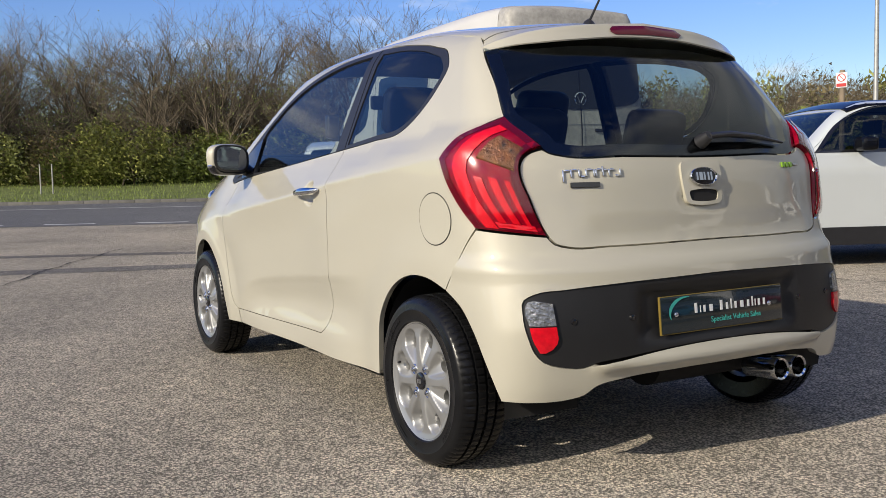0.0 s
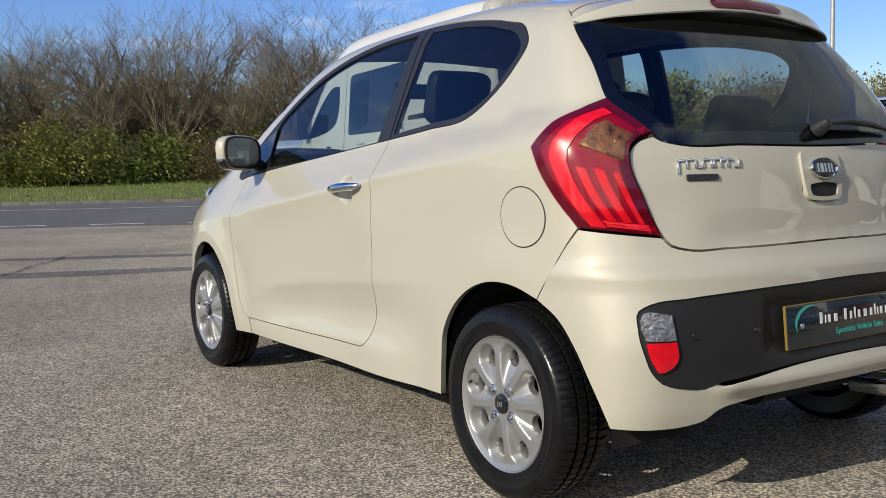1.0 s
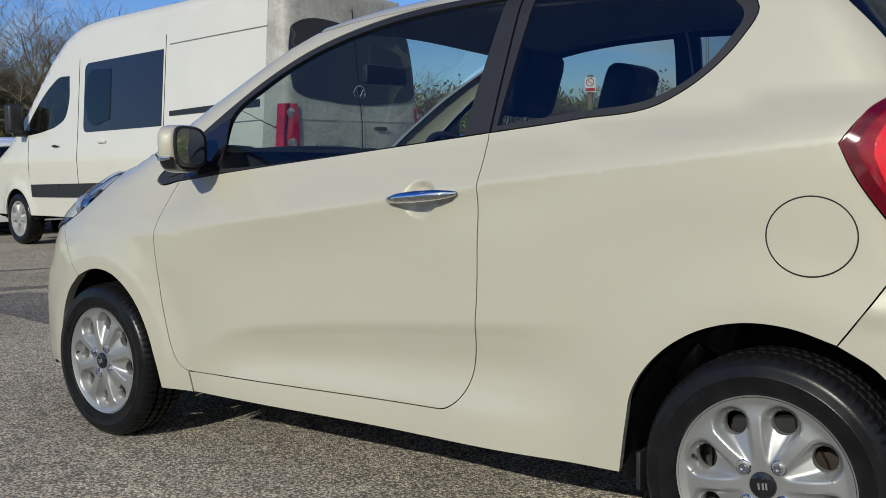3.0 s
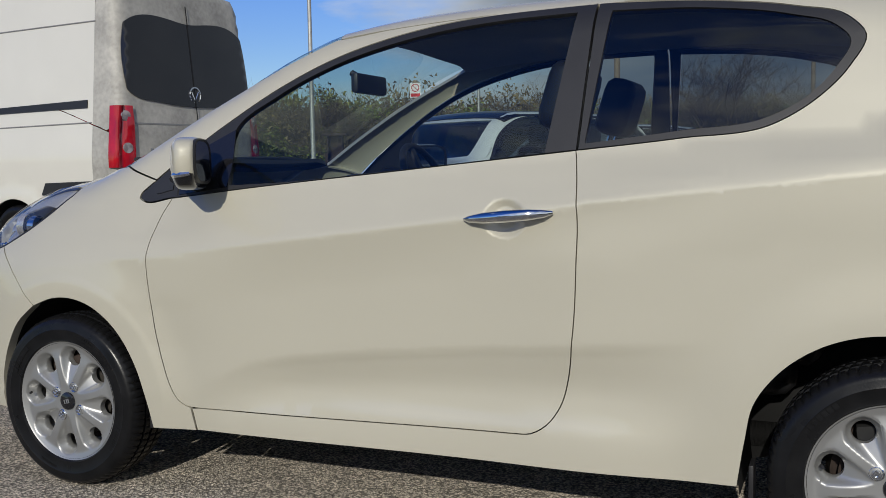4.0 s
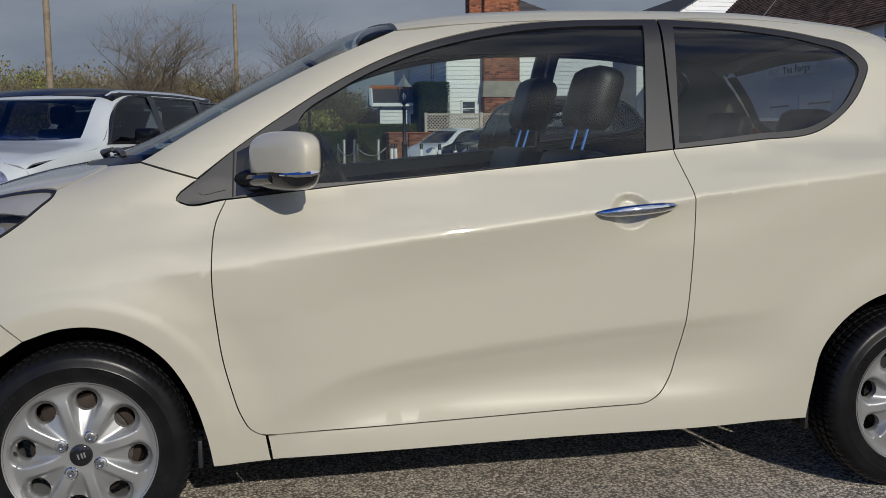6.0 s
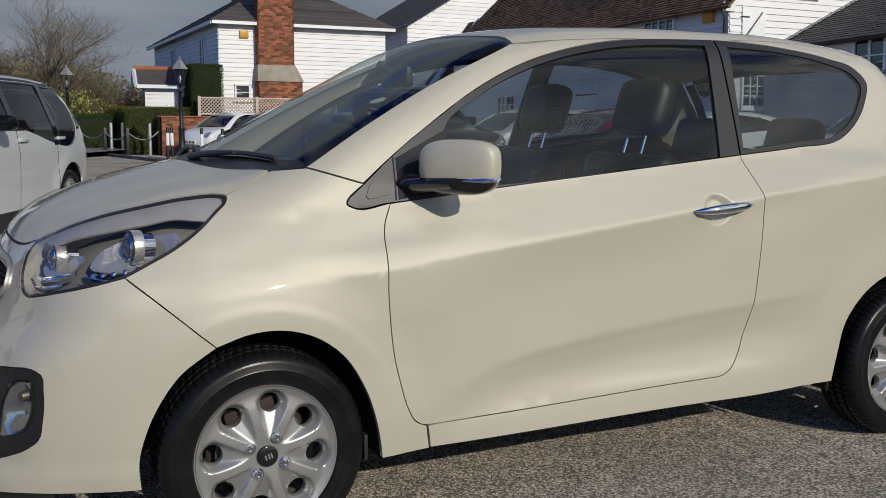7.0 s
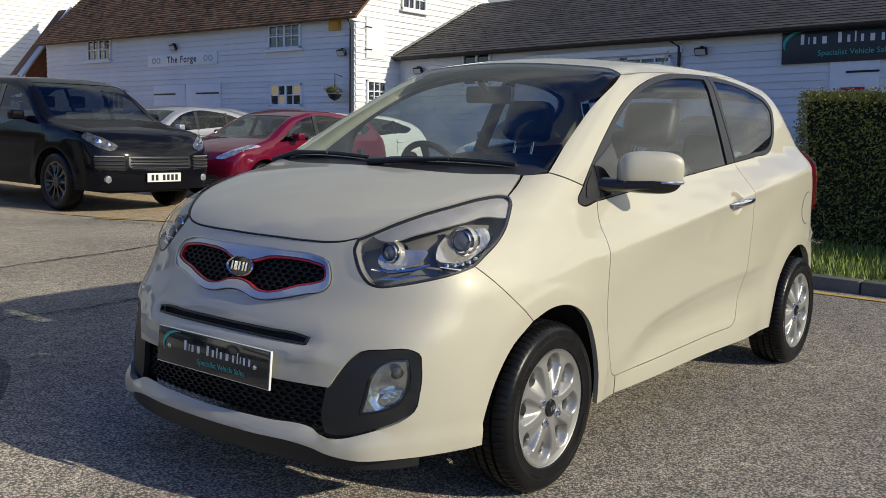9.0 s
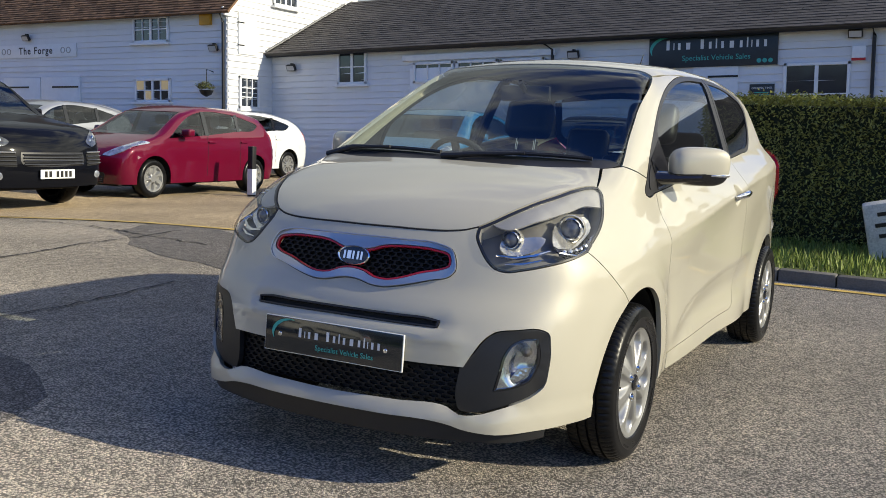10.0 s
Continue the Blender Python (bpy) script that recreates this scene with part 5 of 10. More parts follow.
alloy_v, alloy_f = alloy_mesh()
tyre_v, tyre_f = tyre_mesh()
for cx, turn in ((HUB_X, 16), (-HUB_X, 8)):
    for s in (1, -1):
        w = wheel(cx, s * (0.767 if cx > 0 else 0.785), s, turn)
        ty = put("tyre", tyre_v, tyre_f, M["rubber"], w, "black low-profile tyre")
        ty.data.set_sharp_from_angle(angle=radians(24))
        al = put("alloy_rim", alloy_v, alloy_f, M["alloy"], w, "silver alloy rim with eight oval holes")
        al.data.set_sharp_from_angle(angle=radians(58))
        lathe("rim_barrel", [(0.187, 0.005), (0.191, 0.007), (0.193, 0.002), (0.186, -0.01), (0.172, -0.03), (0.168, -0.14)], M["alloy"], w, seg=64, axis="Y", caps=False)
        lathe("centre_cap", [(0.0, 0.013), (0.020, 0.012), (0.027, 0.009), (0.029, 0.004)], M["black_gloss"], w, "black centre cap", seg=28, axis="Y")
        for x in (-0.010, -0.003, 0.006):
            box("cap_mark", (x - 0.002, 0.012, -0.007), (x + 0.002, 0.0135, 0.007), M["satin"], w)
        for k in range(4):
            a = radians(45 + 90 * k)
            lathe("wheel_nut", [(0.0, 0.006), (0.0045, 0.006), (0.0050, 0.011), (0.0085, 0.011), (0.0100, 0.008), (0.0108, 0.002), (0.0130, 0.0015), (0.0155, 0.004), (0.0175, 0.002)], M["chrome"], w, seg=12, axis="Y", m=Matrix.Translation((0.053 * math.cos(a), 0.002, 0.053 * math.sin(a))))
        lathe("brake_disc", [(0.06, -0.055), (0.122, -0.055), (0.122, -0.070), (0.06, -0.070)], M["steel"] if cx > 0 else M["rust"], w, seg=40, axis="Y")
        lathe("brake_hub", [(0.0, -0.035), (0.062, -0.037), (0.066, -0.075), (0.14, -0.085), (0.15, -0.14)], M["rust"], w, seg=32, axis="Y")
        box("caliper", (-0.07, -0.10, 0.085), (0.07, -0.04, 0.135), M["rust"] if cx > 0 else M["dark"], w, bevel=0.012)
        tube("valve", [(0.150, -0.004, 0.058), (0.146, 0.006, 0.056)], 0.004, M["black_trim"], w, seg=6)
        bm = bmesh.new()
        for a0, n_, w_ in ((40, 7, 2.6), (215, 6, 2.6), (120, 9, 1.5), (300, 8, 1.5)):
            for q in range(n_):
                a = radians(a0 + q * w_ * 1.45)
                add_box(bm, (-0.0055, 0.0, 0.0), (0.0055 if w_ > 2 else 0.0015, 0.0016, 0.016 if w_ > 2 else 0.008), m=pose(0, 0, 0, 0, -math.degrees(a) + 90, 0) @ Matrix.Translation((0, 0.0142, 0.213 if w_ > 2 else 0.218)))
        tagged(part("sidewall_mark", bm, M["rubber"], w, "raised plain marks on the tyre wall"), kind="stuff")
        # arch liner
        V, F_ = [], []
        for i in range(19):
            a = radians(-12 + i * 204 / 18)
            lx, lz = cx + 0.345 * math.cos(a), HUB_Z + 0.340 * math.sin(a)
            ly = float(S.at("side", np.array([(lx, max(lz, 0.22))]))[0][1]) - 0.03
            for y in (min(0.745, ly), 0.42):
                V.append((lx, s * y, lz))
        V += [(cx, s * 0.42, HUB_Z)]
        F_ = [(2 * i, 2 * i + 1, 2 * i + 3, 2 * i + 2) for i in range(18)] + [(2 * i + 1, 2 * i + 3, 38) for i in range(18)]
        put("arch_liner", V, F_, M["dark"], CAR, "black wheel arch liner")

# ---- mirrors, handles, wipers, aerial, exhaust ----
for s in (1, -1):
    mr = new("door_mirror")
    mr.parent = CAR
    mr.matrix_basis = Matrix.Diagonal((1, s, 1, 1))

    def blob(name, c, r, e, material, label, cut=None):
        V, F_ = [], []
        nu, nv = 28, 18
        sp = lambda q, k: math.copysign(abs(q) ** k, q)
        for j in range(nv + 1):
            b = -math.pi / 2 + math.pi * j / nv
            for i in range(nu):
                a = 2 * math.pi * i / nu
                x, y, z = sp(math.cos(b), e) * sp(math.cos(a), e), sp(math.cos(b), e) * sp(math.sin(a), e), sp(math.sin(b), e)
                x = x * (1.0 - 0.5 * y) if x > 0 else max(x, -0.55)
                V.append((c[0] + r[0] * x, c[1] + r[1] * y, c[2] + r[2] * (z + 0.10 * y * (1 - abs(z)))))
        for j in range(nv):
            for i in range(nu):
                F_.append((j * nu + i, j * nu + (i + 1) % nu, (j + 1) * nu + (i + 1) % nu, (j + 1) * nu + i))
        if cut:
            F_ = [f for f in F_ if cut(sum(V[i][2] for i in f) / 4)]
        return put(name, swing(V), F_, material, mr, label)

    def swing(pts):
        """Swept housing: thin fore and aft, long across, its outer end turned back."""
        c, w = math.cos(math.radians(25)), math.sin(math.radians(25))
        out = []
        for x, y, z in pts:
            u, v = (x - 0.640) * 0.50, (y - 0.843) * 1.62
            out.append((0.645 + c * u - w * v, 0.808 + w * u + c * v, z))
        return out

    blob("mirror_cap", (0.655, 0.843, 1.027), (0.115, 0.072, 0.068), 0.62, M["cream"], "cream mirror cap", cut=lambda z: z > 0.986)
    blob("mirror_base", (0.655, 0.842, 1.017), (0.113, 0.071, 0.072), 0.62, M["black_gloss"], "black mirror underside", cut=lambda z: z <= 0.993)
    tube("indicator_strip", swing([(0.612, 0.909, 0.993), (0.650, 0.910, 0.990), (0.700, 0.898, 0.988), (0.742, 0.866, 0.987)]), [0.008, 0.012, 0.011, 0.004], M["chrome"], mr, "chrome indicator strip", seg=8, flat=0.8)
    ring = [(0.5865, 0.843 + 0.067 * math.copysign(abs(math.cos(a)) ** 0.62, math.cos(a)), 1.026 + 0.064 * math.copysign(abs(math.sin(a)) ** 0.62, math.sin(a)) + 0.006 * math.cos(a)) for a in np.linspace(0, 2 * math.pi, 29)[:-1]]
    rim_in = [(0.580, 0.843 + (y - 0.843) * 0.88, 1.026 + (z - 1.026) * 0.88) for x, y, z in ring]
    back = [(0.600, y, z) for x, y, z in ring]
    n_ = len(ring)
    put("mirror_rim", swing(back + [(0.578, y, z) for x, y, z in ring] + rim_in), [(i + o, (i + 1) % n_ + o, (i + 1) % n_ + o + n_, i + o + n_) for o in (0, n_) for i in range(n_)], M["black_trim"], mr, "black mirror rim")
    put("mirror_glass", swing([(0.5815, y, z) for x, y, z in rim_in]), [tuple(range(n_))], M["mirror"], mr, "mirror glass", smooth=False)
    tube("mirror_arm", [(0.735, 0.655, 0.968), (0.720, 0.710, 0.970), (0.700, 0.765, 0.975), (0.670, 0.820, 0.978)], [0.062, 0.052, 0.046, 0.040], M["black_gloss"], mr, "black mirror foot", seg=16, flat=0.50)
    hpts = [(-0.180, 0.866, 0.004), (-0.20, 0.867, 0.014), (-0.24, 0.871, 0.026), (-0.30, 0.876, 0.032), (-0.36, 0.880, 0.028), (-0.395, 0.882, 0.016), (-0.413, 0.884, 0.004)]
    q = S.at("side", np.array([(a, b) for a, b, c in hpts]))
    base = curve([-0.413, -0.18], [float(q[-1][1]), float(q[0][1])])
    bm = bmesh.new()
    add_tube(bm, [(a, s * (float(base(a)) + c), b) for a, b, c in hpts], [0.004, 0.010, 0.014, 0.0155, 0.014, 0.010, 0.005], 14, 1.0)
    part("door_handle", bm, M["chrome"], CAR, "chrome door handle", smooth=True)
    S.panel("mirror_sail", "side", [[(0.786, 0.927, 1), (0.780, 1.040, 1), (0.615, 1.118, 1), (0.605, 1.0), (0.612, 0.950, 1)]], M["black_gloss"], CAR, lift=0.003, step=0.03, flange=0.003) if s > 0 else None


def on_top(x, y, lift):
    q = S.at("top", np.array([(x, y)]))
    return tuple(q[0] + S.normal(q)[0] * lift)


for y0, y1, x0, x1 in ((0.05, 0.53, 1.166, 1.082), (-0.52, -0.04, 1.092, 1.170)):
    pts = [on_top(x0 + (x1 - x0) * k / 8, y0 + (y1 - y0) * k / 8, 0.007) for k in range(9)]
    tube("wiper_blade", pts, 0.008, M["black_trim"], CAR, "black windscreen wiper", seg=6)
    tube("wiper_arm", [on_top(x0 + 0.035, y0 - 0.07, 0.004), on_top(x0 + 0.025, y0 + 0.05, 0.014), on_top((x0 + x1) / 2 + 0.012, (y0 + y1) / 2, 0.015)], [0.013, 0.010, 0.006], M["black_trim"], CAR, seg=8)
c, n = on_gate(-0.02, 1.02, 0.02)
lathe("wiper_pivot", [(0.0, 0.03), (0.015, 0.028), (0.022, 0.0), (0.024, -0.02)], M["black_trim"], CAR, "rear wiper pivot", seg=18, m=Matrix.Translation(c) @ n.to_track_quat("Z", "Y").to_matrix().to_4x4())
tube("rear_wiper", [on_gate(-0.02, 1.02, 0.04)[0], on_gate(-0.12, 1.027, 0.038)[0], on_gate(-0.25, 1.025, 0.028)[0], on_gate(-0.42, 1.012, 0.015)[0]], [0.016, 0.018, 0.016, 0.006], M["black_trim"], CAR, "black rear wiper", seg=10, flat=0.6)
lathe("aerial_foot", [(0.0, 0.03), (0.016, 0.02), (0.03, 0.0)], M["black_trim"], CAR, seg=16, m=Matrix.Translation((-1.08, 0, 1.455)))
tube("aerial", [(-1.08, 0, 1.47), (-1.19, 0, 1.60)], [0.005, 0.003], M["black_trim"], CAR, "short black roof aerial", seg=8)
for y in (-0.315, -0.40):
    lathe("exhaust_tip", [(0.036, -0.14), (0.038, 0.0), (0.036, 0.004), (0.030, 0.0), (0.029, -0.12)], M["chrome"], CAR, "chrome exhaust tip", seg=26, m=Matrix.Translation((-1.685, y, 0.262)) @ pose(0, 0, 0, 0, -86, 0), close=True)
lathe("silencer", [(0.0, -0.25), (0.09, -0.24), (0.09, 0.24), (0.0, 0.25)], M["dark"], CAR, seg=20, axis="Y", m=Matrix.Translation((-1.45, -0.15, 0.29)) @ Matrix.Diagonal((1, 1, 0.8, 1)))
bm = bmesh.new()
add_box(bm, (-1.36, -0.42, 0.21), (1.62, 0.42, 0.34), 0.03)
add_box(bm, (-0.84, -0.66, 0.215), (0.84, 0.66, 0.33), 0.03)
part("floor_pan", bm, M["dark"], CAR, "black underbody", smooth=True)
box("engine_bay", (1.0, -0.40, 0.25), (1.60, 0.40, 0.70), M["dark"], CAR, bevel=0.05)
for x in (0.90, -0.88):
    box("mud_flap", (x - 0.006, 0.66, 0.205 if x > 0 else 0.19), (x + 0.006, 0.73, 0.28), M["black_trim"], CAR, bevel=0.003)

# ---- cabin ----
S.panel("headliner", "top", [roof], M["headliner"], CAR, "pale grey roof lining", lift=-0.022, flange=0, step=0.07)
S.panel("door_card", "side", [[(0.80, 0.90, 1), (0.80, 0.34, 1), (-0.44, 0.34, 1), (-0.44, 1.02, 1)]], M["dash"], CAR, "black door card", lift=-0.06, flange=0.0, mirror=True)
S.panel("quarter_card", "side", [[(-0.45, 1.03, 1), (-0.45, 0.65, 1), (-1.30, 0.65, 1), (-1.30, 1.05), (-0.93, 1.08)]], M["dash"], CAR, lift=-0.06, flange=0.0, mirror=True)


def seat(x, y, w, back_h, rest=True):
    bm = bmesh.new()
    add_box(bm, (x - 0.05, y - w / 2, 0.40), (x + 0.45, y + w / 2, 0.56), 0.06, 3)
    part("seat_cushion", bm, M["seat"], CAR, "black leather seat cushion", smooth=True)
    tilt = pose(x, y, 0.50, 0, -17, 0)
    bm = bmesh.new()
    add_box(bm, (-0.10, -w / 2, 0.0), (0.03, w / 2, back_h), 0.055, 3, tilt)
    add_box(bm, (-0.06, -w / 2 - 0.01, 0.05), (0.065, -w / 2 + 0.085, back_h - 0.1), 0.04, 3, tilt)
    add_box(bm, (-0.06, w / 2 - 0.085, 0.05), (0.065, w / 2 + 0.01, back_h - 0.1), 0.04, 3, tilt)
    part("seat_back", bm, M["seat"], CAR, "black leather seat back", smooth=True)
    if rest:
        bm = bmesh.new()
        add_box(bm, (-0.075, -0.125, back_h + 0.07), (0.035, 0.125, back_h + 0.27), 0.05, 3, tilt)
        part("headrest", bm, M["seat"], CAR, "black headrest", smooth=True)
        for d in (-0.05, 0.05):
            tube("headrest_post", [tilt @ Vector((-0.02, d, back_h - 0.02)), tilt @ Vector((-0.02, d, back_h + 0.1))], 0.006, M["chrome"], CAR, seg=8)


seat(-0.10, 0.33, 0.46, 0.56)
seat(-0.10, -0.33, 0.46, 0.56)
for y in (-0.28, 0.28):
    seat(-0.92, y, 0.52, 0.42)
bm = bmesh.new()
add_box(bm, (0.55, -0.62, 0.55), (0.98, 0.62, 0.90), 0.07, 3)
add_box(bm, (0.52, -0.52, 0.84), (0.72, -0.16, 0.975), 0.05, 3)
part("dashboard", bm, M["dash"], CAR, "black moulded dashboard", smooth=True)
wheel_m = Matrix.Translation((0.42, -0.34, 0.93)) @ pose(0, 0, 0, 0, -64, 0)
lathe("steering_wheel", [(0.165 + 0.014 * math.cos(a), 0.014 * math.sin(a)) for a in np.linspace(0, 2 * math.pi, 11)[:-1]], M["dash"], CAR, "black steering wheel", seg=36, m=wheel_m, close=True)
bm = bmesh.new()
add_box(bm, (-0.07, -0.07, -0.03), (0.07, 0.07, 0.015), 0.03, 2, wheel_m)
add_box(bm, (-0.16, -0.02, -0.01), (0.16, 0.02, 0.005), 0.005, 1, wheel_m)
add_box(bm, (-0.03, -0.03, -0.30), (0.03, 0.03, 0.0), 0.01, 1, wheel_m)
part("steering_boss", bm, M["dash"], CAR, smooth=True)
bm = bmesh.new()
add_box(bm, (0.475, -0.115, 1.255), (0.505, 0.115, 1.325), 0.014, 2)
add_tube(bm, [(0.50, 0, 1.30), (0.56, 0, 1.335)], 0.012, 8)
part("interior_mirror", bm, M["black_trim"], CAR, "black interior mirror", smooth=True)

# seam and raised triangle of the black window corner
S.panel("corner_seam", "side", [[(0.790, 1.043, 1), (0.786, 1.043, 1), (0.792, 0.925, 1), (0.796, 0.925, 1)]], M["dark"], CAR, lift=0.0012, flange=0, step=0.03, mirror=True)
S.panel("corner_panel", "side", [[(0.806, 1.020, 1), (0.812, 0.942, 1), (0.880, 0.936), (0.872, 0.958)]], M["black_trim"], CAR, lift=0.0035, step=0.02, flange=0.004, mirror=True)


# ---- ground, road, verge ----
def tarmac(name, base, stone, scale, patch, bump=0.5):
    """Worn tarmac: pale chips in dark binder, with stains and patches at a larger scale."""
    m = bpy.data.materials.new(name)
    m.use_nodes = True
    nt = m.node_tree
    b = nt.nodes["Principled BSDF"]
    ln = nt.links.new
    co = nt.nodes.new("ShaderNodeTexCoord")
    vo = nt.nodes.new("ShaderNodeTexVoronoi")
    vo.inputs["Scale"].default_value = scale
    v2 = nt.nodes.new("ShaderNodeTexVoronoi")
    v2.inputs["Scale"].default_value = scale * 2.3
    big = nt.nodes.new("ShaderNodeTexNoise")
    big.inputs["Scale"].default_value, big.inputs["Detail"].default_value = 0.55, 6.0
    mid = nt.nodes.new("ShaderNodeTexNoise")
    mid.inputs["Scale"].default_value, mid.inputs["Detail"].default_value = 12.0, 7.0
    for n in (vo, v2, big, mid):
        ln(co.outputs["Object"], n.inputs["Vector"])
    sep = nt.nodes.new("ShaderNodeSeparateColor")
    ln(vo.outputs["Color"], sep.inputs[0])
    chip = nt.nodes.new("ShaderNodeValToRGB")
    chip.color_ramp.elements[0].color, chip.color_ramp.elements[1].color = (*base, 1), (*stone, 1)
    chip.color_ramp.elements[0].position, chip.color_ramp.elements[1].position = 0.10, 0.95
    ln(sep.outputs[0], chip.inputs["Fac"])
    # dark binder between the chips
    edge = nt.nodes.new("ShaderNodeMapRange")
    edge.inputs["From Min"].default_value, edge.inputs["From Max"].default_value = 0.34, 0.66
    edge.inputs["To Min"].default_value, edge.inputs["To Max"].default_value = 1.18, 0.34
    ln(vo.outputs["Distance"], edge.inputs["Value"])
    pr = nt.nodes.new("ShaderNodeMapRange")
    pr.inputs["From Min"].default_value, pr.inputs["From Max"].default_value = 0.3, 0.7
    pr.inputs["To Min"].default_value, pr.inputs["To Max"].default_value = 1.0 - patch, 1.0 + patch
    ln(big.outputs["Fac"], pr.inputs["Value"])
    pm = nt.nodes.new("ShaderNodeMapRange")
    pm.inputs["From Min"].default_value, pm.inputs["From Max"].default_value = 0.3, 0.7
    pm.inputs["To Min"].default_value, pm.inputs["To Max"].default_value = 0.80, 1.20
    ln(mid.outputs["Fac"], pm.inputs["Value"])
    m1, m2 = nt.nodes.new("ShaderNodeMath"), nt.nodes.new("ShaderNodeMath")
    m1.operation = m2.operation = "MULTIPLY"
    ln(edge.outputs[0], m1.inputs[0])
    ln(pr.outputs[0], m1.inputs[1])
    ln(m1.outputs[0], m2.inputs[0])
    ln(pm.outputs[0], m2.inputs[1])
    hs = nt.nodes.new("ShaderNodeHueSaturation")
    ln(chip.outputs[0], hs.inputs["Color"])
    ln(m2.outputs[0], hs.inputs["Value"])
    ln(hs.outputs[0], b.inputs["Base Color"])
    b.inputs["Roughness"].default_value = 0.82
    b.inputs["Diffuse Roughness"].default_value = 1.0
    h = nt.nodes.new("ShaderNodeMath")
    h.operation, h.inputs[1].default_value = "MULTIPLY_ADD", -1.0
    ln(vo.outputs["Distance"], h.inputs[0])
    ln(v2.outputs["Distance"], h.inputs[2])
    bp = nt.nodes.new("ShaderNodeBump")
    bp.inputs["Strength"].default_value, bp.inputs["Distance"].default_value = bump, 0.013
    ln(h.outputs[0], bp.inputs["Height"])
    ln(bp.outputs[0], b.inputs["Normal"])
    return m


M.update({
    "tarmac": tarmac("worn_tarmac", (0.435, 0.388, 0.316), (0.71, 0.635, 0.523), 104.0, 0.24, 0.85),
    "bay": tarmac("tan_tarmac", (0.36, 0.270, 0.160), (0.66, 0.52, 0.335), 80.0, 0.25, 0.6),
    "road": tarmac("road_asphalt", (0.085, 0.085, 0.088), (0.17, 0.17, 0.17), 60.0, 0.12, 0.3),
    "kerb": mat("kerb_stone", (0.12, 0.115, 0.105), 0.85, var=0.25, var_scale=4, fine=0.2, bump=0.4, bump_scale=90, rand=0.12),
    "line": mat("road_paint", (0.66, 0.66, 0.63), 0.7, var=0.2, var_scale=3, fine=0.25, fine_scale=40),
    "yellow": mat("yellow_paint", (0.52, 0.36, 0.10), 0.75, var=0.3, var_scale=5, fine=0.35, fine_scale=50),
    "soil": mat("verge_soil", (0.115, 0.140, 0.038), 0.95, var=0.4, var_scale=2, fine=0.3),
    "grass": mat("grass_blades", (0.165, 0.215, 0.038), 0.6, rand=0.45, var=0.25, var_scale=0.8),
    "hedge_leaf": mat("hedge_leaves", (0.25, 0.26, 0.078), 0.5, rand=0.6, var=0.3, var_scale=1.5),
    "garden_leaf": mat("garden_hedge_leaves", (0.115, 0.135, 0.030), 0.55, rand=0.5, var=0.4, var_scale=1.2),
    "dark_leaf": mat("evergreen_leaves", (0.045, 0.075, 0.022), 0.5, rand=0.45, var=0.3, var_scale=1.5),
    "old_wood": mat("dark_stained_wood", (0.030, 0.019, 0.014), 0.85, var=0.3, var_scale=5),
    "pale_wood": mat("bleached_lattice", (0.50, 0.43, 0.37), 0.85, var=0.2, var_scale=4),
    "dead_leaf": mat("dry_leaves", (0.165, 0.132, 0.058), 0.7, rand=0.5),
    "green_leaf": mat("spring_leaves", (0.135, 0.165, 0.036), 0.55, rand=0.5, var=0.3, var_scale=0.7),
    "twig": mat("twigs", (0.145, 0.116, 0.080), 0.85, rand=0.4),
    "white_wood": mat("white_weatherboard", (0.74, 0.745, 0.745), 0.55, var=0.05, var_scale=1.5, fine=0.04, rand=0.04, bump=0.1, bump_scale=40),
    "white_paint": mat("white_gloss_paint", (0.78, 0.79, 0.79), 0.4, var=0.04),
    "clay": mat("clay_tiles", (0.150, 0.085, 0.048), 0.85, rand=0.45, var=0.35, var_scale=1.2, fine=0.2),
    "slate": mat("grey_slates", (0.062, 0.056, 0.053), 0.75, rand=0.25, var=0.2, var_scale=1.0),
    "brick": mat("red_brick", (0.235, 0.085, 0.042), 0.88, rand=0.55, var=0.25, var_scale=6),
    "mortar": mat("mortar", (0.24, 0.19, 0.15), 0.95, var=0.2),
    "stone": mat("stone_render", (0.30, 0.27, 0.22), 0.9, var=0.2, var_scale=3, fine=0.15),
    "iron": mat("black_iron", (0.014, 0.014, 0.015), 0.45, var=0.2),
    "pane": mat("window_pane", (0.03, 0.036, 0.045), 0.05, coat=0.5),
    "pane_lit": mat("lit_pane", (0.30, 0.27, 0.2), 0.1, emit=((1.0, 0.78, 0.45), 0.13)),
    "alarm": mat("yellow_alarm", (0.55, 0.27, 0.02), 0.4),
    "sign_dark": mat("dark_sign", (0.022, 0.032, 0.042), 0.35, var=0.1),
    "red_sign": mat("red_sign", (0.50, 0.02, 0.02), 0.4),
    "lead": mat("grey_render", (0.22, 0.22, 0.22), 0.7, var=0.15),
    "galv": mat("galvanised", (0.36, 0.36, 0.34), 0.5, 0.4, var=0.15),
    "wood": mat("weathered_wood", (0.24, 0.19, 0.13), 0.85, var=0.3, var_scale=4),
})

ROAD_D, ROAD_N = Vector((0.53, 0.848)), Vector((0.848, -0.53))


def by_road(n, s, z=0.0):
    p = ROAD_N * n + ROAD_D * s
    return (p.x, p.y, z)


def sheet(name, pts, z, material, label, category, kind="structure"):
    ob = put(name, [(x, y, z) for x, y in pts], [tuple(range(len(pts)))], material, smooth=False)
    return tagged(ob, label, category, kind=kind)


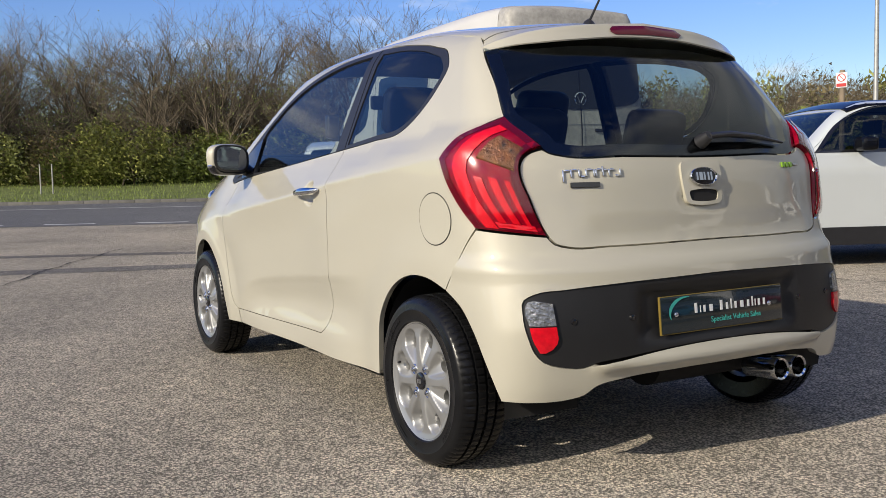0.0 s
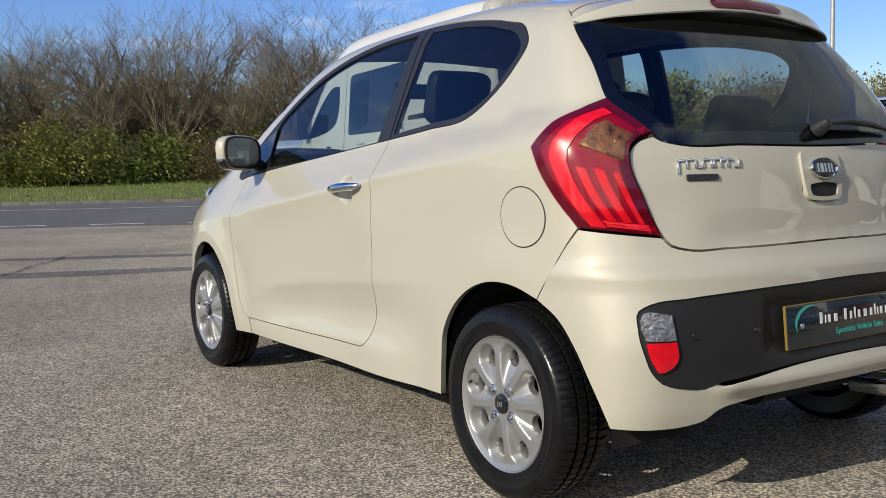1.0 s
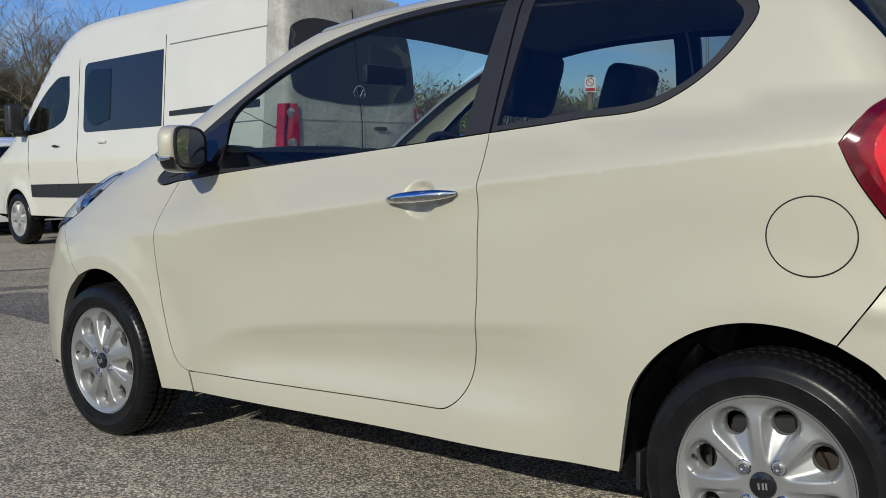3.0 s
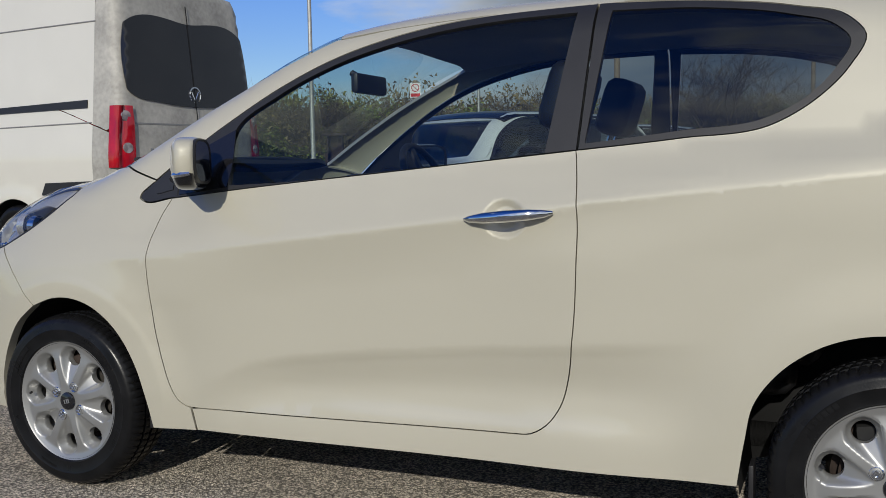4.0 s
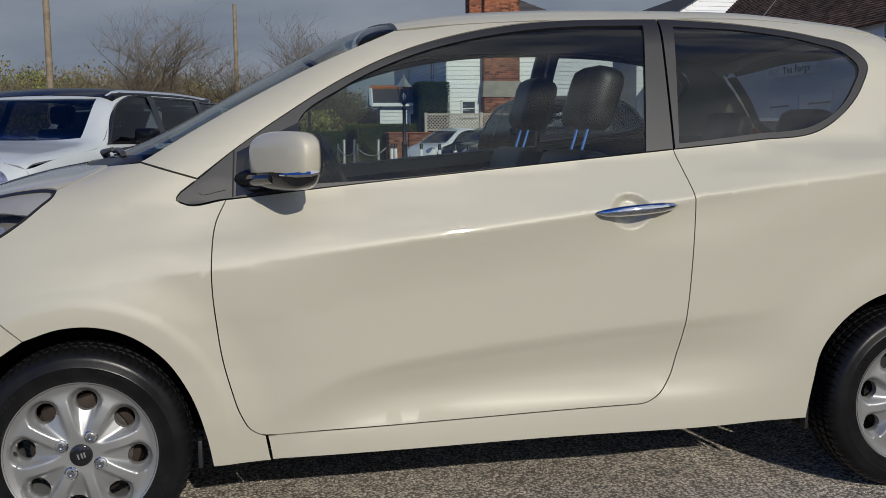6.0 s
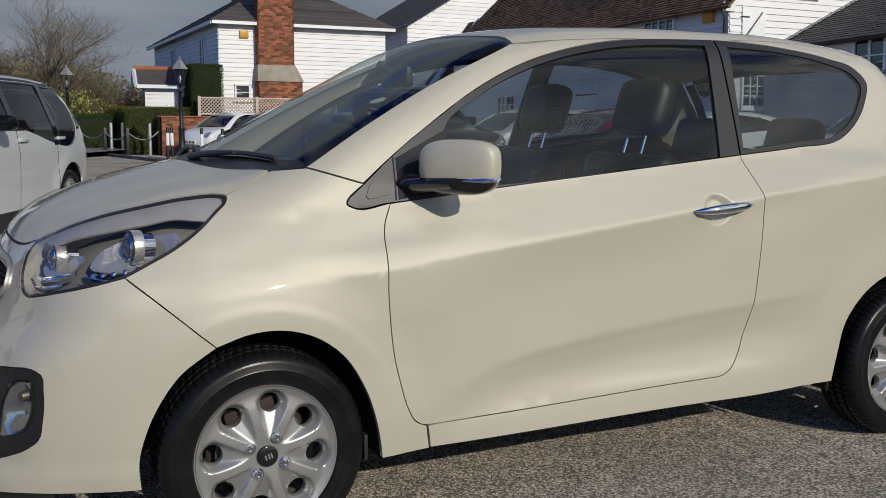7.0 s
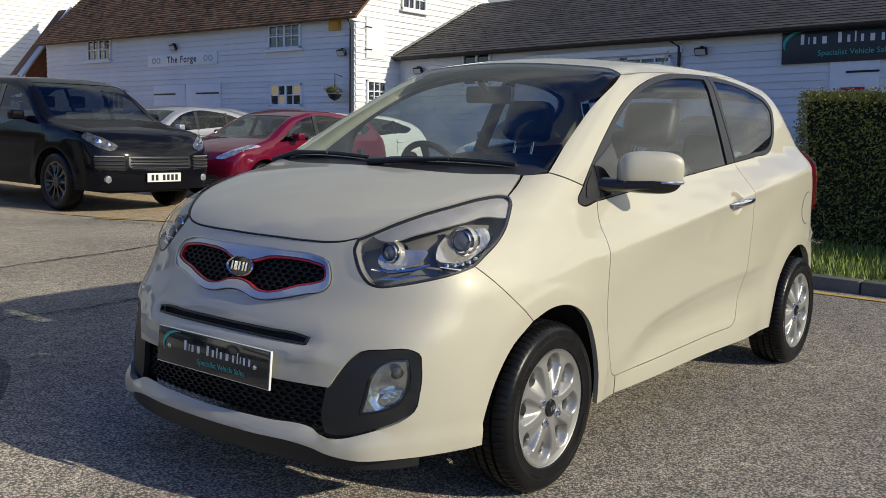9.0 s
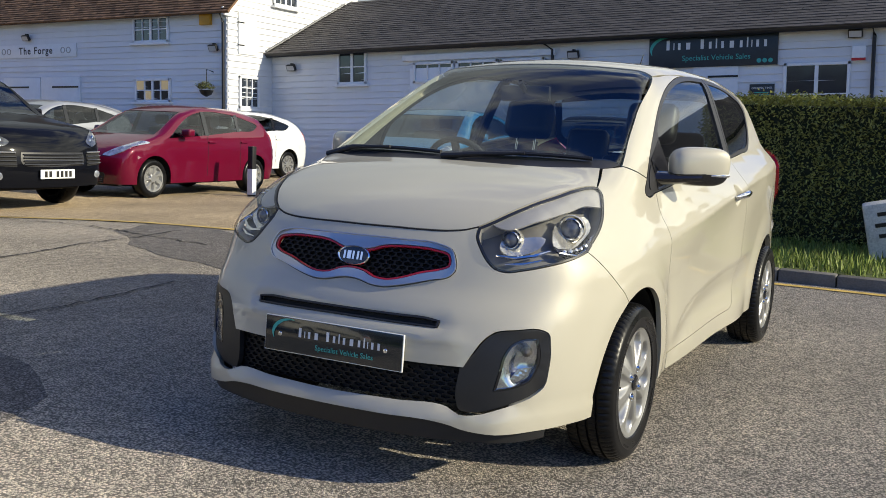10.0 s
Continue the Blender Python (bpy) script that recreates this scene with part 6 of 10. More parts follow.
def dip(x, y):
    """The yard falls a little before the white buildings."""
    ease = lambda q: min(max(q, 0.0), 1.0) ** 2 * (3 - 2 * min(max(q, 0.0), 1.0))
    near = -0.135 * ease((-y - 5.5) / 4.0) * ease((y + 18.0) / 5.0) * ease((3.0 - x) / 5.0)
    return near - 0.18 * ease((-y - 15.0) / 7.0) * ease((y + 46.0) / 6.0) * ease((2.0 - x) / 4.0)


def draped(name, pts, z, material, label, category):
    """A flat cover that follows the dip of the yard."""
    v, f, _ = fill2d([spline([(*p, 1) for p in pts], 0.5)], 0.5)
    ob = put(name, [(x, y, dip(x, y) + z) for x, y in v], f, material, smooth=False)
    return tagged(ob, label, category, kind="structure")


gx = [-900.0, -40.0] + [-30 + 0.5 * k for k in range(73)] + [40.0, 900.0]
gy = [-900.0, -60.0] + [-48 + 0.5 * k for k in range(89)] + [40.0, 900.0]
V = [(x, y, dip(x, y)) for y in gy for x in gx]
F_ = [(j * len(gx) + i, j * len(gx) + i + 1, (j + 1) * len(gx) + i + 1, (j + 1) * len(gx) + i) for j in range(len(gy) - 1) for i in range(len(gx) - 1)]
tagged(put("ground", V, F_, M["tarmac"]), "worn grey-brown tarmac with pale stone chips", "ground", kind="structure")
bay = [(-2.9, -8.2), (-3.05, -6.0), (-3.35, -4.4), (-4.6, -2.2), (-4.6, 0.0), (-15.7, 0.0), (-15.7, -14.4), (-14.0, -14.4), (-14.0, -29.0), (-3.9, -29.0), (-4.4, -18.0), (-2.75, -11.0)]
draped("parking_bay", bay, 0.006, M["bay"], "tan coloured parking tarmac before the white buildings", "ground")
draped("side_street", [(-2.35, -9.6), (-2.55, -11.0), (-4.2, -18.0), (-2.0, -31.0), (-1.4, -44.0), (9.0, -44.0), (9.0, -9.6)], 0.004, tarmac("street_tarmac", (0.21, 0.195, 0.172), (0.44, 0.41, 0.36), 104.0, 0.25, 0.7), "grey tarmac of the side street", "road")
rl = [by_road(14.0, 200), by_road(14.0, -200), by_road(28.9, -200), by_road(28.9, 200)]
sheet("road", [p[:2] for p in rl], 0.005, M["road"], "dark asphalt road behind the car park", "road")


def strip(name, a, b, w, z, material, label):
    a, b = Vector((*a[:2], 0)), Vector((*b[:2], 0))
    d = (b - a).normalized()
    n = Vector((-d.y, d.x, 0)) * w / 2
    k = 12
    V = [(p.x + e * n.x, p.y + e * n.y, z + dip(p.x + e * n.x, p.y + e * n.y)) for p in (a.lerp(b, i / k) for i in range(k + 1)) for e in (1, -1)]
    return tagged(put(name, V, [(2 * i, 2 * i + 1, 2 * i + 3, 2 * i + 2) for i in range(k)], material, smooth=False), label, "road marking", kind="structure")


strip("road_line", by_road(24.0, 150), by_road(24.0, -150), 0.15, 0.009, M["line"], "solid white edge line")
for i in range(-10, 12):
    strip("road_dash", by_road(14.7, i * 1.9), by_road(14.7, i * 1.9 + 1.05), 0.16, 0.009, M["line"], "short white give-way dash")
strip("yellow_line", (-2.78, -8.1), (-3.02, -6.2), 0.09, 0.009, M["yellow"], "faded yellow bay line")
strip("yellow_line", (-3.02, -6.2), (-3.33, -4.5), 0.09, 0.009, M["yellow"], "faded yellow bay line")
strip("yellow_line", (-3.60, -0.4), (-3.64, 6.0), 0.10, 0.006, M["yellow"], "worn yellow line along the kerb")
# darker repair patches with ragged edges; the two long thin ones paint cast shadows
random.seed(4)
for cx, cy, rx, ry, turn in ((3.4, -1.6, 2.2, 0.9, 20), (-2.2, -4.4, 1.6, 0.6, 60), (6.5, 0.6, 2.6, 0.25, 70), (8.4, 0.1, 3.2, 0.2, 62)):
    pts = []
    for k in range(28):
        a = 2 * math.pi * k / 28
        r = 1 + 0.25 * (random.random() - 0.5)
        v = pose(cx, cy, 0, 0, 0, turn) @ Vector((rx * r * math.cos(a), ry * r * math.sin(a), 0))
        pts.append((v.x, v.y))
    sheet("tar_patch", pts, 0.003, tarmac("dark_patch", (0.13, 0.12, 0.108), (0.38, 0.35, 0.32), 110.0, 0.2, 0.8) if "dark_patch" not in bpy.data.materials else bpy.data.materials["dark_patch"], "darker patch of wear and painted shadow in the tarmac", "ground")
# cracks: shallow dark tar seams
for a, b, seed in (((-0.5, -3.0), (5.2, -2.2), 1), ((-2.8, -5.2), (2.6, -4.4), 2), ((3.8, 2.2), (9.0, -0.6), 3), ((-2.6, -8.0), (-2.3, -4.2), 5)):
    random.seed(seed)
    V, F_ = [], []
    a, b = Vector((*a, 0)), Vector((*b, 0))
    n = Vector((-(b - a).y, (b - a).x, 0)).normalized()
    k = 60
    off = 0.0
    for i in range(k + 1):
        off += random.uniform(-0.03, 0.03)
        w = random.uniform(0.004, 0.014)
        p = a.lerp(b, i / k) + n * off
        V += [(p.x - n.x * w, p.y - n.y * w, 0.0095 + dip(p.x, p.y)), (p.x + n.x * w, p.y + n.y * w, 0.0095 + dip(p.x, p.y))]
    F_ = [(2 * i, 2 * i + 1, 2 * i + 3, 2 * i + 2) for i in range(k)]
    tagged(put("crack", V, F_, M["dark"], smooth=False), "thin dark crack in the tarmac", "crack", kind="structure")


def kerb_row(name, a, b, h, w, unit, label):
    """A row of kerb stones, each its own piece."""
    row = thing(name, Matrix.Identity(4), label, "kerb", kind="structure")
    a, b = Vector((*a[:2], 0)), Vector((*b[:2], 0))
    d = (b - a)
    n = int(d.length / unit)
    ang = math.atan2(d.y, d.x)
    bm = bmesh.new()
    add_box(bm, (0.004, -w / 2, -0.15), (unit - 0.004, w / 2, h), 0.018, 2)
    first = part("kerb_stone", bm, M["kerb"], row, smooth=True)
    for i in range(n):
        ob = first if i == 0 else first.copy()
        if i:
            scene.collection.objects.link(ob)
        p = a + d.normalized() * (i * unit)
        ob.matrix_basis = pose(p.x, p.y, dip(p.x, p.y) + random.uniform(-0.006, 0.006), 0, 0, math.degrees(ang) + random.uniform(-0.3, 0.3))
    return row


random.seed(7)
kerb_row("kerb", (-3.86, -0.5), (-3.86, 7.0), 0.10, 0.14, 0.45, "row of dark concrete kerb stones before the hedge")
kerb_row("road_kerb", by_road(29.0, -110), by_road(29.0, 45), 0.12, 0.16, 0.91, "far road kerb")
kerb_row("pavement_kerb", (-4.35, -18.2), (-2.0, -31.0), 0.10, 0.14, 0.91, "kerb along the side street pavement")


def verge(name, quad, z0, z1, label, blades, seed, hmin, hmax, nx=30, ny=8):
    """A grassy bank between four corners (a, b low edge; c, d high edge), and its blades as one mesh."""
    a, b, c, d = (Vector((*q[:2], 0)) for q in quad)
    V, F_ = [], []
    for j in range(ny + 1):
        for i in range(nx + 1):
            p = a.lerp(b, i / nx).lerp(d.lerp(c, i / nx), j / ny)
            t = j / ny
            z = z0 + (z1 - z0) * t * t * (3 - 2 * t)
            V.append((p.x, p.y, z + (0.03 * noise.noise(Vector((p.x, p.y, 0)) * 0.8) if 0 < j else 0)))
    F_ = [(j * (nx + 1) + i, j * (nx + 1) + i + 1, (j + 1) * (nx + 1) + i + 1, (j + 1) * (nx + 1) + i) for j in range(ny) for i in range(nx)]
    tagged(put(name, V, F_, M["soil"]), label, "grass", kind="structure")
    random.seed(seed)
    V2, F2 = [], []
    for _ in range(blades):
        u, w = random.random(), random.random()
        p = a.lerp(b, u).lerp(d.lerp(c, u), w)
        z = z0 + (z1 - z0) * w * w * (3 - 2 * w)
        g = random.uniform(hmin, hmax)
        t = random.uniform(0, 6.28)
        e = Vector((math.cos(t), math.sin(t), 0)) * g * 0.10
        lean = Vector((random.uniform(-1, 1), random.uniform(-1, 1), 0)) * g * 0.45
        k = len(V2)
        V2 += [(p.x - e.x, p.y - e.y, z - 0.01), (p.x + e.x, p.y + e.y, z - 0.01), (p.x + lean.x, p.y + lean.y, z + g)]
        F2.append((k, k + 1, k + 2))
    tagged(put(name + "_grass", V2, F2, M["grass"], smooth=False), "tufts of rough green grass", "grass", kind="stuff")


verge("verge", [(-3.95, -0.5), (-3.95, 7), (-7.5, 7), (-7.5, -0.5)], 0.09, 0.20, "grass verge before the hedge", 26000, 3, 0.04, 0.10)
verge("road_verge", [by_road(29.1, 45), by_road(29.1, -110), by_road(43, -110), by_road(43, 45)], 0.11, 0.75, "grass verge along the far side of the road", 90000, 5, 0.05, 0.13, nx=80)


# ---- trees and hedges ----
def branch_tree(seed, height, spread, levels, twig_leaf, leaves, lean=0.0):
    """Bare branches: tapered limbs that end in thin twigs, with sparse small leaves."""
    rnd = random.Random(seed)
    wood_v, wood_f, leaf_v, leaf_f = [], [], [], []

    def limb(p, d, length, r, level):
        thin = level >= 3
        n = 2 if thin else 3
        seg = 2 if thin else (5 if r > 0.03 else 3)
        prev = None
        q = p.copy()
        dd = d.copy()
        a = dd.orthogonal().normalized()
        turn = rnd.uniform(0, 3.1)
        a = (a * math.cos(turn) + dd.cross(a) * math.sin(turn)).normalized()
        for k in range(n + 1):
            rr = r * (1 - 0.55 * k / n)
            b = dd.cross(a)
            base = len(wood_v)
            for s in range(seg):
                t = 2 * math.pi * s / seg
                wood_v.append(tuple(q + (a * math.cos(t) + b * math.sin(t)) * rr))
            if prev is not None:
                for s in range(seg if seg > 2 else 1):
                    wood_f.append((prev + s, prev + (s + 1) % seg, base + (s + 1) % seg, base + s))
            prev = base
            if k < n:
                q = q + dd * (length / n)
                dd = (dd + Vector((rnd.uniform(-1, 1), rnd.uniform(-1, 1), rnd.uniform(-0.4, 0.6))) * (0.34 if thin else 0.24)).normalized()
            if level >= 3 and rnd.random() < leaves:
                c = q + Vector((rnd.uniform(-1, 1), rnd.uniform(-1, 1), rnd.uniform(-1, 1))) * 0.12
                e = Vector((rnd.uniform(-1, 1), rnd.uniform(-1, 1), rnd.uniform(-1, 1))).normalized() * twig_leaf
                f = e.orthogonal().normalized() * twig_leaf * 0.8
                m = len(leaf_v)
                leaf_v.extend([tuple(c - e), tuple(c + f), tuple(c + e)])
                leaf_f.append((m, m + 1, m + 2))
        if level < levels:
            kids = rnd.randint(4, 6) if level else rnd.randint(7, 10)
            for _ in range(kids):
                t = rnd.uniform(0.25, 1.0)
                s = p.lerp(q, t)
                out = Vector((rnd.uniform(-1, 1), rnd.uniform(-1, 1), rnd.uniform(-0.15, 0.8))).normalized()
                nd = (d * 0.55 + out * spread).normalized()
                limb(s, nd, length * rnd.uniform(0.5, 0.80), max(r * rnd.uniform(0.38, 0.5), 0.006), level + 1)

    stems = rnd.randint(2, 3)
    for _ in range(stems):
        d = Vector((rnd.uniform(-0.35, 0.35), rnd.uniform(-0.35, 0.35), 1)).normalized()
        limb(Vector((rnd.uniform(-0.4, 0.4), rnd.uniform(-0.4, 0.4), -0.1)), d, height * rnd.uniform(0.38, 0.52), 0.085 * height / 6, 0)
    return wood_v, wood_f, leaf_v, leaf_f


def tree_thing(seed, height, spread, leaf_m, leaf_size, leaves, label, levels=4):
    wv, wf, lv, lf = branch_tree(seed, height, spread, levels, leaf_size, leaves)
    t = thing("tree", Matrix.Identity(4), label, "tree", "roadside trees")
    put("trunk", wv, wf, M["twig"], t, "brown bare trunk, limbs and twigs")
    if lf:
        put("crown", lv, lf, leaf_m, t, "sparse small leaves", smooth=False)
    return t


def bush_mesh(seed, rx, ry, rz, n, size):
    """Loose leaf clumps and twigs with an uneven outline."""
    rnd = random.Random(seed)
    V, F_ = [], []
    lumps = [(Vector((rnd.uniform(-rx, rx) * 0.7, rnd.uniform(-ry, ry) * 0.7, rnd.uniform(0.2, 0.75) * rz)), rnd.uniform(0.35, 0.6)) for _ in range(16)]
    for _ in range(n):
        c, r = rnd.choice(lumps)
        d = Vector((rnd.gauss(0, 1), rnd.gauss(0, 1), rnd.gauss(0, 1))).normalized() * rnd.uniform(0.5, 1.05) * r
        p = c + Vector((d.x * rx, d.y * ry, d.z * rz * 0.7))
        if p.z < 0.02:
            p.z = abs(p.z) + 0.02
        e = Vector((rnd.uniform(-1, 1), rnd.uniform(-1, 1), rnd.uniform(-1, 1))).normalized() * size * rnd.uniform(0.6, 1.3)
        f = e.orthogonal().normalized() * size * 0.95
        k = len(V)
        V += [tuple(p - e), tuple(p + f), tuple(p + e)]
        F_.append((k, k + 1, k + 2))
    return V, F_


random.seed(21)
kinds = [tree_thing(11, 6.6, 0.85, M["green_leaf"], 0.055, 0.07, "roadside tree with a tangle of brown twigs and few young leaves"),
         tree_thing(12, 5.6, 1.0, M["green_leaf"], 0.055, 0.16, "roadside tree with first small green leaves"),
         tree_thing(13, 7.2, 0.75, M["dead_leaf"], 0.045, 0.03, "tall bare tree with fine upright twigs"),
         tree_thing(14, 5.0, 1.05, M["green_leaf"], 0.055, 0.22, "low spreading tree, greening, over the verge")]
bush_kinds = []
for i, (leaf, lab) in enumerate(((M["green_leaf"], "dense green bush beside the road"), (M["dead_leaf"], "brown scrubby bush under the trees"), (M["hedge_leaf"], "dark evergreen bush by the road"))):
    V, F_ = bush_mesh(40 + i, 2.2, 1.5, 2.6, (4600, 2600, 4400)[i], 0.09)
    b = thing("bush", Matrix.Identity(4), lab, "bush", "roadside bushes")
    put("foliage", V, F_, leaf, b, smooth=False)
    wv, wf, lv, lf = branch_tree(60 + i, 3.0, 1.0, 3, 0.05, 0.0)
    put("stem", wv, wf, M["twig"], b)
    bush_kinds.append(b)
spots = []
s = -78.0
while s < 30:
    spots.append((s, random.uniform(38.5, 41.0)))
    spots.append((s + random.uniform(0.5, 2.0), random.uniform(42.0, 46.0)))
    s += random.uniform(2.3, 3.4)
first = set()
for k, (s, n) in enumerate(spots):
    i = random.choice((0, 0, 1, 2, 2, 3)) if k > 3 else k
    p = by_road(n, s)
    m = pose(p[0], p[1], 0.55, 0, 0, random.uniform(0, 360)) @ Matrix.Diagonal((*[random.uniform(0.80, 1.15)] * 2, random.uniform(0.85, 1.28) * (0.62 if s < -18 else 0.66 if s < -2 else 0.95 if s < 9.5 else 1.14), 1))
    if i not in first:
        first.add(i)
        kinds[i].matrix_basis = m
    else:
        c = copy_thing(kinds[i], m)
        c.matrix_basis = m
first = set()
s, k = -78.0, 0
while s < 30:
    i = ((0, 2, 0, 1, 0, 2) if s > 9 else (0, 1, 1, 2, 1, 1))[k % 6] if k > 2 else k
    p = by_road(random.uniform(37.6, 40.5), s)
    m = pose(p[0], p[1], 0.5, 0, 0, random.uniform(-25, 25) + 58) @ Matrix.Diagonal((random.uniform(0.8, 1.2), random.uniform(0.9, 1.3), random.uniform(0.65, 1.15), 1))
    if i not in first:
        first.add(i)
        bush_kinds[i].matrix_basis = m
    else:
        c = copy_thing(bush_kinds[i], m)
        c.matrix_basis = m
    s += random.uniform(1.5, 2.4)
    k += 1
# a second, denser row closes the belt behind
s = -84.0
while s < 34:
    p = by_road(random.uniform(47, 50), s)
    m = pose(p[0], p[1], 0.6, 0, 0, random.uniform(0, 360)) @ Matrix.Diagonal((1.5, 1.5, random.uniform(1.7, 2.2), 1))
    c = copy_thing(bush_kinds[1 if random.random() < 0.7 else 2], m)
    c.matrix_basis = m
    s += 2.6
# a thick even bank of scrub stands where the belt nears the side street
s = -74.0
while s < -14:
    for n, k in ((40.5, 1.15), (43.5, 1.45)):
        p = by_road(n + random.uniform(-0.8, 0.8), s + random.uniform(-0.8, 0.8))
        m = pose(p[0], p[1], 0.4, 0, 0, random.uniform(0, 360)) @ Matrix.Diagonal((1.25, 1.5, k * random.uniform(0.9, 1.12), 1))
        copy_thing(bush_kinds[random.choice((1, 1, 1, 0))], m).matrix_basis = m
    s += 1.9
# scrub and trees past the side street
for x, y, i, sc in ((4.5, -44, 2, 1.0), (1.5, -46, 0, 0.9), (-1.5, -44, 2, 0.95), (8, -42, 3, 0.8), (11, -40, 0, 0.7), (-4.0, -47, 3, 0.9), (6.5, -52, 1, 1.0)):
    m = pose(x, y, 0, 0, 0, random.uniform(0, 360)) @ Matrix.Diagonal((sc, sc, sc, 1))
    copy_thing(kinds[i], m).matrix_basis = m
for x in np.arange(-4.6, 15, 1.7):
    y = -38.0 + 0.18 * x + random.uniform(-0.6, 0.6)
    m = pose(x, y, 0, 0, 0, random.uniform(-20, 20)) @ Matrix.Diagonal((0.8, 0.8, random.uniform(0.55, 0.95), 1))
    copy_thing(bush_kinds[random.choice((1, 1, 2))], m).matrix_basis = m
for x in np.arange(-14, 40, 2.6):
    y = -62.0 + random.uniform(-2, 2)
    m = pose(x, y, 0, 0, 0, random.uniform(0, 360)) @ Matrix.Diagonal((1.6, 1.6, random.uniform(1.3, 1.9), 1))
    copy_thing(bush_kinds[1], m).matrix_basis = m


# bare trees and scrub close the yard on its sunny side
for x, y, i, sc in ((-21, 27, 0, 1.0), (-15, 25, 2, 0.95), (-9.5, 26, 1, 1.0), (-4, 27.5, 0, 0.95), (2, 26, 3, 1.05), (8, 27, 2, 0.9), (14, 29, 1, 1.0)):
    m = pose(x, y, 0, 0, 0, random.uniform(0, 360)) @ Matrix.Diagonal((sc, sc, sc, 1))
    copy_thing(kinds[i], m).matrix_basis = m
for x in np.arange(-26, 20, 3.2):
    m = pose(x, 28.5 + random.uniform(-1, 1), 0, 0, 0, random.uniform(-20, 20)) @ Matrix.Diagonal((1.1, 1.0, random.uniform(0.7, 1.1), 1))
    copy_thing(bush_kinds[random.choice((1, 1, 2))], m).matrix_basis = m


def clipped_hedge(name, lo, hi, n, leaf, label, seed, size=0.018):
    """A clipped hedge: a core coloured near-black for the shade within, with leaves standing off all its faces."""
    rnd = random.Random(seed)
    h = thing(name, Matrix.Identity(4), label, "hedge")
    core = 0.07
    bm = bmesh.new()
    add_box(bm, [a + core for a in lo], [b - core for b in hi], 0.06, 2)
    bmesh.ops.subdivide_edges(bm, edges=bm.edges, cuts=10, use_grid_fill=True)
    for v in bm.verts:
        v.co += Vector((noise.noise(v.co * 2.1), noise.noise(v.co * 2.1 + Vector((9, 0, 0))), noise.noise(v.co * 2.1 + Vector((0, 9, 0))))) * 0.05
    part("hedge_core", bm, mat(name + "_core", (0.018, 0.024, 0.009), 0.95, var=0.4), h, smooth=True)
    V, F_ = [], []
    ext = [hi[i] - lo[i] for i in range(3)]
    areas = [ext[1] * ext[2], ext[1] * ext[2] * 0.5, ext[0] * ext[1], ext[0] * ext[2], ext[0] * ext[2]]
    for _ in range(n):
        k = rnd.choices(range(5), areas)[0]
        p = Vector([lo[i] + rnd.random() * ext[i] for i in range(3)])
        ax, end = ((0, 1), (0, 0), (2, 1), (1, 1), (1, 0))[k]
        p[ax] = (hi if end else lo)[ax] + rnd.gauss(0, 0.028) + (0.05 * noise.noise(p * 1.7) + 0.03 * noise.noise(p * 6)) - (0.03 if end else -0.03)
        e = Vector((rnd.uniform(-1, 1), rnd.uniform(-1, 1), rnd.uniform(-0.6, 1))).normalized() * size * rnd.uniform(0.7, 1.5)
        f = e.orthogonal().normalized() * size * rnd.uniform(0.4, 0.7)
        m = len(V)
        V += [tuple(p - e), tuple(p + f), tuple(p + e), tuple(p - f)]
        F_.append((m, m + 1, m + 2, m + 3))
    tagged(put("hedge_leaves", V, F_, leaf, h, "small evergreen leaves", smooth=False), kind="stuff")
    return h


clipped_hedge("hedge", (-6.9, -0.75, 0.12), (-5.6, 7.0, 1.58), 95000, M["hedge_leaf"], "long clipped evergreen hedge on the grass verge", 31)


# ---- buildings ----
def frame_m(x, y, lean, turn=0):
    """The frame of a facade: local x to the viewer's right along the wall, y out of the wall, z up."""
    return pose(x, y, 0, lean, 0, 0) @ pose(0, 0, 0, 0, 0, turn)


def boards(parent, x0, x1, z0, z1, m, pitch=0.15):
    """Lapped weatherboards, each a plank of its own; m places the wall's frame."""
    n = max(1, int(round((z1 - z0) / pitch)))
    h = (z1 - z0) / n
    me = None
    for i in range(n):
        if me is None:
            L = x1 - x0
            V = [(0, 0.0, 0), (L, 0.0, 0), (L, 0.036, 0), (0, 0.036, 0), (0, 0.0, h + 0.01), (L, 0.0, h + 0.01), (L, 0.008, h + 0.01), (0, 0.008, h + 0.01)]
            F_ = [(3, 2, 6, 7), (0, 1, 2, 3), (4, 7, 6, 5), (0, 3, 7, 4), (1, 5, 6, 2)]
            ob = put("weatherboard", V, F_, M["white_wood"], parent, smooth=False)
            me = ob.data
        else:
            ob = new("weatherboard", me)
            ob.parent = parent
        ob.matrix_basis = m @ Matrix.Translation((x0, random.uniform(-0.002, 0.002), z0 + i * h)) @ pose(0, 0, 0, 0, random.uniform(-0.05, 0.05), 0)


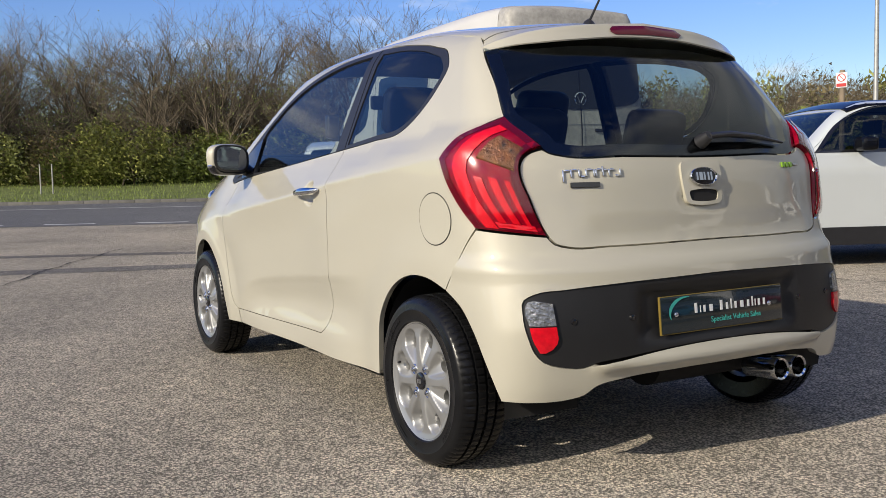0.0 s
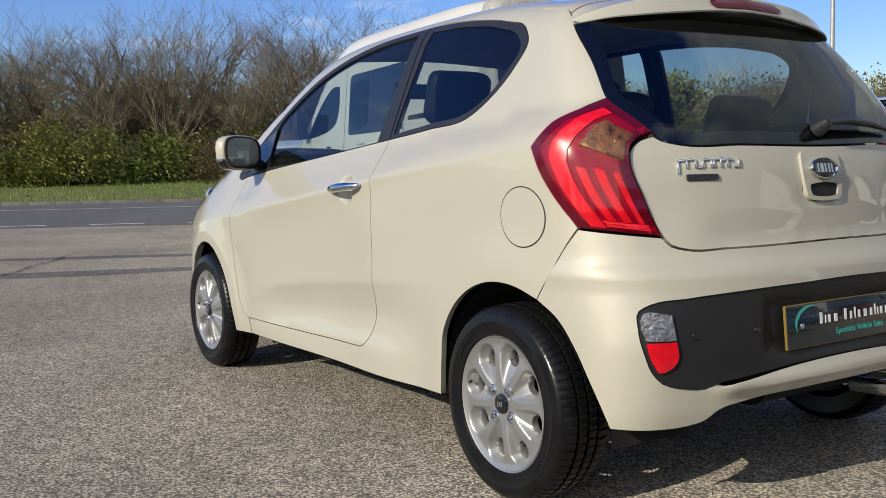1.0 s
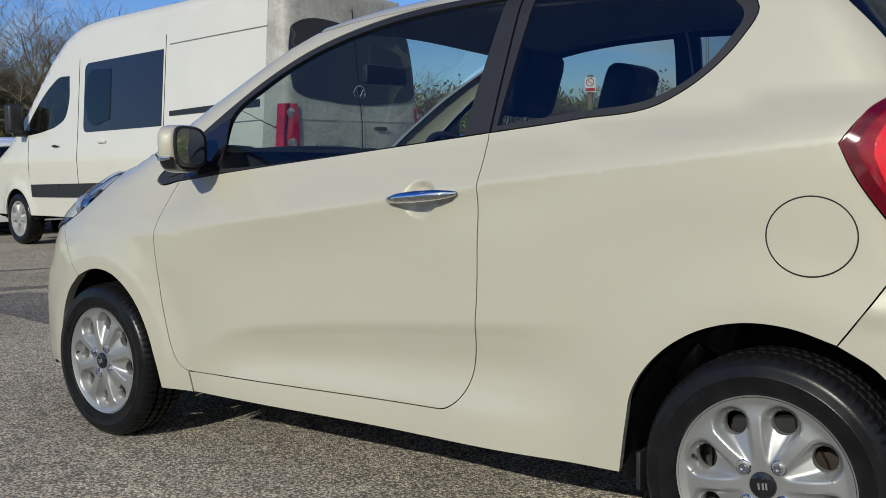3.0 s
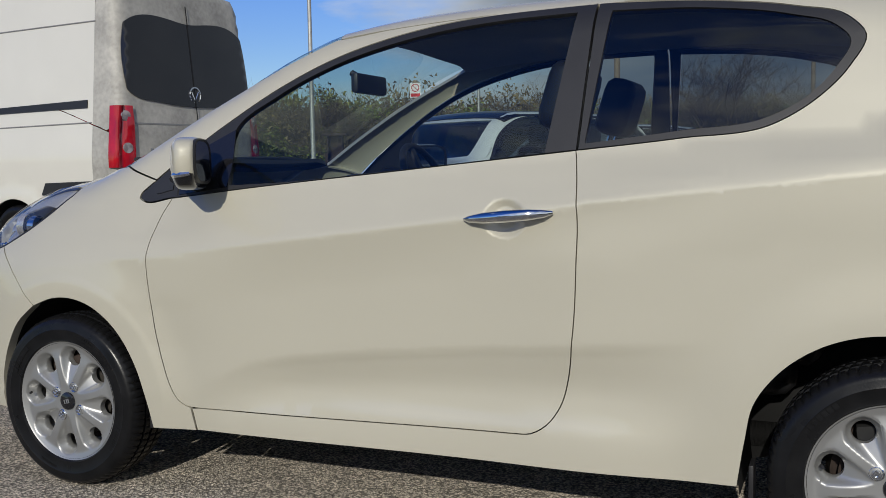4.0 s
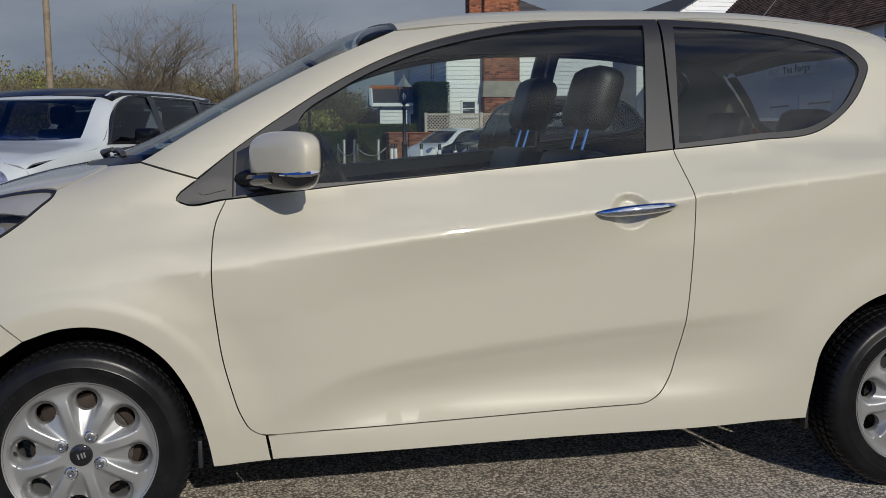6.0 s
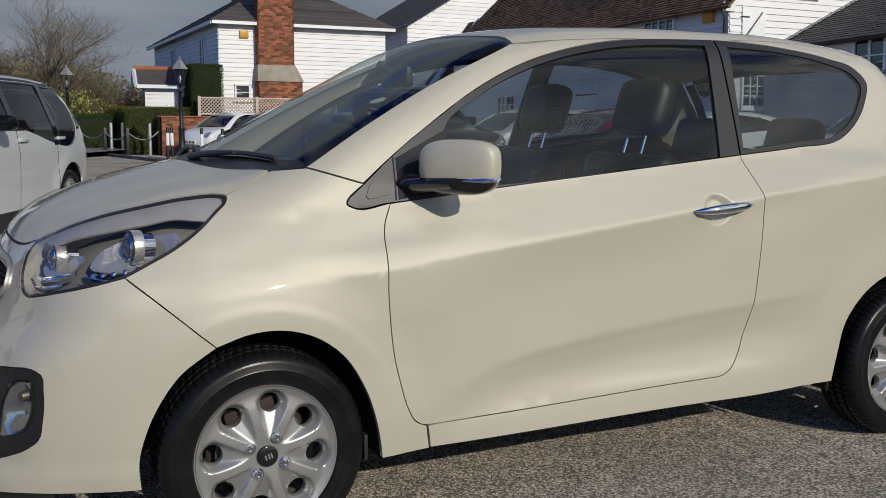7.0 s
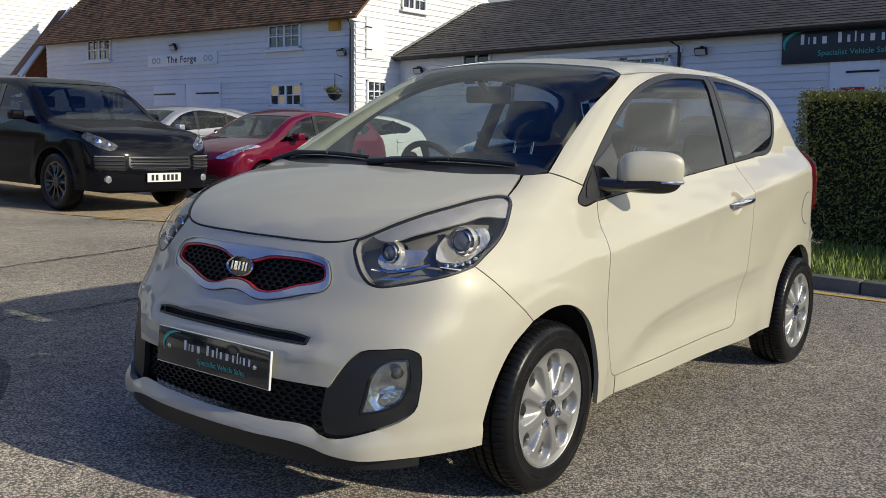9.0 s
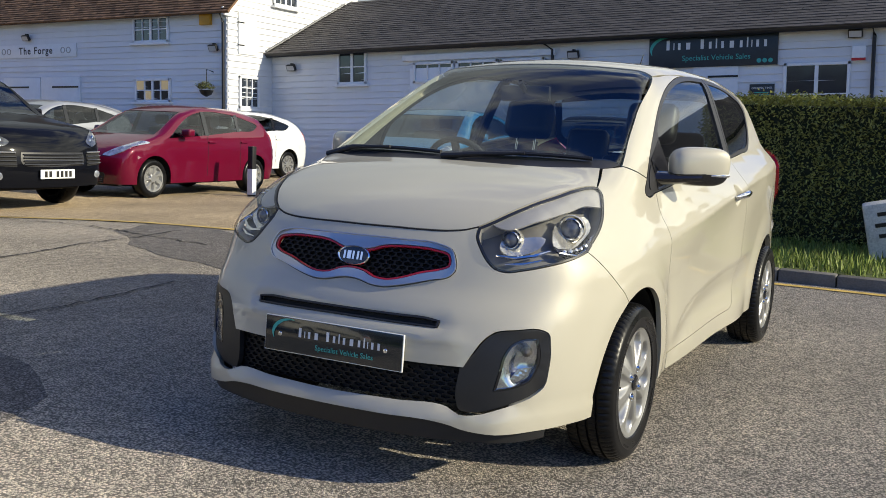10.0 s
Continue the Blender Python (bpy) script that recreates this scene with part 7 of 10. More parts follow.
def window(parent, m, w, h, cols, rows, lit=False, sill=True, deep=0.05):
    """A casement: frame, bars, panes and sill; m at its lower middle on the wall."""
    win = new("window")
    win.parent = parent
    win.matrix_basis = m
    f = 0.06
    bm = bmesh.new()
    add_box(bm, (-w / 2, 0.02, 0), (-w / 2 + f, deep + 0.03, h), 0.006, 1)
    add_box(bm, (w / 2 - f, 0.02, 0), (w / 2, deep + 0.03, h), 0.006, 1)
    add_box(bm, (-w / 2, 0.02, h - f), (w / 2, deep + 0.03, h), 0.006, 1)
    add_box(bm, (-w / 2, 0.02, 0), (w / 2, deep + 0.03, f), 0.006, 1)
    for c in range(1, cols):
        x = -w / 2 + f + (w - 2 * f) * c / cols
        t = 0.035 if (cols == 4 and c == 2) or cols == 2 else 0.014
        add_box(bm, (x - t, 0.025, f), (x + t, deep + 0.015, h - f))
    for r in range(1, rows):
        z = f + (h - 2 * f) * r / rows
        add_box(bm, (-w / 2 + f, 0.025, z - 0.013), (w / 2 - f, deep + 0.012, z + 0.013))
    part("window_frame", bm, M["white_paint"], win, "white painted window frame")
    for c in range(cols):
        for r in range(rows):
            x0, x1 = -w / 2 + f + (w - 2 * f) * c / cols, -w / 2 + f + (w - 2 * f) * (c + 1) / cols
            z0, z1 = f + (h - 2 * f) * r / rows, f + (h - 2 * f) * (r + 1) / rows
            t = random.uniform(-0.004, 0.004)
            put("pane", [(x0, 0.036 + t, z0), (x1, 0.036 - t, z0), (x1, 0.036 - t, z1), (x0, 0.036 + t, z1)], [(0, 1, 2, 3)], M["pane_lit"] if lit and (c + r) % 3 == 1 else M["pane"], win, smooth=False)
    if sill:
        box("window_sill", (-w / 2 - 0.06, 0.02, -0.06), (w / 2 + 0.06, deep + 0.09, 0.0), M["white_paint"], win, bevel=0.006)
    return win


def tiles(name, parent, m, width, length, tw, tl, material, label, seed, thick=0.018):
    """A slope of overlapping tiles in one mesh; local x along the eave, y up the slope."""
    rnd = random.Random(seed)
    V, F_ = [], []
    rows, cols = int(length / tl), int(width / tw)
    for r in range(rows):
        sag = 0.0
        for c in range(-1, cols + 1):
            x0 = c * tw + (tw / 2 if r % 2 else 0) + rnd.uniform(-0.004, 0.004)
            x1 = x0 + tw - 0.006
            x0, x1 = max(x0, 0.0), min(x1, width)
            if x1 - x0 < 0.03:
                continue
            y0 = r * tl + rnd.uniform(-0.008, 0.008)
            y1 = y0 + tl * 1.25
            u, w = rnd.uniform(0, 0.010), rnd.uniform(0, 0.010)
            k = len(V)
            V += [(x0, y0, thick + 0.012 + u), (x1, y0, thick + 0.012 + w), (x1, y1, 0.010), (x0, y1, 0.010), (x0, y0, u), (x1, y0, w)]
            F_ += [(k, k + 1, k + 2, k + 3), (k + 4, k + 5, k + 1, k)]
    V = [tuple(m @ Vector(v)) for v in V]
    ob = put(name, V, F_, material, parent, label, smooth=False)
    return tagged(ob, kind="stuff")


def slab(name, parent, m, pts, thick, material, label=""):
    """A flat polygon in local x, y with thickness along -z."""
    V = [m @ Vector((x, y, 0)) for x, y in pts] + [m @ Vector((x, y, -thick)) for x, y in pts]
    n = len(pts)
    F_ = [tuple(range(n)), tuple(range(2 * n - 1, n - 1, -1))] + [(i, (i + 1) % n + 0, (i + 1) % n + n, i + n) for i in range(n)]
    bm = bmesh.new()
    vs = [bm.verts.new(v) for v in V]
    for f in F_:
        bm.faces.new([vs[i] for i in f])
    return part(name, bm, material, parent, label)


def flood(parent, m, name="floodlight"):
    bm = bmesh.new()
    add_box(bm, (-0.13, 0.06, -0.08), (0.13, 0.14, 0.08), 0.015, 2, m @ pose(0, 0, 0, -25, 0, 0))
    add_box(bm, (-0.02, 0.0, 0.04), (0.02, 0.10, 0.07), 0, 1, m)
    part(name, bm, M["iron"], parent, "black wall floodlight", smooth=True)
    put("lamp_glass", [m @ pose(0, 0, 0, -25, 0, 0) @ Vector(v) for v in ((-0.11, 0.142, -0.06), (0.11, 0.142, -0.06), (0.11, 0.142, 0.06), (-0.11, 0.142, 0.06))], [(0, 1, 2, 3)], mat("lamp_glass", (0.5, 0.5, 0.48), 0.1), parent, smooth=False)


def pipe(parent, pts, label="black downpipe"):
    tube("downpipe", pts, 0.035, M["iron"], parent, label, seg=10)


random.seed(77)
# the long weatherboarded workshop: its long wall faces +x, its gable +y
FORGE = thing("workshop_building", pose(-14.0, -14.4, 0, 1.3, 0, 0), "white weatherboarded workshop with a brown tiled roof", "building")
WF = pose(0, -14.2, 0, 0, 0, 90)                      # frame of the long wall: x runs towards +y, from the far end
# in this frame: x = y_local + 14.2, and out of the wall is -y, so it is turned to face +x
WF = Matrix(((0, 1, 0, 0), (1, 0, 0, -14.2), (0, 0, 1, 0), (0, 0, 0, 1)))
EAVE = 3.92
box("wall", (-6.5, -14.2, -0.8), (-0.01, 0.0, EAVE), M["white_wood"], FORGE, "white boarded walls")
boards(FORGE, 0.0, 14.2, 0.0, EAVE - 0.05, WF)
RP = math.radians(43)
rise = 3.3 * math.tan(RP)
gable_v = [(-6.5, 0.0, EAVE), (0.0, 0.0, EAVE), (-3.25, 0.0, EAVE + rise), (-6.5, -14.2, EAVE), (0.0, -14.2, EAVE), (-3.25, -14.2, EAVE + rise)]
put("gable", gable_v, [(0, 1, 2), (5, 4, 3), (0, 2, 5, 3), (1, 4, 5, 2)], M["white_wood"], FORGE, "boarded gable", smooth=False)
GF = Matrix(((-1, 0, 0, 0), (0, 1, 0, 0), (0, 0, 1, 0), (0, 0, 0, 1)))    # gable wall facing +y: x runs towards -x
boards(FORGE, 0.0, 6.5, 0.0, EAVE, GF)
for i in range(24):
    z = EAVE + i * 0.15
    t = 3.25 * (1 - (i * 0.15 + 0.15) / rise)
    if t < 0.1:
        break
    V = [(-3.25 - t, 0.0, z), (-3.25 + t, 0.0, z), (-3.25 + t, 0.03, z), (-3.25 - t, 0.03, z), (-3.25 - t, 0.0, z + 0.16), (-3.25 + t, 0.0, z + 0.16), (-3.25 + t, 0.008, z + 0.16), (-3.25 - t, 0.008, z + 0.16)]
    put("weatherboard", V, [(3, 2, 6, 7), (0, 1, 2, 3), (4, 7, 6, 5), (0, 3, 7, 4), (1, 5, 6, 2)], M["white_wood"], FORGE, smooth=False)
RM = Matrix.Translation((0.28, -14.5, EAVE - 0.22)) @ Matrix(((0, -math.cos(RP), math.sin(RP), 0), (1, 0, 0, 0), (0, math.sin(RP), math.cos(RP), 0), (0, 0, 0, 1)))
slab("roof", FORGE, RM @ Matrix.Translation((0, 0, 0.0)), [(0, 0), (14.75, 0), (14.75, 4.9), (0, 4.9)], 0.05, M["clay"], "brown clay tiled roof")
tiles("tiling", FORGE, RM @ Matrix.Translation((0, -0.05, 0.004)), 14.75, 4.95, 0.17, 0.105, M["clay"], "mossy brown clay tiles", 3)
lathe("gutter", [(0.055, 0.0), (0.06, 0.0), (0.06, 14.6), (0.055, 14.6)], M["iron"], FORGE, "black gutter", seg=12, axis="Y", m=Matrix.Translation((0.20, -14.4, EAVE - 0.20)))
box("barge_board", (-0.10, 0.03, EAVE - 0.3), (0.24, 0.07, EAVE - 0.1), M["white_paint"], FORGE)
window(FORGE, WF @ Matrix.Translation((11.75 - 0.05, 0, 3.05)), 1.24, 0.66, 4, 2)
window(FORGE, WF @ Matrix.Translation((11.8 - 0.05, 0, 1.55)), 1.24, 0.60, 4, 2, lit=True)
window(FORGE, WF @ Matrix.Translation((3.15, 0, 3.05)), 1.3, 0.68, 4, 2)
window(FORGE, WF @ Matrix.Translation((3.9, 0, 1.5)), 1.2, 0.62, 4, 2)
for s, nm in ((-1, "barn_door"), (1, "barn_door")):
    x = 7.6 - 0.05 + s * 0.78
    d = box(nm, (-0.76, 0.02, 0.0), (0.76, 0.075, 2.22), M["white_paint"], FORGE, "white boarded double door", bevel=0.006, m=WF @ Matrix.Translation((x, 0, 0)))
    box("strap_hinge", (-0.30 if s > 0 else -0.72, 0.075, 1.93), (0.72 if s > 0 else 0.30, 0.09, 1.975), M["iron"], d, "black strap hinge", m=WF @ Matrix.Translation((x, 0, 0)))
sg = box("name_board", (-1.62, 0.03, 0), (1.62, 0.055, 0.36), M["white_paint"], FORGE, "white board with old-fashioned lettering", bevel=0.004, m=WF @ Matrix.Translation((7.35, 0, 2.76)))
words("lettering", "The Forge", 0.27, M["iron"], sg, WF @ Matrix.Translation((7.35, 0.057, 2.94)) @ Matrix(((1, 0, 0, 0), (0, 0, 1, 0), (0, 1, 0, 0), (0, 0, 0, 1))), depth=0.003, bold=0.004, space=1.22)
for s in (-1, 1):
    for k in range(2):
        lathe("flourish", [(0.085, -0.004), (0.085, 0.004), (0.065, 0.004), (0.065, -0.004)], M["galv"], sg, seg=18, axis="X", close=True, m=Matrix.Translation((0.06, -14.2 + 7.35 + s * (1.1 + 0.22 * k), 2.94)))
flood(FORGE, WF @ Matrix.Translation((7.05, 0.03, 3.34)))
flood(FORGE, WF @ Matrix.Translation((13.85, 0.03, 2.9)))
box("alarm_box", (13.4, 0.03, 3.42), (13.75, 0.13, 3.76), M["alarm"], FORGE, "yellow alarm box", bevel=0.02, m=WF)
pipe(FORGE, [(0.20, -0.1, EAVE - 0.2), (0.07, -0.08, EAVE - 0.45), (0.07, -0.08, 0.0)])
# gable wall fittings
window(FORGE, GF @ Matrix.Translation((0.75, 0, 1.42)), 0.75, 0.80, 3, 3)
window(FORGE, GF @ Matrix.Translation((2.2, 0, 4.1)), 1.0, 0.6, 4, 2)
box("hatch", (0.35, 0.02, 2.75), (1.05, 0.06, 3.75), M["white_paint"], FORGE, "white loft hatch", bevel=0.006, m=GF)
for z in (2.95, 3.5):
    box("hinge", (0.30, 0.06, z), (0.55, 0.07, z + 0.03), M["iron"], FORGE, m=GF)
# hanging basket
bk = thing("hanging_basket", pose(-13.7, -14.85, 1.82), "wire hanging basket of dark green plants on the wall", "basket")
lathe("basket", [(0.02, -0.16), (0.13, -0.10), (0.18, 0.0), (0.17, 0.0), (0.12, -0.09)], M["iron"], bk, seg=18)
V, F_ = bush_mesh(90, 0.25, 0.25, 0.2, 500, 0.03)
put("plants", V, F_, M["hedge_leaf"], bk, smooth=False)
tube("bracket", [(-0.25, 0, 0.45), (0.0, 0, 0.5), (0.0, 0, 0.05)], 0.012, M["iron"], bk, seg=6)

# the low sales building
VIEW = thing("sales_building", pose(-15.7, -14.36, 0, 2.3, 0, 0), "low white weatherboarded sales building with a grey roof", "building")
VE = 2.93
WV = Matrix(((0, 1, 0, 0), (1, 0, 0, 0), (0, 0, 1, 0), (0, 0, 0, 1)))       # x runs along +y from the workshop
box("wall", (-7.0, 0.04, -1.5), (-0.01, 22.0, VE), M["white_wood"], VIEW, "white boarded wall")
boards(VIEW, 0.0, 22.0, -0.3, VE - 0.04, WV)
VP = math.radians(25)
VM = Matrix.Translation((0.32, 0.02, VE - 0.10)) @ Matrix(((0, -math.cos(VP), math.sin(VP), 0), (1, 0, 0, 0), (0, math.sin(VP), math.cos(VP), 0), (0, 0, 0, 1)))
slab("roof", VIEW, VM, [(0, 0), (22.2, 0), (22.2, 4.3), (0, 4.3)], 0.05, M["slate"], "grey-brown slate roof")
tiles("slating", VIEW, VM @ Matrix.Translation((0, -0.04, 0.004)), 22.2, 4.3, 0.30, 0.17, M["slate"], "grey-brown slates", 9, thick=0.008)
put("roof_back", [(-3.58, 0.02, VE + 1.72), (-3.58, 22.2, VE + 1.72), (-7.2, 22.2, VE - 0.1), (-7.2, 0.02, VE - 0.1)], [(0, 1, 2, 3)], M["slate"], VIEW, smooth=False)
lathe("gutter", [(0.05, 0.0), (0.056, 0.0), (0.056, 22.0), (0.05, 22.0)], M["iron"], VIEW, "black gutter", seg=12, axis="Y", m=Matrix.Translation((0.25, 0.05, VE - 0.13)))
for k in range(24):
    box("rafter_foot", (0.0, k * 0.92 + 0.3, VE - 0.14), (0.2, k * 0.92 + 0.36, VE - 0.06), M["iron"], VIEW)
box("flashing", (-3.7, -0.0, 0), (0.0, 0.09, 0.03), M["lead"], VIEW, "grey lead flashing along the gable", m=Matrix.Translation((0.3, 0.02, VE - 0.04)) @ pose(0, 0, 0, 0, 25, 0) @ Matrix.Diagonal((1.05, 1, 1, 1)))
window(VIEW, WV @ Matrix.Translation((2.53, 0, 2.02)), 0.86, 0.84, 2, 2)
# garage with a row of small panes
box("garage_door", (4.2, 0.02, -0.2), (7.7, 0.07, 2.35), M["white_paint"], VIEW, "wide white garage door", bevel=0.006, m=WV)
box("garage_lintel", (4.0, 0.02, 2.52), (7.9, 0.10, 2.66), M["white_paint"], VIEW, bevel=0.006, m=WV)
for k in range(3):
    window(VIEW, WV @ Matrix.Translation((4.85 + k * 1.14, 0.02, 2.00)), 1.08, 0.48, 3, 1, sill=False, deep=0.06)
sign = box("shop_sign", (10.02, 0.03, 2.15), (12.60, 0.09, 2.85), M["sign_dark"], VIEW, "dark shop sign with pale print and a teal crescent", bevel=0.008, m=WV)
UP = Matrix(((1, 0, 0, 0), (0, 0, 1, 0), (0, 1, 0, 0), (0, 0, 0, 1)))
letter_bars("View Automotive", 0.30, WV @ Matrix.Translation((11.40, 0.092, 2.60)) @ UP, M["white_bar"], sign, "sign_print")
words("sign_words", "Specialist Vehicle Sales", 0.15, M["teal"], sign, WV @ Matrix.Translation((11.4, 0.092, 2.33)) @ UP, depth=0.002)
swoosh(0.42, WV @ Matrix.Translation((10.22, 0.092, 2.52)) @ UP, M["teal"], sign)
for k in range(3):
    lathe("sign_dot", [(0.0, 0.004), (0.045, 0.004), (0.045, 0.0)], M["teal"], sign, seg=14, axis="X", m=Matrix.Translation((0.092, 12.25 + 0.11 * k, 2.24)))
for x in (10.65, 11.85):
    tube("sign_lamp", [WV @ Vector((x, 0.02, 2.86)), WV @ Vector((x, 0.22, 2.90)), WV @ Vector((x, 0.28, 2.82))], 0.02, M["iron"], VIEW, "black sign lamp", seg=8)
dr = box("shop_door", (10.95, 0.02, 0.0), (11.85, 0.06, 2.20), M["white_paint"], VIEW, "white shop door", bevel=0.006, m=WV)
box("strap_hinge", (11.25, 0.06, 1.93), (11.85, 0.075, 1.97), M["iron"], dr, m=WV)
op = box("open_sign", (11.15, 0.065, 1.42), (11.60, 0.08, 1.66), M["red_sign"], dr, "red sign reading open", m=WV)
words("sign_words", "OPEN", 0.17, M["white_bar"], op, WV @ Matrix.Translation((11.375, 0.082, 1.54)) @ UP, depth=0.001)
ot = box("times_board", (12.08, 0.03, 1.42), (12.56, 0.05, 1.78), M["sign_dark"], VIEW, "small dark board of opening times", m=WV)
words("sign_words", "OPENING TIMES", 0.055, M["white_bar"], ot, WV @ Matrix.Translation((12.32, 0.052, 1.70)) @ UP, depth=0.001)
for k in range(4):
    box("print_bar", (12.18, 0.05, 1.47 + 0.045 * k), (12.46, 0.052, 1.485 + 0.045 * k), M["teal"], ot, m=WV)
window(VIEW, WV @ Matrix.Translation((13.33, 0, 0.95)), 1.22, 1.22, 2, 2)
box("alarm_box", (13.95, 0.02, 2.17), (14.2, 0.12, 2.45), M["white_paint"], VIEW, "white alarm box", bevel=0.02, m=WV)
box("alarm_strip", (13.95, 0.12, 2.17), (14.2, 0.125, 2.22), M["red_sign"], VIEW, m=WV)
flood(VIEW, WV @ Matrix.Translation((8.35, 0.03, 2.55)))
flood(VIEW, WV @ Matrix.Translation((0.72, 0.03, 2.52)))
flood(VIEW, WV @ Matrix.Translation((14.0, 0.03, 2.72)))
pipe(VIEW, [(0.25, 7.65, VE - 0.13), (0.08, 7.85, VE - 0.3), (0.08, 7.85, -0.2)])
pipe(VIEW, [(0.25, 14.3, VE - 0.13), (0.08, 14.33, VE - 0.3), (0.08, 14.33, -0.2)])

# the tall house with the brick chimney
HOUSE = thing("house", pose(-6.35, -32.4, 0, 0.6, 0, 0), "white weatherboarded house with a brick chimney and slate roof", "house")
HE = 4.55
box("wall", (-6.5, -13.5, -0.5), (-0.01, -0.01, HE), M["white_wood"], HOUSE, "white boarded walls")
HA = Matrix(((-1, 0, 0, 0), (0, 1, 0, 0), (0, 0, 1, 0), (0, 0, 0, 1)))
HB = Matrix(((0, 1, 0, 0), (1, 0, 0, -13.5), (0, 0, 1, 0), (0, 0, 0, 1)))
boards(HOUSE, 0.0, 6.5, 0.0, HE, HA, 0.16)
boards(HOUSE, 0.0, 13.5, 0.0, HE, HB, 0.16)
rv = [(0.35, 0.35, HE), (-6.85, 0.35, HE), (-6.85, -13.85, HE), (0.35, -13.85, HE), (-3.25, -3.2, HE + 2.1), (-3.25, -10.3, HE + 2.1)]
put("roof_underlay", rv, [(0, 4, 1), (1, 4, 5, 2), (2, 5, 3), (3, 5, 4, 0), (0, 1, 2, 3)], M["slate"], HOUSE, "grey slate hipped roof", smooth=False)
for k in range(12):
    t0, t1 = k / 12, (k + 1) / 12
    A, B, C, D, E0, E1 = (Vector(v) for v in rv)
    for a, b, c, d in ((A, B, E0, E0), (D, A, E1, E0)):
        p0, p1 = a.lerp(c, t0), b.lerp(d, t0)
        q0, q1 = a.lerp(c, t1), b.lerp(d, t1)
        up = Vector((0, 0, 0.035))
        put("slate_course", [p0 + up, p1 + up, q1 + up * 0.3, q0 + up * 0.3, p0, p1], [(0, 1, 2, 3), (4, 5, 1, 0)], M["slate"], HOUSE, smooth=False)
box("eaves_board", (-6.8, 0.25, HE - 0.12), (0.3, 0.34, HE), M["white_paint"], HOUSE)
box("eaves_board", (0.25, -13.8, HE - 0.12), (0.34, 0.25, HE), M["white_paint"], HOUSE)


def brick_stack(parent, x0, x1, y0, y1, z0, z1, name="brick"):
    """Brickwork: mortar core with bricks proud of it on three sides."""
    box("chimney_core", (x0 + 0.012, y0 + 0.012, z0), (x1 - 0.012, y1 - 0.012, z1), M["mortar"], parent)
    V, F_ = [], []

    def br(lo, hi):
        k = len(V)
        V.extend([(lo[0], lo[1], lo[2]), (hi[0], lo[1], lo[2]), (hi[0], hi[1], lo[2]), (lo[0], hi[1], lo[2]), (lo[0], lo[1], hi[2]), (hi[0], lo[1], hi[2]), (hi[0], hi[1], hi[2]), (lo[0], hi[1], hi[2])])
        F_.extend([(k, k + 1, k + 5, k + 4), (k + 1, k + 2, k + 6, k + 5), (k + 2, k + 3, k + 7, k + 6), (k + 3, k, k + 4, k + 7), (k + 4, k + 5, k + 6, k + 7), (k + 3, k + 2, k + 1, k)])

    row, z = 0, z0
    while z < z1 - 0.05:
        for side in range(3):
            a, b = ((x0, x1), (y0, y1), (y0, y1))[side]
            u = a - (0.11 if row % 2 else 0)
            while u < b:
                p, q = max(u, a), min(u + 0.215, b)
                if q - p > 0.04:
                    if side == 0:
                        br((p, y1 - 0.05, z), (q, y1, z + 0.065))
                    elif side == 1:
                        br((x1 - 0.05, p, z), (x1, q, z + 0.065))
                    else:
                        br((x0, p, z), (x0 + 0.05, q, z + 0.065))
                u += 0.225
        z += 0.075
        row += 1
    tagged(put(name, V, F_, M["brick"], parent, "red and orange bricks", smooth=False), kind="stuff")


brick_stack(HOUSE, -2.97, -1.30, 0.0, 0.50, -0.2, 2.42, "lower_bricks")
brick_stack(HOUSE, -2.70, -1.34, 0.0, 0.40, 3.0, 7.3, "upper_bricks")
V = [(-3.01, 0.0, 2.42), (-1.26, 0.0, 2.42), (-1.26, 0.55, 2.42), (-3.01, 0.55, 2.42), (-2.73, 0.0, 3.02), (-1.31, 0.0, 3.02), (-1.31, 0.43, 3.02), (-2.73, 0.43, 3.02)]
put("chimney_shoulder", V, [(3, 2, 6, 7), (0, 3, 7, 4), (1, 5, 6, 2), (4, 7, 6, 5), (0, 1, 2, 3)], M["stone"], HOUSE, "sloping stone chimney shoulder", smooth=False)
brick_stack(HOUSE, -3.8, -2.7, -9.0, -8.2, 5.8, 7.9, "rear_bricks")
box("alarm_box", (0.75, 0.03, 3.98), (1.08, 0.12, 4.25), M["alarm"], HOUSE, "yellow alarm box", bevel=0.03, m=HA)
window(HOUSE, HA @ Matrix.Translation((0.82, 0, 1.72)), 0.58, 0.60, 1, 2)
for y in (-2.6, -8.6):
    window(HOUSE, HB @ Matrix.Translation((13.5 + y, 0, 2.75)), 0.95, 1.4, 2, 2)
# porch
PO = thing("porch", pose(-4.42, -37.2, -0.1, 0, 0, -4), "small white boarded porch with a slate roof and clay ridge", "porch")
box("porch_wall", (-1.75, -1.0, -0.2), (0.0, 0.35, 2.45), M["white_wood"], PO, bevel=0.02)
boards(PO, 0.0, 1.75, 0.0, 2.40, Matrix(((-1, 0, 0, 0), (0, 1, 0, 0.36), (0, 0, 1, 0), (0, 0, 0, 1))), 0.16)
put("porch_roof", [(-1.95, -1.25, 2.42), (0.30, -1.25, 2.42), (0.30, 0.62, 2.42), (-1.95, 0.62, 2.42), (-1.95, -0.3, 3.10), (0.30, -0.3, 3.10)], [(0, 1, 5, 4), (3, 4, 5, 2), (1, 2, 5), (0, 4, 3), (0, 3, 2, 1)], M["slate"], PO, "dark slate roof", smooth=False)
box("eaves_board", (-1.95, 0.60, 2.32), (0.32, 0.68, 2.46), M["white_paint"], PO, "white eaves board")
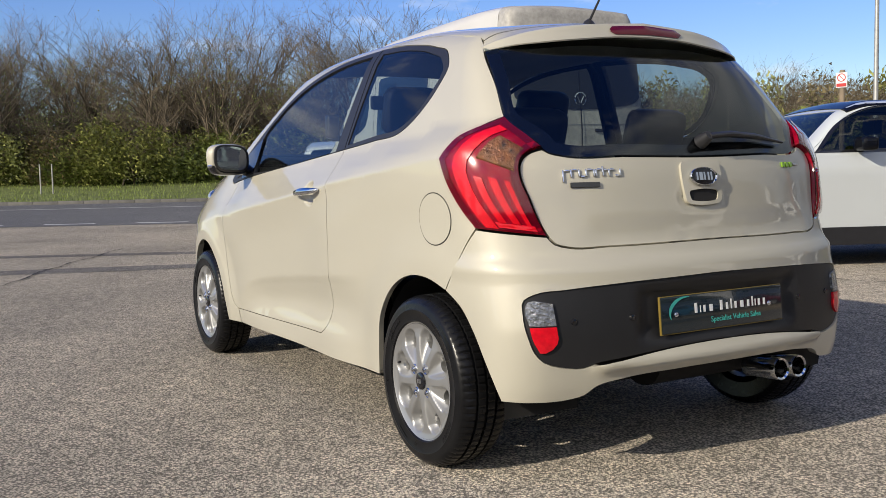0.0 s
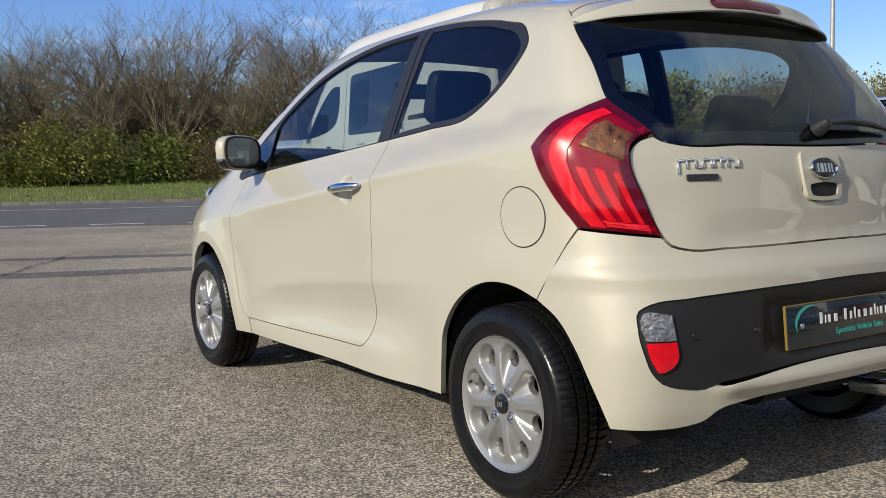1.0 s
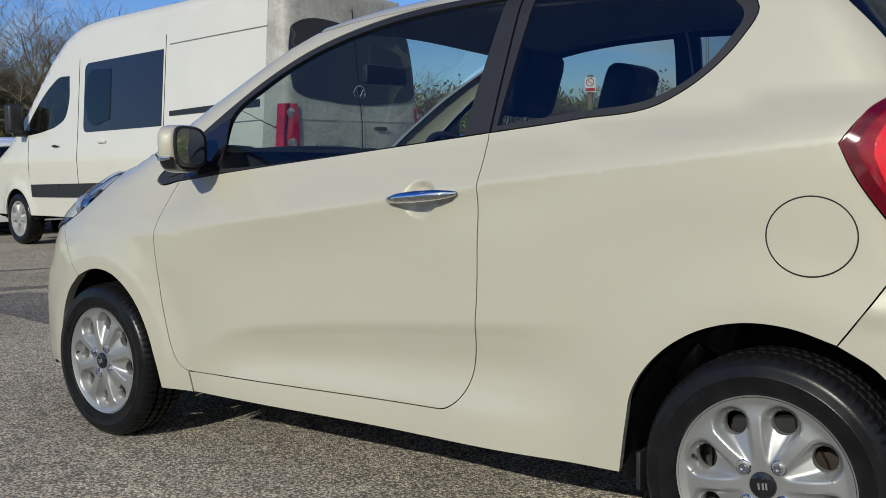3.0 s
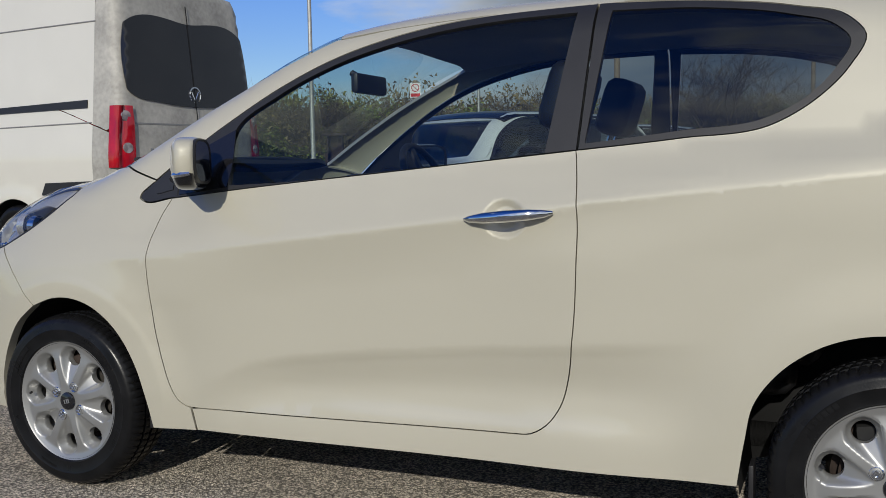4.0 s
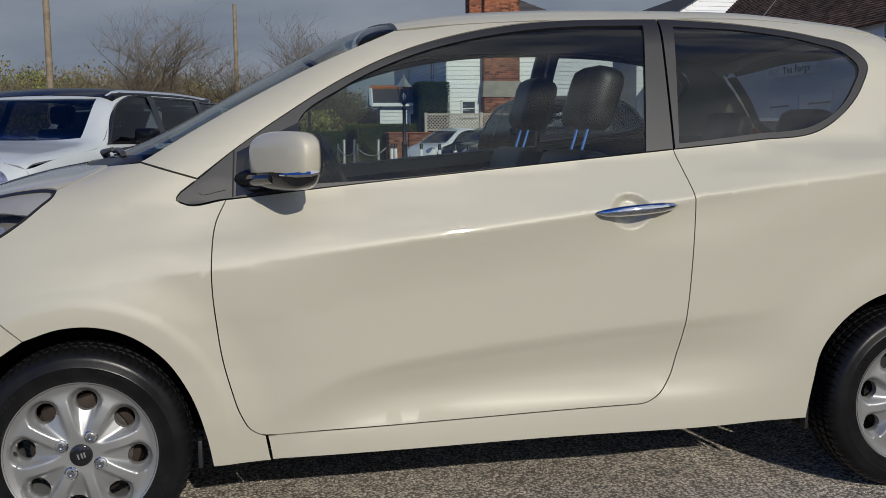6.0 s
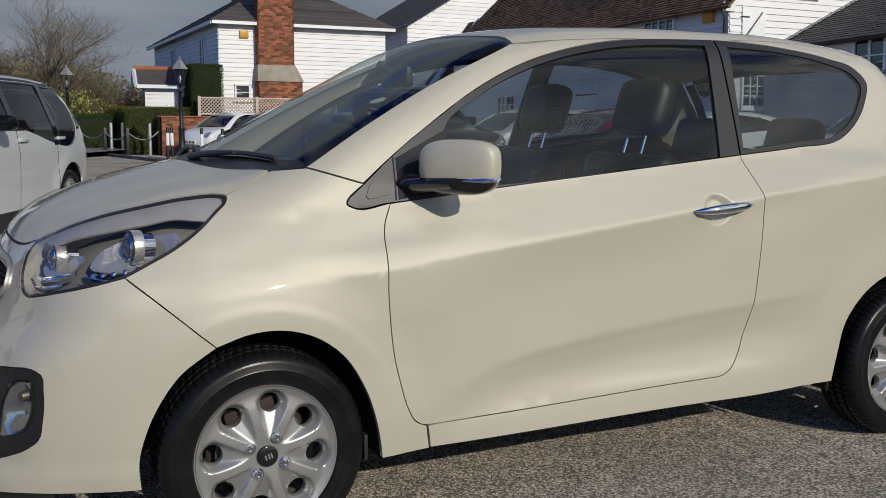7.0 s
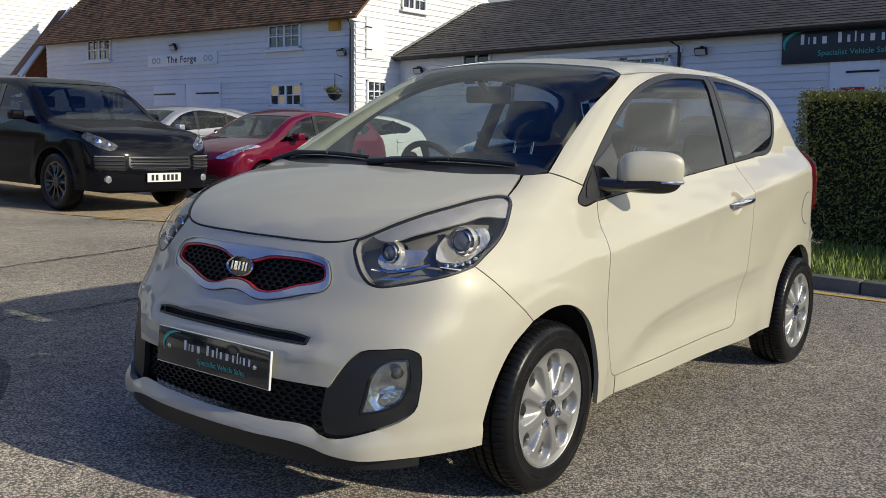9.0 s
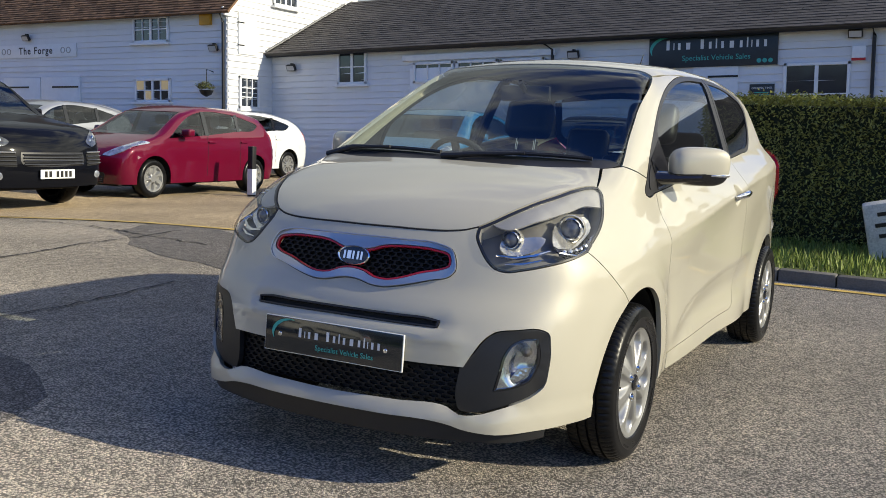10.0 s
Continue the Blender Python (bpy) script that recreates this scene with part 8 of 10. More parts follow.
for y in (-1.25, 0.64):
    tube("barge_board", [(0.34, y, 2.38), (0.34, -0.3, 3.08)], 0.085, M["white_paint"], PO, "white barge board", seg=4)
tube("ridge_tiles", [(-1.95, -0.3, 3.13), (0.34, -0.3, 3.13)], 0.09, mat("ridge_clay", (0.32, 0.12, 0.05), 0.8, var=0.2), PO, "orange clay ridge tiles", seg=8)
box("doorway", (0.005, -0.75, 0.0), (0.02, 0.10, 2.05), M["pane"], PO, "dark glazed doorway")
# solid dark panel on the wall, coloured as the shade inside an opening
box("side_opening", (-1.68, 0.372, 1.15), (-1.28, 0.41, 2.0), M["dark"], PO, "dark panel standing for the shade in an open doorway")

# gabled house behind
GH = thing("gabled_house", pose(-14.3, -33.5, 0.3, 0.8, 0, 0), "white boarded gabled house behind the workshop", "house")
box("wall", (-7.2, -8, -0.5), (0.0, 0.0, 4.6), M["white_wood"], GH)
GA = Matrix(((-1, 0, 0, 0), (0, 1, 0, 0), (0, 0, 1, 0), (0, 0, 0, 1)))
boards(GH, 0.0, 7.2, 0.0, 4.6, GA, 0.17)
GBm = Matrix(((0, 1, 0, 0), (1, 0, 0, -8.0), (0, 0, 1, 0), (0, 0, 0, 1)))
boards(GH, 0.0, 8.0, 0.0, 4.6, GBm, 0.17)
put("gable", [(-7.2, 0.0, 4.6), (0.0, 0.0, 4.6), (-3.6, 0.0, 6.7)], [(0, 1, 2)], M["white_wood"], GH, smooth=False)
put("gable", [(-7.2, -8, 4.6), (0, -8, 4.6), (-3.6, -8, 6.7)], [(2, 1, 0)], M["white_wood"], GH, smooth=False)
for i in range(11):
    z = 4.6 + i * 0.17
    t = 3.6 * (1 - (z + 0.17 - 4.6) / 2.1)
    put("weatherboard", [(-3.6 - t, 0, z), (-3.6 + t, 0, z), (-3.6 + t, 0.03, z), (-3.6 - t, 0.03, z), (-3.6 - t, 0, z + 0.18), (-3.6 + t, 0, z + 0.18), (-3.6 + t, 0.008, z + 0.18), (-3.6 - t, 0.008, z + 0.18)],
        [(3, 2, 6, 7), (0, 1, 2, 3), (4, 7, 6, 5), (0, 3, 7, 4), (1, 5, 6, 2)], M["white_wood"], GH, smooth=False)
put("roof", [(0.3, 0.3, 4.42), (-3.6, 0.3, 6.75), (-7.5, 0.3, 4.42), (0.3, -8.2, 4.42), (-3.6, -8.2, 6.75), (-7.5, -8.2, 4.42)], [(0, 3, 4, 1), (1, 4, 5, 2)], M["slate"], GH, "grey slate roof", smooth=False)
# brick lean-to between
LT = thing("brick_outbuilding", pose(-12.8, -29.7, 0, 1.0, 0, 0), "brown brick outbuilding with a white barge board", "building")
put("brick_gable", [(-4.0, 0, 0), (-1.0, 0, 0), (-1.0, 0, 2.6), (-2.6, 0, 4.6), (-4.0, 0, 2.9)], [(0, 1, 2, 3, 4)], M["brick"], LT, smooth=False)
put("roof", [(-0.7, 0.25, 2.35), (-2.6, 0.25, 4.75), (-2.6, -0.5, 4.75), (-0.7, -0.5, 2.35), (-4.4, 0.25, 2.5), (-4.4, -0.5, 2.5)], [(0, 3, 2, 1), (1, 2, 5, 4)], M["clay"], LT, smooth=False)
tube("barge_board", [(-0.65, 0.27, 2.3), (-2.6, 0.27, 4.78), (-4.4, 0.27, 2.5)], 0.11, M["white_paint"], LT, seg=4)
brick_stack(LT, -4.0, -1.0, -0.3, 0.02, 0.0, 2.3, "bricks")

# garden wall, trellis, lamp post, bollards
GW = thing("garden_wall", Matrix.Identity(4), "low red brick garden wall", "wall")
brick_stack(GW, -9.6, -3.85, -30.95, -30.6, -0.3, 1.10, "bricks")
brick_stack(GW, -4.55, -3.80, -30.6, -30.1, -0.3, 1.12, "end_bricks")
box("coping", (-9.65, -30.97, 1.10), (-3.80, -30.57, 1.15), M["brick"], GW, "brick on edge coping", bevel=0.01)
TR = thing("trellis", Matrix.Identity(4), "bleached wooden lattice trellis on the wall", "trellis")
TL = [-9.4, -7.36, -5.32]
for x in TL:
    box("post", (x - 0.05, -31.18, 0), (x + 0.05, -31.08, 1.84), M["pale_wood"], TR)
for xa, xb in zip(TL, TL[1:]):
    for z in (1.20, 1.76):
        box("rail", (xa + 0.05, -31.16, z), (xb - 0.05, -31.09, z + 0.05), M["pale_wood"], TR)
    u0, u1, za, zb = xa + 0.05, xb - 0.05, 1.23, 1.79
    k = u0 - (zb - za)
    while k < u1:
        for s, y in ((1, -31.13), (-1, -31.11)):
            a, b = max(k, u0), min(k + zb - za, u1)
            if b - a > 0.04:
                p = [(v, y, za + (v - k) if s > 0 else zb - (v - k)) for v in (a, b)]
                tube("lath", p, 0.017, M["pale_wood"], TR, seg=4)
        k += 0.125
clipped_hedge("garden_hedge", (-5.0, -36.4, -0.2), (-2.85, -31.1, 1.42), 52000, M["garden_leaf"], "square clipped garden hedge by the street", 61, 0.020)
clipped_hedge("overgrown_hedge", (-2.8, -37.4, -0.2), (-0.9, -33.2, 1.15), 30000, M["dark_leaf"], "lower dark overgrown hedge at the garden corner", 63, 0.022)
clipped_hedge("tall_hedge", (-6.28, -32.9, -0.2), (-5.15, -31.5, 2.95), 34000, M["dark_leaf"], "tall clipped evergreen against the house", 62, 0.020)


def lantern_post(x, y, h, k=1.0):
    lp = thing("street_lantern", pose(x, y, dip(x, y)) @ Matrix.Scale(k, 4), "black Victorian style lamp post with a glass lantern", "lamp post", "street lanterns")
    lathe("post", [(0.15, 0.0), (0.15, 0.25), (0.10, 0.35), (0.085, 0.9), (0.11, 0.95), (0.062, 1.05), (0.055, h - 1.10), (0.085, h - 1.06), (0.035, h - 0.96), (0.09, h - 0.88), (0.10, h - 0.86)], M["iron"], lp, "black fluted post", seg=16)
    lathe("lantern", [(0.10, h - 0.86), (0.215, h - 0.40), (0.215, h - 0.38)], M["lens"], lp, "clear glass lantern", seg=4, caps=False)
    lathe("lantern_cap", [(0.24, h - 0.39), (0.235, h - 0.37), (0.10, h - 0.20), (0.085, h - 0.15), (0.03, h - 0.12), (0.025, h - 0.04), (0.0, h)], M["galv"], lp, "weathered metal lantern cap", seg=4)
    lathe("lamp_bulb", [(0.0, h - 0.82), (0.035, h - 0.78), (0.05, h - 0.66), (0.0, h - 0.58)], M["white_paint"], lp, "white lamp bulb", seg=10)
    for i in range(4):
        a = math.pi / 2 * i
        tube("lantern_bar", [(0.10 * math.cos(a), 0.10 * math.sin(a), h - 0.86), (0.218 * math.cos(a), 0.218 * math.sin(a), h - 0.38)], 0.014, M["iron"], lp, seg=5)


lantern_post(-3.90, -26.95, 3.12)
lantern_post(-1.45, -36.0, 3.2)
# chained posts before the hedge
cp = [(-2.15, -31.0), (-2.68, -29.6)]
for x, y in cp:
    q = thing("chain_post", pose(x, y, dip(x, y)), "slim black wooden post holding a chain", "post", "chained posts")
    box("post", (-0.05, -0.05, 0), (0.05, 0.05, 0.92), M["iron"], q, bevel=0.012)
for x, y in ((-2.42, -31.6), (-2.80, -31.6), (-3.50, -30.35)):
    q = thing("steel_post", pose(x, y, dip(x, y)), "plain galvanised steel post", "post", "steel posts")
    lathe("post", [(0.055, 0.0), (0.055, 1.05), (0.04, 1.08), (0.0, 1.085)], M["galv"], q, seg=14)
for (xa, ya), (xb, yb) in (((-1.5, -32.6), cp[0]), (cp[0], cp[1]), (cp[1], (-3.75, -30.2))):
    q = thing("chain", Matrix.Identity(4), "sagging grey metal chain between the posts", "chain", "sagging chains")
    tube("links", [(xa + (xb - xa) * t, ya + (yb - ya) * t, dip(xa, ya) + 0.80 - 0.26 * (1 - (2 * t - 1) ** 2)) for t in [i / 12 for i in range(13)]], 0.018, M["galv"], q, "grey chain links", seg=6)


def bollard(x, y, h, label):
    b = thing("bollard", pose(x, y, dip(x, y), random.uniform(-2, 2), random.uniform(-2, 2), 0), label, "bollard", "bollards by the bays")
    lathe("post", [(0.05, 0.0), (0.05, h), (0.03, h + 0.03), (0.0, h + 0.035)], M["iron"], b, seg=12)
    lathe("white_band", [(0.052, h * 0.45), (0.053, h * 0.46), (0.053, h * 0.84), (0.052, h * 0.85)], M["white_paint"], b, "white reflective band", seg=12, caps=False)
    return b


for x, y in ((-3.54, -27.37), (-3.69, -27.34), (-4.14, -25.26), (-4.46, -24.05), (-4.60, -22.40), (-4.58, -20.80)):
    bollard(x, y, 0.95, "black bollard with a white band")
bl = thing("bollard", pose(-8.15, -8.75, dip(-8.15, -8.75) + 0.006), "square black post with a white lower half", "bollard")
box("post", (-0.05, -0.05, 0), (0.05, 0.05, 0.82), M["iron"], bl, bevel=0.008)
box("white_band", (-0.054, -0.054, 0.02), (0.054, 0.054, 0.45), M["white_paint"], bl, bevel=0.006)

# milestone, signs and poles
ms = thing("milestone", pose(-5.22, 1.13, 0.10, 13, 8, 8), "leaning white painted milestone with black figures", "milestone")
bm = bmesh.new()
add_box(bm, (-0.08, -0.16, -0.1), (0.08, 0.16, 0.56), 0.03, 2)
part("stone", bm, mat("milestone_paint", (0.55, 0.54, 0.49), 0.8, var=0.3, var_scale=6, fine=0.2), ms, smooth=True)
for z, w in ((0.46, 0.09), (0.36, 0.15), (0.26, 0.11)):
    box("figure_bar", (0.08, -w / 2, z - 0.018), (0.084, w / 2, z + 0.018), M["iron"], ms)
pole = thing("lamp_column", pose(14.7, -23.2, 0), "tall plain grey lamp column beside the road", "pole")
lathe("column", [(0.11, 0), (0.10, 1.2), (0.075, 1.3), (0.05, 9.5)], M["galv"], pole, seg=12)
tube("arm", [(0, 0, 9.4), (-0.6, 0.3, 9.75), (-1.6, 0.8, 9.8)], 0.04, M["galv"], pole, seg=8)
tp = thing("telegraph_pole", pose(1.7, -58, 0), "distant wooden telegraph pole", "pole")
tp2 = thing("telegraph_pole", pose(9.05, -40, 0), "brown wooden pole beside the street", "pole")
lathe("pole", [(0.15, 0), (0.12, 11.0), (0.0, 11.02)], M["wood"], tp2, seg=12)
lathe("pole", [(0.16, 0), (0.11, 9.0)], M["wood"], tp, seg=10)
ps = thing("prohibition_sign", pose(4.04, -8.0, dip(4.04, -8.0), 0, 0, 20), "small white and red prohibition sign on a rough wooden post", "sign")
lathe("post", [(0.036, 0), (0.034, 1.9), (0.038, 2.02), (0.030, 2.05), (0.0, 2.04)], M["wood"], ps, "rough brown wooden post", seg=10)
SG = pose(0, 0, 0, 0, 0, 95)
box("sign_plate", (0.040, -0.066, 1.835), (0.046, 0.066, 2.015), M["white_paint"], ps, "white sign plate", m=SG)
lathe("red_ring", [(0.040, 0.047), (0.050, 0.047), (0.050, 0.050), (0.040, 0.050)], M["red_sign"], ps, seg=24, axis="X", close=True, m=SG @ Matrix.Translation((0, 0, 1.955)))
box("red_bar", (0.047, -0.004, -0.042), (0.0495, 0.004, 0.042), M["red_sign"], ps, m=SG @ Matrix.Translation((0, 0, 1.955)) @ pose(0, 0, 0, 45, 0, 0))
box("red_panel", (0.047, -0.058, 1.845), (0.049, 0.058, 1.885), M["red_sign"], ps, m=SG)
sl = thing("street_lamp", pose(15.68, -40.0, 0), "tall slim grey street lamp with a short arm", "street lamp")
lathe("column", [(0.10, 0), (0.09, 1.2), (0.07, 1.3), (0.05, 7.15), (0.0, 7.16)], M["galv"], sl, "grey steel column", seg=12)
tube("arm", [(0, 0, 7.05), (-0.5, -0.05, 7.14), (-0.75, -0.05, 7.16)], 0.03, M["galv"], sl, seg=8)
box("lamp_head", (-1.25, -0.14, 7.12), (-0.68, 0.04, 7.20), M["galv"], sl, "flat grey lamp head", bevel=0.03)
sh_ = thing("notice_shelter", pose(19.5, -33.0, 0, 0, 0, 20), "dark brown wooden shelter on the grass by the street", "shelter")
for x in (-0.36, 0.36):
    box("post", (x - 0.06, -0.25, 0.0), (x + 0.06, 0.25, 1.55), M["old_wood"], sh_, bevel=0.01)
box("back_board", (-0.30, -0.22, 0.85), (0.30, -0.16, 2.30), M["old_wood"], sh_, bevel=0.01)
box("canopy", (-0.52, -0.35, 2.26), (0.52, 0.40, 2.36), M["old_wood"], sh_, bevel=0.02)
for x in (-0.30, 0.30):
    box("side_board", (x - 0.03, -0.16, 1.55), (x + 0.03, 0.22, 2.27), M["old_wood"], sh_, bevel=0.01)
for s_, n_ in ((17.60, 34.0), (17.10, 34.0)):
    p = by_road(n_, s_)
    st = thing("stake", pose(p[0], p[1], 0.25), "pale thin tree stake on the verge", "stake", "verge stakes")
    lathe("stake_post", [(0.03, 0), (0.03, 1.25)], M["galv"], st, seg=6)


# ---- other vehicles ----
def paint(name, c, metal=0.0, rough=0.3):
    return mat(name, c, rough, metal, coat=0.45 if max(c) < 0.02 else 1.0, var=0.03, var_scale=2.0, spec=0.02 if max(c) < 0.02 else 0.15)


P_BLACK, P_RED, P_WHITE = paint("black_paint", (0.005, 0.0055, 0.008)), paint("red_paint", (0.135, 0.003, 0.022), 0.1), paint("white_paint", (0.70, 0.71, 0.71))
P_MINI = paint("pale_grey_paint", (0.54, 0.57, 0.57))
P_SILVER, P_BLUE, P_VAN = paint("silver_paint", (0.42, 0.43, 0.45), 0.5), paint("blue_paint", (0.008, 0.16, 0.36), 0.1), paint("van_white", (0.62, 0.60, 0.535))
HEADGLASS = mat("lamp_unit", (0.55, 0.57, 0.60), 0.08, 0.7, coat=1.0, var=0.5, var_scale=14, bump=0.4, bump_scale=25)


SKINS = {}
SUV_LAMP = mat("smoked_lamp_unit", (0.10, 0.105, 0.11), 0.10, 0.5, coat=1.0, var=0.7, var_scale=16, bump=0.4, bump_scale=30)
GUN = mat("gunmetal_slat", (0.055, 0.057, 0.062), 0.28, 0.4, coat=0.5)


def rim_mesh(n, r=0.19):
    V, F_ = [], []
    seg = n * 6
    for i in range(seg):
        a = 2 * math.pi * i / seg
        k = i % 6
        hole = k in (2, 3, 4)
        for rr, y in ((0.0, 0.004), (0.05, 0.004), (0.075, -0.002 if not hole else -0.03), (0.155, 0.002 if not hole else -0.03), (0.172, 0.004), (r, 0.006), (r, -0.03)):
            V.append((rr * math.cos(a), y, rr * math.sin(a)))
    for i in range(seg):
        j = (i + 1) % seg
        F_ += [(i * 7 + q, i * 7 + q + 1, j * 7 + q + 1, j * 7 + q) for q in range(6)]
    return V, F_


def car_kind(name, label, at, skin_paint, L, W, H, wb, tyre, belt_z, prof, side_glass, screen, rear_win, head, grille, tail_l, roof_paint=None, clad=None, spokes=7, rim=None, intake=None, group="", xf=0.30, xr=0.45, plate_z=0.5, face_drop=0.22, sill=0.22, pillars=(), plate_m=None, tumble=0.42, nose_k=0.05, tail_k=0.05, lower_dark=None, cat="car", shift=0.0, rake=0.0, rear_lamps=True, round_k=0.14, drop=0.05, pods=True, head_m=None):
    """A parked car: a smooth skin cut into panels, windows, lamps, wheels and plates."""
    car = thing(name, at, label, cat, group)
    h = L / 2
    hf, hr = h + shift, h - shift
    top = curve([p[0] for p in prof], [p[1] for p in prof])

    def yside(x, z):
        w = W / 2 * (1 - 0.05 * np.abs((x - shift) / h) ** 3)
        s = np.clip((z - sill) / (belt_z - sill), -0.3, 1)
        y = w - 0.035 * (1 - s) ** 2 - 0.05 * np.clip(s - 0.72, 0, 1) * 2.2
        y = y - np.where(z > belt_z, tumble * (z - belt_z), 0)
        for hx in (wb / 2, -wb / 2):
            q = np.sqrt((x - hx) ** 2 + (z - tyre) ** 2)
            t = np.clip((tyre + 0.22 - q) / 0.15, 0, 1)
            y = y + 0.018 * t * t * (3 - 2 * t)
        return y

    def f(x, y, z):
        g = smax(y - yside(x, z), (z - (top(x) - drop * (y / (W / 2)) ** 2)) * 0.9, 0.10)
        g = smax(g, x - (hf - nose_k * ((z - 0.5) / 0.3) ** 2 - face_drop * y * y), 0.16)
        return smax(g, -x - (hr - tail_k * np.clip((z - 0.55) / 0.3, -1.5, 9) ** 2 - rake * np.clip(z - 1.4, 0, 2) - (0.16 if not rake else 0.04) * y * y), round_k)

    sh = Shell(f, ax_front=hf - 1.0, ax_rear=-hr + 1.0, arc=0.8, zmax=H + 0.5)
    rp = roof_paint or skin_paint
    X0, X1 = -hr + xr, hf - xf
    edge = []
    for x in np.linspace(X0, X1, 12):
        yy = float(sh.at("side", np.array([(x, float(top(x)) - 0.085)]))[0][1])
        edge.append((float(x), yy - 0.01))
    edge[0], edge[-1] = (*edge[0], 1), (*edge[-1], 1)
    se = sh.conv(edge, "top", "side")
    ra = tyre + 0.055

    aa = max(-0.1, math.asin(min(0.9, (sill + 0.006 - tyre) / ra)))

    def arch(cx):
        return [(cx - ra * math.cos(a), tyre + ra * math.sin(a)) for a in np.linspace(aa, math.pi - aa, 15)]

    za = min(p[1] for p in arch(0))
    a0, a1 = arch(-wb / 2), arch(wb / 2)
    low = [(X0, sill, 1), (a0[0][0], sill, 1), (*a0[0], 1)] + a0[1:-1] + [(*a0[-1], 1), (a0[-1][0], sill, 1), (a1[0][0], sill, 1), (*a1[0], 1)] + a1[1:-1] + [(*a1[-1], 1), (a1[-1][0], sill, 1), (X1, sill, 1)]
    loop = [(X0, sill, 1)]
    if a0[0][0] < X0:
        low = [q for q in low if q[0] >= X0]
    low = [q for q in low if q[0] <= X1]
    if low[-1][0] < X1 - 1e-6:
        low.append((X1, low[-1][1], 1))
    loop = low + se[::-1]
    holes = [side_glass]
    sh.panel("body_side", "side", [loop] + holes, skin_paint, car, step=0.09, line=0.04, mirror=True)
    sh.panel("side_window", "side", [side_glass], M["glass_car"], car, "dark side windows", lift=-0.004, flange=0, step=0.12, line=0.04, mirror=True)
    sg = np.array([p[:2] for p in side_glass])
    for px, w in pillars:
        gl_ = spline(side_glass, 0.02)
        near = gl_[np.abs(gl_[:, 0] - px) < 0.05][:, 1]
        lo, hi = near.min(), near.max()
        sh.panel("pillar", "side", [[(px - w, lo - 0.004, 1), (px + w, lo - 0.004, 1), (px + w - 0.04, hi + 0.004, 1), (px - w - 0.04, hi + 0.004, 1)]], M["black_gloss"], car, lift=0.002, flange=0.004, step=0.1, mirror=True)
    tl_ = edge + [(x, -y, *r) for x, y, *r in edge[::-1]]
    sh.panel("bonnet_and_roof", "top", [tl_, screen], [skin_paint], car, step=0.10, line=0.05)
    if roof_paint:
        xa, xb_, lo = sg[:, 0].min() - 0.10, sg[:, 0].max() + 0.05, sg[:, 1].min() - 0.02
        rail = [q for q in se if xa <= q[0] <= sg[:, 0].max() - 0.22]
        up_ = [(xa + 0.02, lo, 1), (xb_, lo, 1)] + [(q[0], q[1] - 0.004) for q in rail[::-1]]
        sh.panel("window_surround", "side", [up_, side_glass], M["black_gloss"], car, "black pillars and window frames", lift=0.003, flange=0.003, step=0.1, line=0.04, mirror=True)
        xs = max(p[0] for p in screen if True) - 0.0
        xm = min(p[0] for p in screen)
        re = [(x, y - 0.004, *r) for x, y, *r in edge if x < xm - 0.02]
        re = re[:-1] + [(xm - 0.03, re[-1][1], 1)]
        sh.panel("roof", "top", [re + [(x, -y, *r) for x, y, *r in re[::-1]]], roof_paint, car, lift=0.006, step=0.1, line=0.05)
    sh.panel("windscreen", "top", [screen], M["glass_car"], car, "dark windscreen", lift=-0.004, flange=0, step=0.12)
    zt = se[-1][1]
    fl = sh.conv([(X1, z, 1) if z in (sill, zt) else (X1, z) for z in np.linspace(sill, zt, 8)], "side", "front")
    ft = sh.conv([(X1, y) for y in np.linspace(edge[-1][1], -edge[-1][1], 9)][1:-1], "top", "front")
    front_loop = fl + ft + [(-u, v, *r) for u, v, *r in fl[::-1]]
    fh = [sh.conv(both(intake), "nose", "front")] if intake else []
    sh.panel("front_end", "front", [front_loop] + fh, skin_paint, car, step=0.07, line=0.04)
    if intake:
        sh.panel("intake", "front", fh, M["dark"], car, lift=-0.05, flange=0, step=0.08)
    zt2 = se[0][1]
    rlp = sh.conv([(X0, z, 1) if z in (sill, zt2) else (X0, z) for z in np.linspace(sill, zt2, 8)], "side", "rear")
    rt = sh.conv([(X0, y) for y in np.linspace(edge[0][1], -edge[0][1], 9)][1:-1], "top", "rear")
    rw_l = [sh.conv(both(rear_win), "back", "rear")] if rear_win else []
    sh.panel("tail_end", "rear", [rlp + rt + [(-u, v, *r) for u, v, *r in rlp[::-1]]] + rw_l, skin_paint, car, step=0.07, line=0.04)
    if rear_win:
        sh.panel("rear_window", "rear", rw_l, M["glass_car"], car, "dark rear window", lift=-0.004, flange=0, step=0.1)
    sh.panel("headlamp", "front", [sh.conv(head, "nose", "front")], head_m or HEADGLASS, car, "clear headlamp", lift=0.006, step=0.03, flange=0.012, mirror=True)
    for g in grille:
        gg = sh.conv(both(g), "nose", "front")
        sh.panel("grille", "front", [gg], M["black_trim"], car, "dark grille", lift=0.004, step=0.05, flange=0.01)
        zs = [p[1] for p in g]
        ym = max(p[0] for p in g) * 0.92
        for z in np.arange(min(zs) + 0.02, max(zs) - 0.01, 0.028):
            q = sh.at("nose", np.array([(y, z) for y in np.linspace(-ym, ym, 9)]))
            tube("grille_bar", [(x + 0.008, y, zz) for x, y, zz in q], 0.007, M["black_gloss"], car, seg=5)
